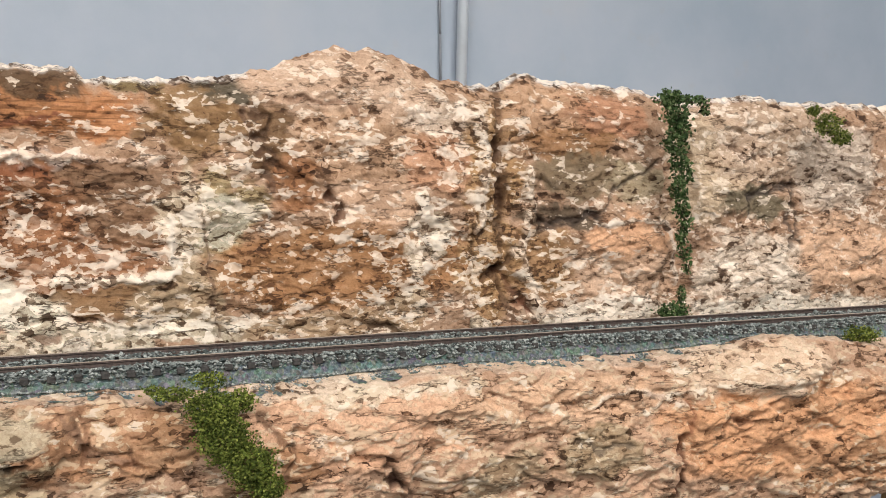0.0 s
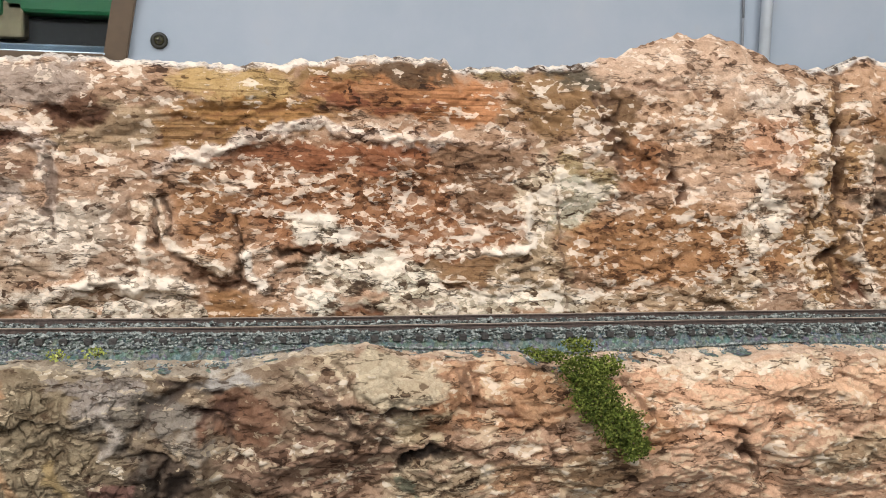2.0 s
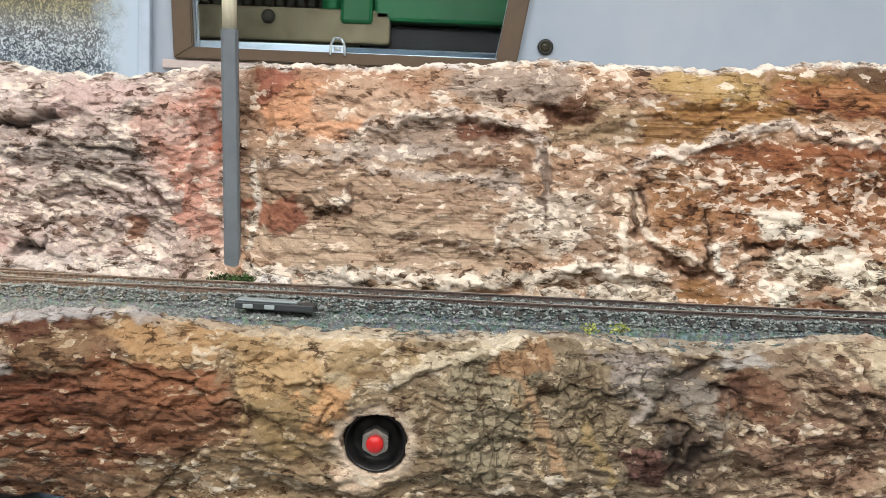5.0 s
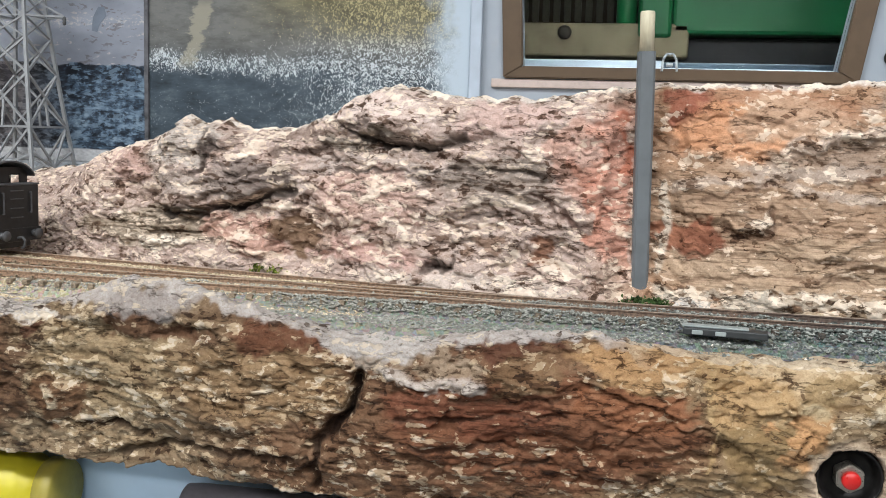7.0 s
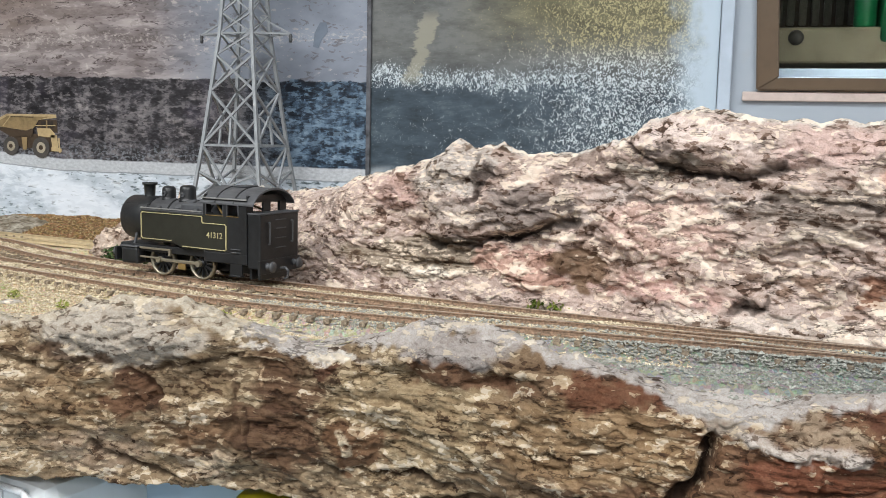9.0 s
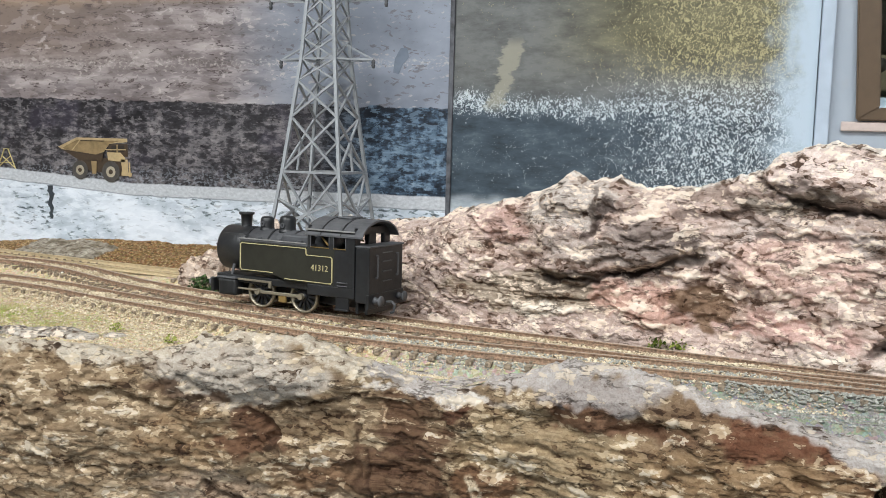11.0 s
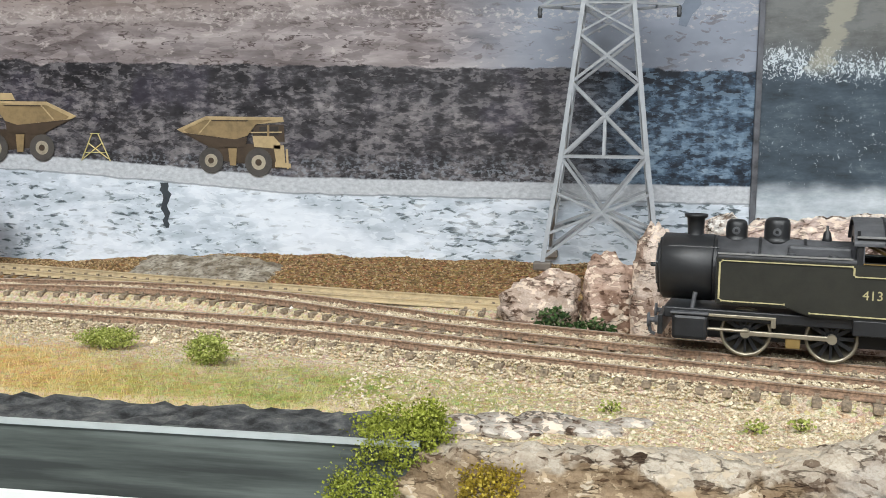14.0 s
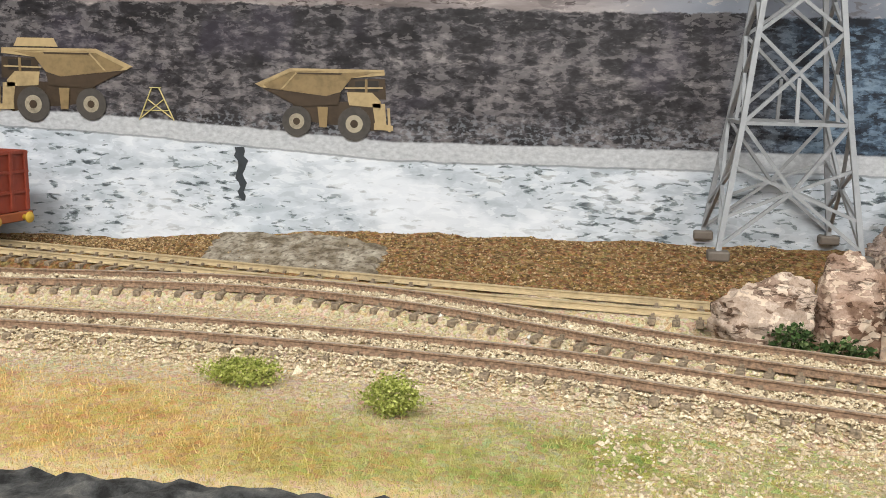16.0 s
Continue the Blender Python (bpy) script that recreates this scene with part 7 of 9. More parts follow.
def mural():
    y = WALL_Y - 0.003
    bm = bmesh.new()
    box(bm, -1.85, -0.5835, y, WALL_Y - 0.0005, 0.985, 1.62)
    sheet = structure("backdrop_pit", bm, pit_print(), "flat printed backdrop of a grey open-pit mine", "backdrop")
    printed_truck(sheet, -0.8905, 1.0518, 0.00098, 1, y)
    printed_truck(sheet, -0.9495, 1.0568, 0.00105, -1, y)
    # deck clutter of the second truck and the small trestle between them
    part("printed_canopy", flat_shape([(-1.008, 1.0905), (-0.986, 1.0905), (-0.988, 1.0945), (-1.006, 1.0945)], y - 0.0007), TRUCK_TAN, sheet)
    part("printed_digger_boom", flat_shape([(-1.030, 1.086), (-1.0195, 1.086), (-1.0195, 1.0985), (-1.030, 1.0985)], y - 0.0006), TRUCK_SHADE, sheet)
    part("printed_digger_arm", flat_shape([(-1.036, 1.062), (-1.022, 1.062), (-1.021, 1.078), (-1.036, 1.080)], y - 0.0006), TRUCK_DARK, sheet)
    bm = bmesh.new()
    for a, b in (((-0.947, 1.0575), (-0.9405, 1.0725)), ((-0.930, 1.0575), (-0.9370, 1.0725)), ((-0.9415, 1.0725), (-0.936, 1.0725)), ((-0.945, 1.062), (-0.932, 1.062)), ((-0.9425, 1.067), (-0.931, 1.0585)), ((-0.935, 1.067), (-0.946, 1.0585))):
        bar(bm, (a[0], y - 0.0004, a[1]), (b[0], y - 0.0004, b[1]), 0.0010, 0.0003)
    part("printed_trestle", bm, simple("print_trestle", (212, 200, 140), 0.4), sheet)
    dark = simple("print_crack_dark", (52, 58, 64), 0.4, 0, 0.3, 300)
    bm = bmesh.new()
    rnd = random.Random(4)
    left, right = [], []
    for i in range(13):
        z = 1.046 - i * 0.0021
        cx = -0.898 + rnd.uniform(-0.0012, 0.0012)
        w = 0.0022 * (1 - 0.06 * i) + rnd.uniform(0, 0.001)
        left.append((cx - w, z))
        right.append((cx + w, z))
    prism(bm, left + right[::-1], y - 0.0003, y - 0.0001)
    part("printed_crack", bm, dark, sheet)
    bm = bmesh.new()
    prism(bm, [(-0.6235, 1.131), (-0.6225, 1.140), (-0.6185, 1.147), (-0.614, 1.147), (-0.6125, 1.141), (-0.617, 1.136), (-0.6195, 1.130)], y - 0.0003, y - 0.0001)
    part("printed_stain", bm, simple("print_stain", (106, 116, 130), 0.4), sheet)
    bm = bmesh.new()
    box(bm, -0.5825, -0.3615, y + 0.0005, WALL_Y - 0.0005, 0.985, 1.62)
    structure("backdrop_slate", bm, weathered_print(), "dark peeling printed sheet with pale flakes, olive above", "backdrop")
    bm = bmesh.new()
    box(bm, -0.5845, -0.5815, y - 0.0016, WALL_Y - 0.0005, 1.03, 1.62, 0.0004)
    structure("trim_seam", bm, simple("seam_dark", (84, 86, 92), 0.6, 0, 0.6, 160), "dark worn seam between two printed sheets", "trim")
    bm = bmesh.new()
    box(bm, -0.361, -0.3535, y - 0.003, WALL_Y - 0.0005, 1.0, 1.62, 0.0008)
    structure("trim_corner", bm, simple("trim_pale_blue", (176, 190, 206), 0.4, 0, 0.08, 60), "pale blue painted batten beside the window", "trim")


mural()

# ---- the window and what stands behind it ----


def window():
    win = empty("window_1", Matrix.Identity(4), "brown-framed trapezoid window in the backboard", "window", "", "structure")
    brown = simple("brown_window_frame", (84, 67, 48), 0.5, 0, 0.12, 120)
    grow = 0.0122
    # outer and inner outlines of the frame
    (ax, az), (bx, bz), (cx, cz), (dx, dz) = WIN
    out = [(ax - grow, az - grow * 0.62), (bx + grow, bz - grow * 0.62), (cx + grow, cz), (dx - grow, dz)]
    for i, name in ((0, "frame_bottom"), (1, "frame_side"), (3, "frame_side")):
        j = (i + 1) % 4
        bm = bmesh.new()
        prism(bm, [out[i], out[j], WIN[j], WIN[i]], WALL_Y - 0.005, WALL_Y - 0.0004)
        bmesh.ops.bevel(bm, geom=list(bm.edges), offset=0.0008, segments=2, affect="EDGES")
        part(name, bm, brown, win)
    bm = bmesh.new()
    box(bm, ax - 0.02, bx + 0.014, WALL_Y - 0.003, WALL_Y - 0.0004, az - 0.0135, az - 0.0080, 0.0006)
    part("apron", bm, simple("pinkish_apron", (186, 172, 166), 0.5), win, "pale pinkish strip under the frame")
    glass = Nodes("window_glass", 0.03)
    glass.b.inputs["Transmission Weight"].default_value = 1.0
    glass.b.inputs["IOR"].default_value = 1.1
    bm = bmesh.new()
    prism(bm, WIN, WALL_Y + 0.004, WALL_Y + 0.006)
    pane = part("pane", bm, glass.done((0.96, 0.98, 0.98, 1)), win, "clear glass pane")
    pane.visible_shadow = False
    bm = bmesh.new()
    box(bm, ax - 0.012, bx + 0.014, WALL_Y + 0.013, WALL_Y + 0.06, az - 0.006, az + 0.0015, 0.001)
    part("sill", bm, simple("white_sill", (176, 186, 194), 0.4), win, "white inner sill")
    # a clear plastic clip on the lower rail
    clip = empty("plastic_clip", pose(-0.2365, WALL_Y - 0.0052, az - 0.001), "small clear plastic clip on the window frame", "clip")
    bm = bmesh.new()
    pts = [(-0.0045, -0.001), (-0.004, 0.006), (-0.002, 0.0095), (0.002, 0.0095), (0.004, 0.006), (0.0045, -0.001)]
    for a, b in zip(pts, pts[1:]):
        rod(bm, (a[0], -0.001, a[1]), (b[0], -0.001, b[1]), 0.0008, seg=8)
    rod(bm, (-0.002, -0.001, 0.003), (0.002, -0.001, 0.003), 0.0012, seg=8)
    cg = Nodes("clear_plastic", 0.15)
    cg.b.inputs["Transmission Weight"].default_value = 0.7
    part("hook", bm, cg.done((0.85, 0.92, 0.95, 1)), clip, smooth=True)


window()


def beyond():
    """A second layout in the next room: plank deck, beige bank and a large green wagon."""
    bm = bmesh.new()
    box(bm, -0.75, 0.35, 0.645, 1.25, 1.085, 1.105)
    structure("floor_deck", bm, simple("dark_deck", (44, 46, 52), 0.5, 0, 0.2, 60), "dark deck beyond the window", "floor")
    bm = bmesh.new()
    box(bm, -0.75, -0.2385, 0.636, 0.6445, 1.080, 1.1215, 0.001)
    structure("trim_deck_edge", bm, simple("pale_ledge", (160, 174, 186), 0.4, 0, 0.08, 60), "pale ledge beyond the window", "trim")
    bm = bmesh.new()
    box(bm, -0.238, 0.35, 0.636, 0.6445, 1.080, 1.1205, 0.001)
    structure("trim_deck_fascia", bm, simple("dark_ledge", (52, 70, 84), 0.35, 0, 0.2, 60), "dark blue-grey ledge beyond the window", "trim")
    bm = bmesh.new()
    box(bm, -0.75, -0.215, 0.735, 0.80, 1.132, 1.158, 0.002)
    bank = structure("trim_beige_beam", bm, simple("beige_beam", (158, 148, 118), 0.7, 0, 0.2, 60), "beige stained beam beyond the window", "trim")
    bm = bmesh.new()
    lathe(bm, [(0.0, -0.003), (0.003, -0.003), (0.0055, -0.001), (0.0055, 0.002)], (-0.3105, 0.735, 1.1505), "Y", 20)
    part("bolt_head", bm, simple("dull_bolt", (86, 82, 72), 0.5, 0.4), bank, "dull round bolt head", True)
    bm = bmesh.new()
    box(bm, -0.75, -0.2, 0.80, 0.85, 1.128, 1.40)
    back = structure("wall_planks", bm, simple("plank_dark", (92, 86, 72), 0.8, 0, 0.25, 60), "dim slatted panel beyond the window", "wall")
    for i in range(26):
        bm = bmesh.new()
        x = -0.45 + i * 0.009
        box(bm, x, x + 0.0055, 0.792, 0.7995, 1.166, 1.30, 0.0008)
        part("slat", bm, simple("slat_grey", (124, 122, 108), 0.8), back) if i == 0 else None
        if i == 0:
            first = [o for o in back.children if o.name.startswith("slat")][0]
        else:
            bm.free()
            ob = new("slat", first.data)
            ob.matrix_world = pose(i * 0.009, 0, 0)
            ob.parent = back
    green = simple("green_enamel", (24, 118, 66), 0.35, 0, 0.12, 40, 0.05)
    wagon = empty("green_wagon", pose(0, 0, 1.105), "large bright green model wagon beyond the window", "model wagon")
    bm = bmesh.new()
    box(bm, -0.228, 0.25, 0.735, 0.86, 0.045, 0.22, 0.003)
    part("body", bm, green, wagon)
    bm = bmesh.new()
    box(bm, -0.254, -0.2285, 0.732, 0.86, 0.042, 0.17, 0.003)
    part("end_step", bm, green, wagon)
    bm = bmesh.new()
    lathe(bm, [(0.0, 0.052), (0.006, 0.052), (0.008, 0.056), (0.008, 0.10), (0.0, 0.102)], (-0.263, 0.75, 0), "Z", 16)
    part("buffer_post", bm, green, wagon, "", True)
    bm = bmesh.new()
    box(bm, -0.24, 0.25, 0.75, 0.85, 0.022, 0.044, 0.002)
    part("underframe", bm, simple("underframe_black", (40, 42, 44), 0.6), wagon)
    for i in range(4):
        bm = bmesh.new()
        lathe(bm, [(0.0, -0.004), (0.020, -0.004), (0.022, 0.0), (0.0, 0.0)], (-0.16 + i * 0.1, 0.76, 0.022), "Y", 24)
        part("wheel", bm, simple("wheel_black", (34, 35, 36), 0.5), wagon) if i == 0 else None
        if i == 0:
            w0 = [o for o in wagon.children if o.name.startswith("wheel")][0]
        else:
            bm.free()
            ob = new("wheel", w0.data)
            ob.matrix_world = pose(i * 0.1, 0, 0)
            ob.parent = wagon


beyond()
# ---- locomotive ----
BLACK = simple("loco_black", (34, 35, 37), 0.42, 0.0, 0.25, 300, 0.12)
# one grey holds both dust and the painted-in sheen of the tops
GREY_TOP = simple("loco_dust_and_sheen", (80, 81, 84), 0.55, 0.0, 0.3, 200, 0.15)
OLIVE_BLACK = simple("loco_green_black", (41, 41, 34), 0.45, 0.0, 0.2, 250, 0.1)
STEEL = simple("loco_steel", (158, 150, 132), 0.35, 0.6, 0.15, 400)
BRASS = simple("loco_brass", (158, 132, 82), 0.4, 0.5, 0.15, 400)
# pale tone for the painted highlight along the tank tops
EDGE_GLINT = simple("loco_edge_glint", (150, 150, 148), 0.5, 0.3, 0.2, 400)
LINING = simple("loco_cream_line", (186, 176, 132), 0.6, 0, 0.15, 600)


def strip(bm, pts, y, w=0.00055, d=0.0003):
    """A thin raised line through (x, z) points on a side at y."""
    for (a, b), (c, e) in zip(pts, pts[1:]):
        bar(bm, (a, y, b), (c, y, e), w, d)
    for a, b in pts:
        box(bm, a - w / 2, a + w / 2, y - d / 2, y + d / 2, b - w / 2, b + w / 2)


def wheel_parts(parent, x, side):
    r, y = 0.0079, side * 0.0088
    bm = bmesh.new()
    lathe(bm, [(r - 0.0009, -0.0012), (r, -0.0012), (r, 0.0010), (r - 0.0009, 0.0012), (r - 0.0009, -0.0012)], (x, y, r), "Y", 32)
    tyre = part("driving_wheel", bm, STEEL, parent, "steel-rimmed spoked driving wheel", True)
    bm = bmesh.new()
    for i in range(12):
        a = 2 * math.pi * i / 12
        bar(bm, (x, y, r), (x + (r - 0.0013) * math.cos(a), y, r + (r - 0.0013) * math.sin(a)), 0.0008, 0.0012)
    part("spokes", bm, BLACK, tyre)
    bm = bmesh.new()
    rod(bm, (x, y - side * 0.001, r), (x, y + side * 0.0016, r), 0.0018, seg=16)
    part("hub", bm, BLACK, tyre, "", True)


def locomotive(m):
    loco = empty("tank_locomotive", m, "small black model steam tank engine with cream lining", "locomotive")
    # frame and buffer beams
    bm = bmesh.new()
    box(bm, -0.024, 0.064, -0.0125, 0.0125, 0.0115, 0.0150, 0.0004)
    box(bm, -0.022, 0.062, -0.0050, 0.0050, 0.0045, 0.0115, 0.0004)
    part("frame", bm, BLACK, loco)
    # boiler, its bands, smokebox and door
    bz, br = 0.0270, 0.0105
    bm = bmesh.new()
    lathe(bm, [(0.0, 0.005), (br, 0.005), (br, 0.0495)], (0, 0, bz), "X", 40)
    boiler = part("boiler", bm, GREY_TOP, loco, "dusty black boiler with sheen painted in", True)
    for x in (0.0215, 0.035, 0.0485):
        bm = bmesh.new()
        lathe(bm, [(br, x), (br + 0.0003, x), (br + 0.0003, x + 0.0009), (br, x + 0.0009)], (0, 0, bz), "X", 40)
        part("boiler_band", bm, BLACK, boiler)
    bm = bmesh.new()
    lathe(bm, [(br + 0.0003, 0.0495), (br + 0.0005, 0.050), (br + 0.0005, 0.0655), (br - 0.0003, 0.0662), (br - 0.001, 0.0664)], (0, 0, bz), "X", 40)
    smoke = part("smokebox", bm, BLACK, loco, "", True)
    bm = bmesh.new()
    lathe(bm, [(br - 0.0008, 0.0663), (br - 0.0012, 0.0670), (0.006, 0.0680), (0.002, 0.0684), (0.0, 0.0684)], (0, 0, bz), "X", 32)
    part("smokebox_door", bm, BLACK, smoke, "", True)
    bm = bmesh.new()
    rod(bm, (0.068, 0, bz), (0.0702, 0, bz), 0.0007)
    rod(bm, (0.0698, -0.002, bz), (0.0698, 0.002, bz), 0.0004)
    for a in range(8):
        t = 2 * math.pi * a / 8 + 0.2
        rod(bm, (0.0660, 0.0088 * math.cos(t), bz + 0.0088 * math.sin(t)), (0.0675, 0.0088 * math.cos(t), bz + 0.0088 * math.sin(t)), 0.0006, seg=6)
    part("door_handle", bm, BLACK, smoke)
    bm = bmesh.new()
    rod(bm, (0.048, br * 0.75, bz + br * 0.70), (0.0635, br * 0.75, bz + br * 0.70), 0.0003, seg=6)
    part("handrail", bm, BLACK, loco)
    # chimney and domes
    bm = bmesh.new()
    lathe(bm, [(0.0042, 0.0360), (0.0030, 0.0372), (0.0026, 0.0380), (0.0029, 0.0432), (0.0038, 0.0436), (0.0038, 0.0446), (0.0028, 0.0446), (0.0026, 0.0420), (0.0, 0.0420)], (0.0560, 0, 0), "Z", 24)
    part("chimney", bm, BLACK, loco, "", True)
    for x, r, top in ((0.0430, 0.0034, 0.0432), (0.0305, 0.0040, 0.0442)):
        bm = bmesh.new()
        lathe(bm, [(r + 0.0012, 0.0362), (r + 0.0002, 0.0372), (r, 0.0380), (r, top - 0.0022), (r * 0.92, top - 0.0008), (r * 0.7, top), (0.0, top + 0.0003)], (x, 0, 0), "Z", 24)
        dome = part("steam_dome", bm, BLACK, loco, "", True)
        bm = bmesh.new()
        lathe(bm, [(0.0013, 0.0), (0.0013, 0.0008), (0.0006, 0.0009), (0.0006, 0.0)], (x, r - 0.0004, 0.0398), "Y", 12)
        part("dome_ring", bm, GREY_TOP, dome)
    bm = bmesh.new()
    lathe(bm, [(0.0018, 0.0370), (0.0014, 0.0382), (0.0011, 0.0400), (0.0004, 0.0408), (0.0004, 0.0422), (0.0, 0.0424)], (0.0155, 0, 0), "Z", 16)
    part("safety_valve", bm, BLACK, loco, "", True)
    bm = bmesh.new()
    box(bm, 0.0085, 0.0270, -0.0092, 0.0092, 0.0325, 0.0362, 0.0008)
    part("firebox_cover", bm, GREY_TOP, loco)
    # side tanks with their lining
    for s in (1, -1):
        bm = bmesh.new()
        outline = [(0.0480, 0.0172), (0.0480, 0.0322), (-0.008, 0.0322), (-0.008, 0.0150), (0.0200, 0.0150), (0.0265, 0.0172)]
        prism(bm, outline, s * 0.0095, s * 0.0148)
        bmesh.ops.bevel(bm, geom=[e for e in bm.edges], offset=0.0004, segments=2, affect="EDGES")
        tank = part("side_tank", bm, OLIVE_BLACK, loco, "green-black side tank")
        bm = bmesh.new()
        box(bm, 0.0065, 0.0480, min(s * 0.0095, s * 0.0146), max(s * 0.0095, s * 0.0146), 0.0318, 0.0332, 0.0005)
        part("tank_top", bm, GREY_TOP, tank, "dusty tank top with sheen painted in")
        bm = bmesh.new()
        strip(bm, [(0.0275, 0.0184), (0.0462, 0.0184), (0.0470, 0.0192), (0.0470, 0.0304), (0.0462, 0.0312), (0.0085, 0.0312), (0.0080, 0.0306), (0.0080, 0.0288), (0.0074, 0.0282), (-0.0058, 0.0282), (-0.0066, 0.0274), (-0.0066, 0.0168), (-0.0058, 0.0160), (0.0200, 0.0162)], s * 0.0150)
        part("lining", bm, LINING, tank, "cream lining")
        bm = bmesh.new()
        # pale bar stands in for the highlight on the tank edge
        bar(bm, (0.0085, s * 0.0146, 0.0334), (0.0478, s * 0.0146, 0.0334), 0.0006, 0.0005)
        part("tank_edge_glint", bm, EDGE_GLINT, tank, "silvery strip, the tank edge's highlight painted in")
        bm = bmesh.new()
        for x in (0.014, 0.026, 0.038):
            rod(bm, (x, s * 0.0118, 0.0331), (x, s * 0.0118, 0.0341), 0.0012, seg=10)
        part("filler_cap", bm, GREY_TOP, tank)
        # cylinder, slide bars and rods
        bm = bmesh.new()
        box(bm, 0.0500, 0.0612, min(s * 0.0085, s * 0.0150), max(s * 0.0085, s * 0.0150), 0.0050, 0.0132, 0.0012)
        cyl = part("cylinder", bm, BLACK, loco)
        bm = bmesh.new()
        rod(bm, (0.0555, s * 0.0118, 0.0130), (0.0545, s * 0.0105, 0.0200), 0.0007)
        part("steam_pipe", bm, GREY_TOP, cyl)
        bm = bmesh.new()
        box(bm, 0.0498, 0.0618, min(s * 0.008, s * 0.0153), max(s * 0.008, s * 0.0153), 0.0132, 0.0140, 0.0003)
        part("running_plate", bm, GREY_TOP, cyl)
        bm = bmesh.new()
        box(bm, 0.0295, 0.0500, s * 0.0132 - 0.0005, s * 0.0132 + 0.0005, 0.0128, 0.0138, 0.0002)
        box(bm, 0.0295, 0.0310, s * 0.0132 - 0.0006, s * 0.0132 + 0.0006, 0.0104, 0.0138, 0.0002)
        part("slide_bar", bm, STEEL, cyl)
        bm = bmesh.new()
        rod(bm, (0.0500, s * 0.0128, 0.0088), (0.038, s * 0.0128, 0.0088), 0.0005)
        part("piston_rod", bm, STEEL, cyl)
        bm = bmesh.new()
        box(bm, 0.0115, 0.0395, s * 0.0118 - 0.0004, s * 0.0118 + 0.0004, 0.0072, 0.0088, 0.0003)
        for x in (0.0130, 0.0385):
            rod(bm, (x, s * 0.0110, 0.0080), (x, s * 0.0130, 0.0080), 0.0015, seg=14)
        part("coupling_rod", bm, STEEL, loco, "bright steel coupling rod")
        bm = bmesh.new()
        box(bm, 0.0220, 0.0265, s * 0.0112 - 0.0006, s * 0.0112 + 0.0006, 0.0040, 0.0080, 0.0004)
        part("brake_hanger", bm, BRASS, loco, "dull brass bracket")
        for x in (0.0385, 0.0130):
            wheel_parts(loco, x, s)
        # cab steps
        bm = bmesh.new()
        box(bm, -0.0155, -0.0085, s * 0.0140 - 0.0004, s * 0.0140 + 0.0004, 0.0045, 0.0110)
        box(bm, -0.0155, -0.0085, min(s * 0.0125, s * 0.0155), max(s * 0.0125, s * 0.0155), 0.0042, 0.0050, 0.0002)
        part("cab_step", bm, BLACK, loco)
    # cab: sides with windows, front and back sheets
    cab = part("cab_floor", box(bmesh.new(), -0.0185, 0.0075, -0.0146, 0.0146, 0.0100, 0.0150, 0.0004), BLACK, loco)
    for s in (1, -1):
        bm = bmesh.new()
        y0, y1 = s * 0.0138, s * 0.0147
        lo, hi = min(y0, y1), max(y0, y1)
        for lim in ((-0.0185, 0.0075, 0.0150, 0.0318), (0.0058, 0.0075, 0.0318, 0.0400), (-0.0070, -0.0050, 0.0318, 0.0400), (-0.0185, -0.0140, 0.0318, 0.0400), (-0.0185, 0.0075, 0.0385, 0.0402)):
            box(bm, lim[0], lim[1], lo, hi, lim[2], lim[3])
        side = part("cab_side", bm, BLACK, loco)
        bm = bmesh.new()
        strip(bm, [(0.0054, 0.0322), (-0.0046, 0.0322)], s * 0.0150, 0.0004)
        strip(bm, [(-0.0072, 0.0322), (-0.0138, 0.0322)], s * 0.0150, 0.0004)
        part("window_rail", bm, BRASS, side)
        bm = bmesh.new()
        box(bm, -0.0188, 0.0078, s * 0.0152 - 0.0004, s * 0.0152 + 0.0004, 0.0400, 0.0406)
        part("gutter", bm, EDGE_GLINT, side, "pale roof gutter")
        bm = bmesh.new()
        for x0, x1 in ((-0.0048, 0.0056), (-0.0138, -0.0072)):
            strip(bm, [(x0, 0.0325), (x0, 0.0382), (x1, 0.0382), (x1, 0.0325)], s * 0.0149, 0.0004)
        part("window_frame", bm, GREY_TOP, side)
        bm = bmesh.new()
        for z in (0.0155, 0.0170):
            rod(bm, (-0.0150, s * 0.0150, z), (-0.0095, s * 0.0150, z), 0.0003, seg=6)
        part("step_iron", bm, GREY_TOP, side)
        bm = bmesh.new()
        rod(bm, (-0.0040, s * 0.0145, 0.0335), (0.0045, s * 0.0090, 0.0375), 0.0005)
        part("cab_pipe", bm, BRASS, side, "brass pipe in the cab window")
    for x in (0.0068, -0.0185):
        bm = bmesh.new()
        for lim in ((-0.0138, 0.0138, 0.0150, 0.0330), (-0.0138, -0.0100, 0.0330, 0.0400), (0.0100, 0.0138, 0.0330, 0.0400), (-0.0028, 0.0028, 0.0330, 0.0400), (-0.0138, 0.0138, 0.0388, 0.0420)):
            box(bm, x, x + 0.0008, lim[0], lim[1], lim[2], lim[3])
        part("cab_sheet", bm, BLACK, loco)
    # roof: curved sheet with ribs and a ventilator
    bm = bmesh.new()
    arc = [(0.0162 * math.sin(a), 0.0402 + 0.0052 * (math.cos(a * 1.0) - math.cos(1.05)) / (1 - math.cos(1.05))) for a in np.linspace(-1.25, 1.25, 17)]
    prism(bm, [(a, b) for a, b in arc] + [(a, b - 0.0008) for a, b in arc[::-1]], -0.0230, 0.0085, "x")
    roof = part("cab_roof", bm, GREY_TOP, loco, "dusty curved cab roof with sheen painted in")
    for x in (-0.0115, -0.0005):
        bm = bmesh.new()
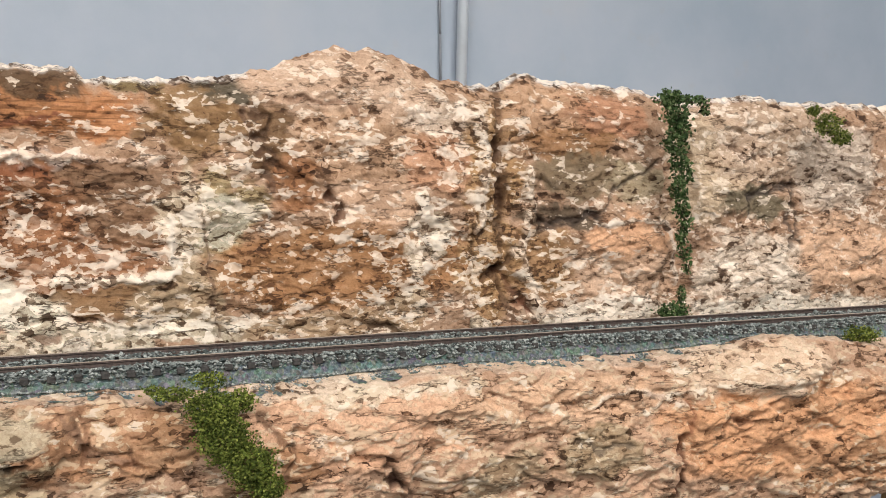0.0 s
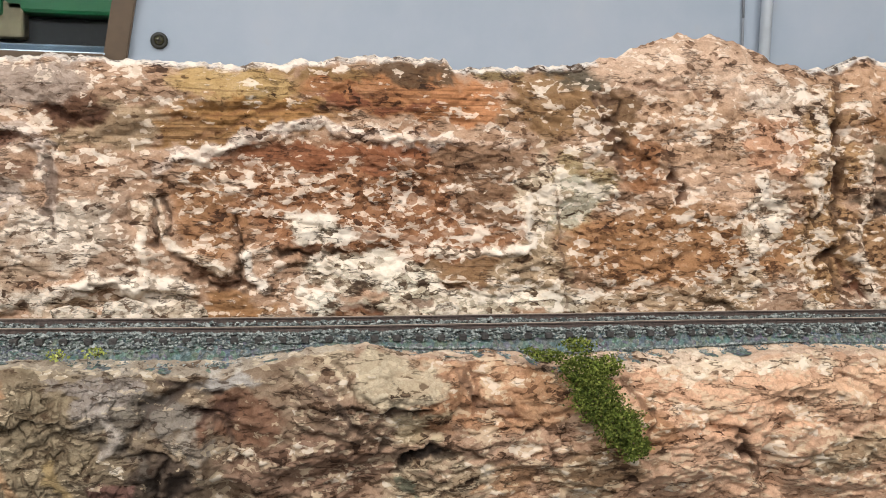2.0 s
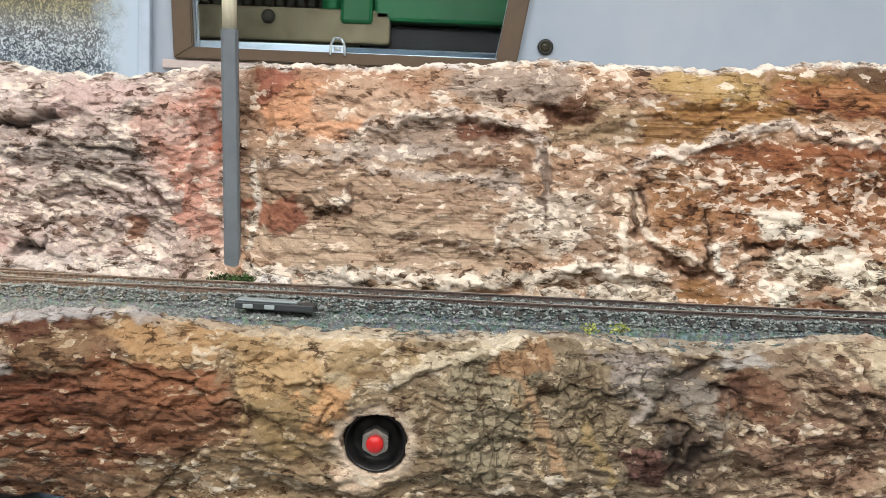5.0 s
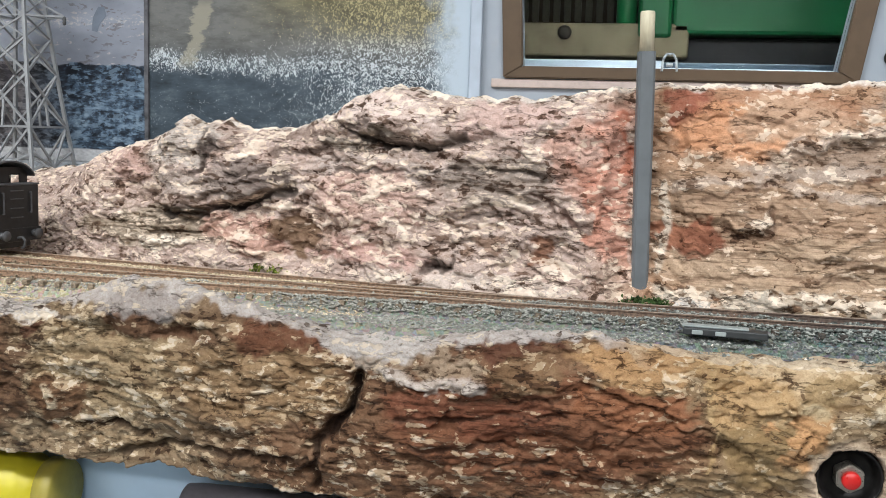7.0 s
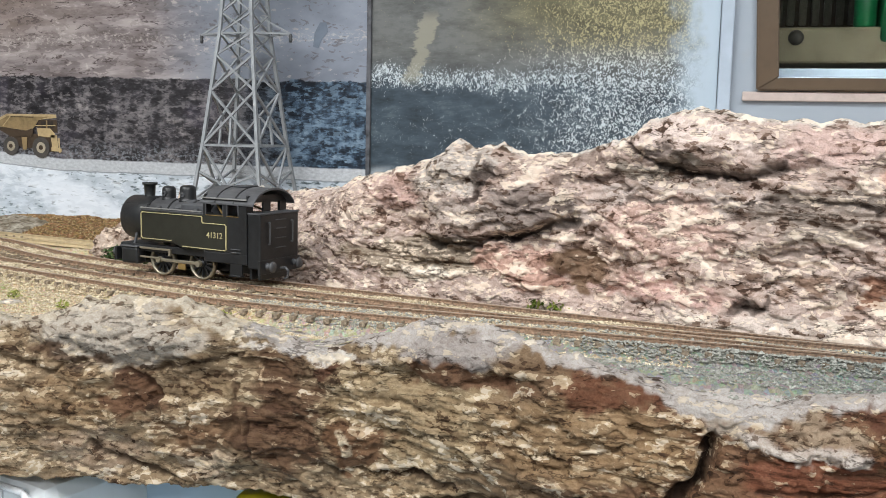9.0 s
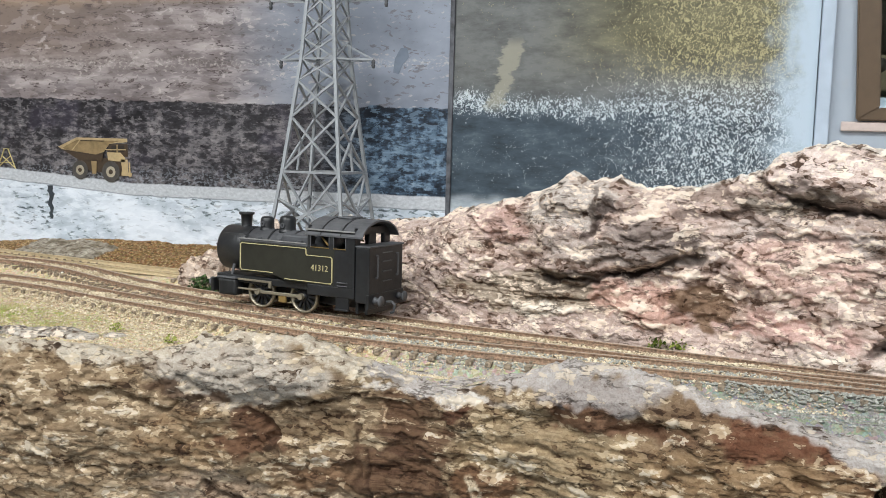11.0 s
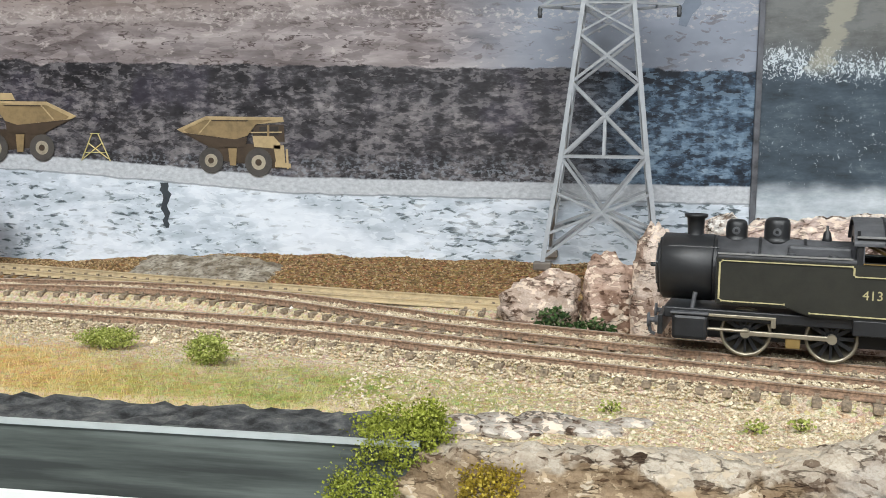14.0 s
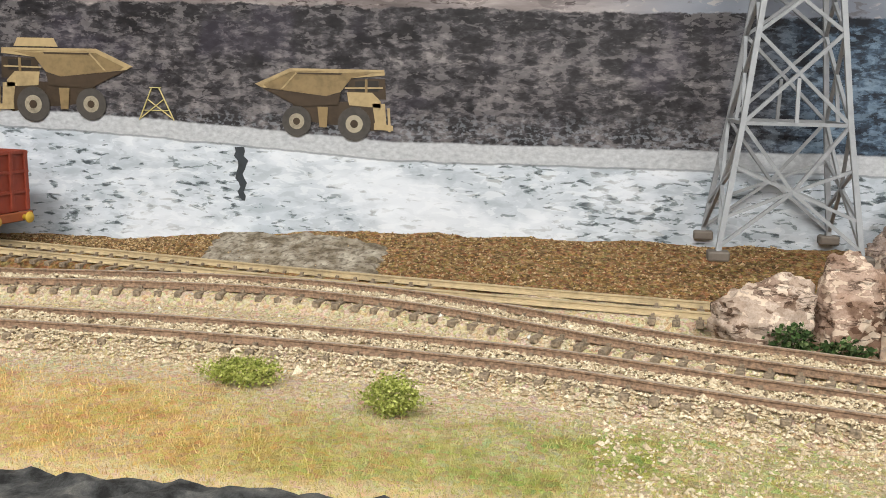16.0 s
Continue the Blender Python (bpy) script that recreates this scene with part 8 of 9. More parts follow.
        prism(bm, [(a, b + 0.0003) for a, b in arc] + [(a, b - 0.0002) for a, b in arc[::-1]], x, x + 0.0006, "x")
        part("roof_rib", bm, BLACK, roof)
    bm = bmesh.new()
    box(bm, -0.0100, -0.0020, -0.0045, 0.0045, 0.0452, 0.0460, 0.0003)
    part("ventilator", bm, GREY_TOP, roof)
    # bunker and its relief
    bm = bmesh.new()
    box(bm, -0.0262, -0.0186, -0.0142, 0.0142, 0.0085, 0.0338, 0.0006)
    bunker = part("bunker", bm, BLACK, loco)
    bm = bmesh.new()
    box(bm, -0.0266, -0.0187, -0.0146, 0.0146, 0.0336, 0.0344, 0.0003)
    part("bunker_rim", bm, GREY_TOP, bunker)
    bm = bmesh.new()
    for z in (0.0180, 0.0225, 0.0270, 0.0310):
        rod(bm, (-0.0266, -0.0040, z), (-0.0266, 0.0040, z), 0.0003, seg=6)
    for y in (-0.0085, 0.0085):
        rod(bm, (-0.0272, y, 0.0200), (-0.0272, y, 0.0300), 0.0004, seg=6)
        rod(bm, (-0.0262, y, 0.0200), (-0.0272, y, 0.0200), 0.0004, seg=6)
        rod(bm, (-0.0262, y, 0.0300), (-0.0272, y, 0.0300), 0.0004, seg=6)
    part("grab_irons", bm, GREY_TOP, bunker)
    # buffers and couplings at both ends
    for x, d in ((0.0640, 1), (-0.0250, -1)):
        bm = bmesh.new()
        box(bm, min(x, x + d * 0.0016), max(x, x + d * 0.0016), -0.0150, 0.0150, 0.0062, 0.0128, 0.0003)
        beam = part("buffer_beam", bm, BLACK, loco)
        for y in (-0.0100, 0.0100):
            bm = bmesh.new()
            lathe(bm, [(0.0, 0.0016 * d), (0.0017, 0.0016 * d), (0.0015, 0.0030 * d), (0.0009, 0.0031 * d), (0.0009, 0.0046 * d), (0.0026, 0.0048 * d), (0.0024, 0.0054 * d), (0.0, 0.0056 * d)], (x, y, 0.0098), "X", 18)
            part("buffer", bm, GREY_TOP, beam, "", True)
        bm = bmesh.new()
        pts = [(x + d * 0.0016, 0.0080), (x + d * 0.0045, 0.0086), (x + d * 0.0062, 0.0070), (x + d * 0.0056, 0.0040), (x + d * 0.0040, 0.0032)]
        for (a, b), (c, e) in zip(pts, pts[1:]):
            rod(bm, (a, 0, b), (c, 0, e), 0.0006, seg=8)
        part("coupling_hook", bm, GREY_TOP, beam)
    bm = bmesh.new()
    for x in (-0.0185, -0.0235):
        box(bm, x, x + 0.0016, -0.0110, 0.0110, 0.0030, 0.0085, 0.0004)
    part("trailing_gear", bm, BLACK, loco)
    # the number on the tank side
    txt = bpy.data.curves.new("number", "FONT")
    txt.body, txt.size, txt.extrude, txt.align_x = "41312", 0.0039, 0.0001, "CENTER"
    ob = new("number", txt)
    ob.matrix_world = pose(0, 0, 0)
    dep = bpy.context.evaluated_depsgraph_get()
    me = bpy.data.meshes.new_from_object(ob.evaluated_get(dep))
    bpy.data.objects.remove(ob)
    me.materials.append(LINING)
    for s, turn in ((1, 180), (-1, 0)):
        nb = new("number", me)
        nb.parent = loco
        nb.matrix_local = pose(0.0005, s * 0.0149, 0.0214, 90, 0, turn)
        nb["label"] = "cream running number 41312"
    return loco


HEADING = math.degrees(math.atan2(0.2, -1.0))
locomotive(pose(-0.5768, 0.3890, RAIL, 0, 0, HEADING))

# ---- lattice pylon ----


def pylon(m):
    grey = simple("pylon_grey", (150, 154, 158), 0.5, 0.1, 0.12, 300)
    dark = simple("pylon_weathered", (106, 98, 90), 0.6, 0.1, 0.2, 300)
    tower = empty("power_pylon", m, "grey plastic lattice electricity pylon on four feet", "pylon")
    top = 0.285
    half = lambda z: curve_at([(0, 0.0268), (0.050, 0.0200), (0.122, 0.0118), (0.165, 0.0090), (0.25, 0.0040), (top, 0.0015)], z)
    signs = [(-1, -1), (1, -1), (1, 1), (-1, 1)]
    levels = [0.0, 0.050, 0.085, 0.108, 0.122, 0.135, 0.150, 0.165, 0.178, 0.192, 0.208, 0.226, 0.25, top]
    for a, b in signs:
        bm = bmesh.new()
        rings = []
        for z0 in levels:
            w = 0.00105 if z0 < 0.2 else 0.0007
            cx, cy = a * half(z0), b * half(z0)
            rings.append([bm.verts.new((cx + u * w, cy + v * w, z0)) for u, v in signs])
        for r0, r1 in zip(rings, rings[1:]):
            for i in range(4):
                bm.faces.new((r0[i], r0[(i + 1) % 4], r1[(i + 1) % 4], r1[i]))
        bm.faces.new(rings[0][::-1])
        bm.faces.new(rings[-1])
        part("leg", bm, grey, tower)
        bm = bmesh.new()
        box(bm, a * half(0) - 0.0042, a * half(0) + 0.0042, b * half(0) - 0.0034, b * half(0) + 0.0034, -0.0035, 0.0005, 0.0008)
        part("foot", bm, dark, tower, "brown foot block")
    for f in range(4):
        (a, b), (c, d) = signs[f], signs[(f + 1) % 4]
        bm = bmesh.new()
        for i, (z0, z1) in enumerate(zip(levels, levels[1:])):
            h0, h1 = half(z0), half(z1)
            w = 0.0014 if z0 < 0.1 else 0.0010
            if i == 0:
                mid, hm = 0.024, half(0.024)
                cx, cy = (a + c) / 2 * hm, (b + d) / 2 * hm
                for e, g in ((a, b), (c, d)):
                    bar(bm, (e * h0, g * h0, 0.002), (cx, cy, mid), w)
                    bar(bm, (e * h1, g * h1, z1), (cx, cy, mid), w)
                    q = half(0.012)
                    bar(bm, (e * q, g * q, 0.0135), (cx, cy, mid), w * 0.9)
                    q = half(0.034)
                    bar(bm, (e * q, g * q, 0.033), (cx, cy, mid), w * 0.9)
            else:
                bar(bm, (a * h0, b * h0, z0), (c * h1, d * h1, z1), w)
                bar(bm, (c * h0, d * h0, z0), (a * h1, b * h1, z1), w)
            if z1 in (0.050, 0.122, 0.165, 0.208):
                bar(bm, (a * h1, b * h1, z1), (c * h1, d * h1, z1), w)
            if i == 1:
                hm = half(0.0675)
                bar(bm, ((a + c) / 2 * h0, (b + d) / 2 * h0, z0), ((a + c) / 2 * hm, (b + d) / 2 * hm, 0.0675), w)
        part("lattice", bm, grey, tower)
    for z, reach in ((0.122, 0.0330), (0.160, 0.0410), (0.200, 0.0330)):
        for s in (-1, 1):
            bm = bmesh.new()
            h = half(z)
            for b in (-1, 1):
                bar(bm, (s * h, b * h, z), (s * reach, 0, z), 0.0011)
            bar(bm, (s * half(z + 0.011), 0, z + 0.011), (s * reach, 0, z), 0.0010)
            bar(bm, (s * h * 1.9, -h * 0.5, z), (s * h * 1.9, h * 0.5, z), 0.0008)
            arm = part("cross_arm", bm, grey, tower)
            bm = bmesh.new()
            lathe(bm, [(0.0, -0.0055), (0.0009, -0.0053), (0.0013, -0.0035), (0.0009, -0.0028), (0.0013, -0.0015), (0.0008, 0.0), (0.0, 0.0004)], (s * reach, 0, z), "Z", 12)
            part("insulator", bm, simple("insulator_dark", (70, 72, 74), 0.4), arm, "dark hanging insulator", True)


pylon(pose(-0.6590, 0.5500, 1.0145, 0, 0, -2))

# ---- grey post with a wooden dowel ----


def post():
    ob = empty("signal_post", pose(-0.2540, 0.3720, 0.9985, 1.2, -1.4, 8), "grey square plastic post with a bare wooden dowel on top", "post")
    bm = bmesh.new()
    s = 0.0034
    prism(bm, [(-s, -s + 0.001), (-s + 0.001, -s), (s - 0.001, -s), (s, -s + 0.001), (s, s - 0.001), (s - 0.001, s), (-s + 0.001, s), (-s, s - 0.001)], 0.0, 0.1045, "z")
    part("shaft", bm, simple("post_grey", (108, 114, 118), 0.4, 0.0, 0.12, 120), ob)
    bm = bmesh.new()
    lathe(bm, [(0.0, 0.104), (0.0030, 0.104), (0.0030, 0.1200), (0.0026, 0.1206), (0.0, 0.1206)], (0, 0, 0), "Z", 20)
    k = Nodes("bare_dowel", 0.7)
    part("dowel", bm, k.done(k.ramp(k.noise(600, 4, 0.6, k.stretch(1, 1, 0.08)), (0.3, lin(190, 180, 150)), (0.7, lin(222, 216, 192))), k.noise(900), 0.2), ob, "bare wooden dowel", True)


post()

# ---- fixings ----


def fixings():
    screw = empty("wall_screw", pose(-0.1070, WALL_Y, 1.1205), "tarnished brass screw in a cup washer on the backboard", "screw")
    metal = simple("tarnished_brass", (34, 34, 26), 0.45, 0.1, 0.4, 500)
    bm = bmesh.new()
    lathe(bm, [(0.0048, 0.0), (0.0050, -0.0012), (0.0040, -0.0024), (0.0030, -0.0018), (0.0, -0.0016)], (0, 0, 0), "Y", 24)
    part("cup_washer", bm, metal, screw, "", True)
    bm = bmesh.new()
    lathe(bm, [(0.0029, -0.0014), (0.0024, -0.0028), (0.0, -0.0031)], (0, 0, 0), "Y", 20)
    part("screw_head", bm, simple("screw_pale", (66, 64, 44), 0.4, 0.4), screw, "", True)
    bm = bmesh.new()
    for a in (0, 90):
        box(bm, -0.0019, 0.0019, -0.0034, -0.0029, -0.00035, 0.00035, m=pose(0, 0, 0, 0, a + 20, 0))
    part("cross_slot", bm, simple("slot_dark", (36, 32, 24), 0.8), screw)
    pipe = empty("wall_conduit", pose(0.276, WALL_Y - 0.006, 1.06), "pale grey vertical conduit on the backboard", "conduit")
    bm = bmesh.new()
    rod(bm, (0, 0, 0), (0, 0, 0.6), 0.0036, seg=20)
    part("tube", bm, simple("conduit_grey", (206, 216, 226), 0.35, 0, 0.08, 80), pipe, "", True)
    cable = empty("hanging_cable", pose(0.2620, WALL_Y - 0.002, 1.06), "thin grey cable down the backboard", "cable")
    bm = bmesh.new()
    pts = [(0.0016 + 0.0006 * math.sin(i * 0.8), 0, i * 0.03) for i in range(20)]
    pts = [(x - 0.0025 * z / 0.1, y, z) for x, y, z in pts]
    for a, b in zip(pts, pts[1:]):
        rod(bm, a, b, 0.0009, seg=8)
    part("wire", bm, simple("cable_grey", (120, 124, 130), 0.5), cable, "", True)
    # the bolt through the front cliff
    bolt = empty("cliff_bolt", pose(-0.1858, 0.2878, 0.9588), "hex bolt with a red-painted end in a black cup", "bolt")
    bm = bmesh.new()
    lathe(bm, [(0.0106, 0.012), (0.0108, 0.0005), (0.0104, -0.0006), (0.0097, -0.0002), (0.0088, 0.003), (0.0070, 0.0045), (0.0, 0.0048)], (0, 0, 0), "Y", 40)
    part("cup", bm, simple("black_cup", (22, 21, 21), 0.35, 0, 0.4, 300), bolt, "glossy black cup", True)
    bm = bmesh.new()
    prism(bm, [(0.0050 * math.cos(math.radians(60 * i + 30)), 0.0050 * math.sin(math.radians(60 * i + 30))) for i in range(6)], -0.0012, 0.0046)
    bmesh.ops.bevel(bm, geom=list(bm.edges), offset=0.0004, segments=2, affect="EDGES")
    part("nut", bm, simple("zinc_nut", (170, 164, 154), 0.3, 0.8, 0.1, 300), bolt, "zinc hex nut")
    bm = bmesh.new()
    lathe(bm, [(0.0030, -0.001), (0.0030, -0.0030), (0.0026, -0.0036), (0.0, -0.0037)], (0, 0, 0), "Y", 24)
    part("red_end", bm, simple("red_paint", (190, 36, 34), 0.3, 0, 0.15, 300), bolt, "red-painted bolt end", True)


fixings()
# ---- loose ballast ----


def stones(name, material, label, regions, size, seed):
    """Many small faceted stones, each its own island, strewn over strips of the ground (x0, x1, y low and high as functions, count)."""
    rng = np.random.default_rng(seed)
    base = np.array([(1, 0, 0), (-1, 0, 0), (0, 1, 0), (0, -1, 0), (0, 0, 1), (0, 0, -1)], float)
    tri = np.array([(0, 2, 4), (2, 1, 4), (1, 3, 4), (3, 0, 4), (2, 0, 5), (1, 2, 5), (3, 1, 5), (0, 3, 5)])
    pts = []
    for x0, x1, lo, hi, n, *up in regions:
        for x, v in zip(rng.uniform(x0, x1, n), rng.uniform(0, 1, n)):
            y = lo(x) + (hi(x) - lo(x)) * v
            pts.append((x, y, land(x, y) + (up[0] if up else 0.0)))
    pts = np.array(pts)
    n = len(pts)
    s = size * rng.lognormal(0, 0.35, (n, 1, 1)) * rng.uniform(0.65, 1.3, (n, 6, 1))
    a = rng.uniform(0, 2 * np.pi, n)
    b = rng.uniform(-0.7, 0.7, n)
    v = base[None] * s * np.array([1.0, 0.85, 0.7])
    x = v[..., 0] * np.cos(a)[:, None] - v[..., 1] * np.sin(a)[:, None]
    y = v[..., 0] * np.sin(a)[:, None] + v[..., 1] * np.cos(a)[:, None]
    z = v[..., 2] + b[:, None] * x * 0.5
    verts = np.stack([x + pts[:, 0:1], y + pts[:, 1:2], z + pts[:, 2:3] + size * 0.25], -1).reshape(-1, 3)
    faces = (tri[None] + 6 * np.arange(n)[:, None, None]).reshape(-1, 3)
    me = bpy.data.meshes.new(name)
    me.from_pydata(verts.tolist(), [], faces.tolist())
    me.materials.append(material)
    return tagged(new(name, me), label, "ballast", "", "stuff")


front = lambda x: curve_at(EDGE_Y, x) + 0.012
main_c = lambda x: curve_at(BED_MAIN, x)
loop_c = lambda x: curve_at(BED_LOOP, x)
rocky = lambda x: float(np.interp(x, [a for a, _ in BASE[::-1]], [b for _, b in BASE[::-1]]))
stones("grey_ballast", STONE_GREY, "loose blue-grey ballast chips beside the track", [(-0.52, 0.5, front, lambda x: main_c(x) - 0.004, 24000), (-0.55, 0.5, lambda x: main_c(x) - 0.0068, lambda x: main_c(x) + 0.0068, 11000, 0.0013), (-0.42, 0.5, lambda x: main_c(x) + 0.010, lambda x: rocky(x) + 0.002, 8000), (-0.40, 0.5, lambda x: main_c(x) - 0.0165, lambda x: main_c(x) - 0.0100, 13000, 0.0012)], 0.00052, 5)
stones("cream_ballast", STONE_PALE, "loose cream ballast chips between the tracks", [(-0.74, -0.46, front, lambda x: main_c(x) - 0.020, 8000), (-1.2, -0.36, lambda x: main_c(x) - 0.022, lambda x: main_c(x) - 0.008, 9000), (-1.2, -0.62, lambda x: main_c(x) - 0.0175, lambda x: main_c(x) - 0.0105, 9000, 0.0009), (-1.2, -0.30, lambda x: main_c(x) - 0.007, lambda x: main_c(x) + 0.007, 19000, 0.0011), (-1.2, -0.36, lambda x: main_c(x) + 0.009, lambda x: loop_c(x) - 0.009, 12000), (-1.2, -0.36, lambda x: loop_c(x) - 0.007, lambda x: loop_c(x) + 0.007, 18000, 0.0010), (-1.2, -0.66, lambda x: loop_c(x) + 0.010, lambda x: loop_c(x) + 0.020, 6000)], 0.00050, 6)
SOIL_CHIP = ballast_material("brown_soil_chips", (88, 68, 44), (142, 114, 78), (196, 168, 126))
bank_lo = lambda x: curve_at([(-1.4, 0.565), (-0.95, 0.557), (-0.88, 0.534), (-0.84, 0.520), (-0.7, 0.505), (-0.6, 0.5)], x)
stones("soil_chips", SOIL_CHIP, "coarse brown soil scatter on the bank", [(-1.25, -0.652, bank_lo, lambda x: 0.577, 16000)], 0.00048, 7)
PEBBLE = simple("white_chip", (226, 222, 212), 0.8, 0, 0.1, 400)
stones("white_chips", PEBBLE, "scattered white plaster chips on the ballast", [(-0.75, 0.4, front, lambda x: main_c(x) + 0.006, 30), (-1.0, -0.45, lambda x: main_c(x) - 0.02, lambda x: loop_c(x) + 0.008, 60)], 0.0008, 8)

# ---- foliage ----


def leaf_material(name, dark, mid, lite):
    k = Nodes(name, 0.75, 0.0, 0.2)
    c = k.ramp(k.island(), (0.0, lin(*dark)), (0.5, lin(*mid)), (1.0, lin(*lite)))
    return k.done(k.mix(k.ramp(k.noise(120, 3), (0.4, 0.4), (0.6, 0.0)), c, lin(*dark)))


LEAF_DARK = leaf_material("dark_moss_leaf", (44, 54, 18), (94, 108, 40), (150, 156, 76))
LEAF_IVY = leaf_material("ivy_leaf", (34, 50, 26), (68, 94, 50), (122, 138, 92))
LEAF_LIME = leaf_material("lime_moss_leaf", (98, 106, 32), (150, 158, 58), (190, 196, 98))
LEAF_OCHRE = leaf_material("ochre_moss_leaf", (114, 96, 26), (168, 144, 46), (204, 184, 84))
LEAF_SHRUB = leaf_material("shrub_leaf", (112, 122, 52), (164, 172, 88), (202, 206, 126))
TWIG = simple("dark_twig", (58, 46, 28), 0.8)


def foliage(name, label, category, blobs, leaf, material, seed, dens=1.0, group=""):
    """Clumps of small folded leaves: blobs are (x, y, z, rx, ry, rz, leaves), over a knotted twig core."""
    rnd = random.Random(seed)
    x0, y0, z0 = blobs[0][:3]
    ob = empty(name, pose(x0, y0, z0), label, category, group)
    verts, faces = [], []
    for bx, by, bz, rx, ry, rz, n in blobs:
        for _ in range(int(n * dens)):
            while True:
                u = Vector((rnd.uniform(-1, 1), rnd.uniform(-1, 1), rnd.uniform(-1, 1)))
                if 0.15 < u.length < 1:
                    break
            u *= u.length ** -0.35
            lump = 0.78 + 0.45 * noise.noise((u.x * 2.4 + seed, u.y * 2.4, u.z * 2.4)) + 0.16 * abs(rnd.gauss(0, 1))
            c = Vector((bx - x0 + u.x * rx * lump, by - y0 + u.y * ry * lump, bz - z0 + u.z * rz * lump))
            q = Euler((rnd.uniform(0, 6.3), rnd.uniform(0, 6.3), rnd.uniform(0, 6.3))).to_matrix()
            s = leaf * rnd.uniform(0.55, 1.35)
            i = len(verts)
            for p in ((0, -0.5, 0), (0.38, 0, 0.16), (0, 0.55, 0.05), (-0.38, 0, 0.16)):
                verts.append(tuple(c + q @ (Vector(p) * s)))
            faces += [(i, i + 1, i + 2), (i, i + 2, i + 3)]
    me = bpy.data.meshes.new("leaves")
    me.from_pydata(verts, [], faces)
    me.materials.append(material)
    lv = new("leaves", me)
    lv.parent = ob
    bm = bmesh.new()
    for bx, by, bz, rx, ry, rz, n in blobs:
        for _ in range(5):
            a = Vector((bx - x0, by - y0, bz - z0 - rz * 0.7))
            b = a + Vector((rnd.uniform(-rx, rx) * 0.8, rnd.uniform(-ry, ry) * 0.8, rz * rnd.uniform(0.4, 1.4)))
            rod(bm, a, b, leaf * 0.14, leaf * 0.06, 5)
    part("twigs", bm, TWIG, ob)
    return ob


foliage("hanging_bush", "olive green moss bush hanging over the front rock edge", "bush", [(0.056, 0.287, 0.9925, 0.0085, 0.008, 0.006, 800), (0.0590, 0.283, 0.9840, 0.0085, 0.007, 0.008, 1100), (0.0665, 0.280, 0.9755, 0.0080, 0.006, 0.0075, 1000), (0.0715, 0.279, 0.9685, 0.0055, 0.005, 0.005, 500), (0.045, 0.293, 0.9965, 0.0070, 0.006, 0.0022, 170), (0.0655, 0.290, 0.9935, 0.0050, 0.005, 0.004, 220), (0.057, 0.298, 0.9990, 0.0065, 0.005, 0.0026, 150), (0.040, 0.296, 0.9975, 0.0035, 0.004, 0.0016, 50)], 0.0009, LEAF_DARK, 1, 3.4)
foliage("ivy_strand", "dark green ivy trailing down a cleft in the cliff", "ivy", [(0.2680, 0.344, 1.0985, 0.0065, 0.005, 0.0045, 240), (0.283, 0.347, 1.0985, 0.0085, 0.004, 0.0022, 120), (0.290, 0.347, 1.0945, 0.0020, 0.003, 0.0030, 40)] + [(0.2695 + 0.0009 * i + 0.0014 * math.sin(i * 2.1), 0.3415, 1.092 - 0.0068 * i, 0.0072 - 0.00060 * i + 0.0010 * math.sin(i * 3.7), 0.0045, 0.0052, 210 - 18 * i) for i in range(11)], 0.0017, LEAF_IVY, 2, 1.6)
foliage("crevice_bush", "green moss tuft growing from the cliff top", "bush", [(0.364, 0.345, 1.090, 0.008, 0.006, 0.006, 320), (0.371, 0.343, 1.084, 0.006, 0.005, 0.004, 220), (0.357, 0.348, 1.0965, 0.004, 0.004, 0.003, 90)], 0.0010, LEAF_DARK, 3, 4.0)
foliage("base_tuft", "dark green tuft at the foot of the cliff", "bush", [(0.274, 0.343, 1.003, 0.009, 0.005, 0.004, 340), (0.280, 0.345, 1.010, 0.002, 0.003, 0.005, 70)], 0.0014, LEAF_IVY, 4, 2.0)
foliage("edge_tuft", "green moss tuft on the front rock edge", "bush", [(0.342, 0.298, 0.9965, 0.010, 0.006, 0.0035, 320)], 0.0010, LEAF_DARK, 5, 3.6)
foliage("post_tuft", "dark moss round the foot of the grey post", "moss", [(-0.251, 0.361, 1.0005, 0.013, 0.006, 0.0030, 420)], 0.0018, LEAF_IVY, 6)
foliage("rock_tuft", "small green tuft under the pink rocks", "moss", [(-0.425, 0.388, 1.0015, 0.010, 0.005, 0.0035, 260)], 0.0018, LEAF_DARK, 7)
foliage("boulder_tuft", "green grass tuft before the pink boulder", "grass", [(-0.678, 0.434, 1.004, 0.007, 0.005, 0.005, 300), (-0.664, 0.4315, 1.002, 0.008, 0.004, 0.003, 220)], 0.0019, LEAF_IVY, 8)
foliage("lime_bush", "lime green moss bush at the rock's end", "bush", [(-0.7125, 0.298, 0.9975, 0.0125, 0.010, 0.0085, 1900), (-0.7045, 0.299, 1.0020, 0.0055, 0.005, 0.0060, 480), (-0.719, 0.293, 0.987, 0.0105, 0.007, 0.0065, 1000)], 0.0008, LEAF_LIME, 9, 3.6)
foliage("ochre_bush", "ochre and green moss bush on the front rock", "bush", [(-0.688, 0.285, 0.9905, 0.0085, 0.006, 0.0075, 1300), (-0.694, 0.288, 0.9855, 0.006, 0.005, 0.005, 500)], 0.0008, LEAF_OCHRE, 10, 3.6)
foliage("turf_shrub", "small lime green shrub on the turf", "shrub", [(-0.833, 0.386, 1.0000, 0.0115, 0.007, 0.0036, 1100)], 0.0008, LEAF_SHRUB, 11, 2.4, group="shrubs on the turf")
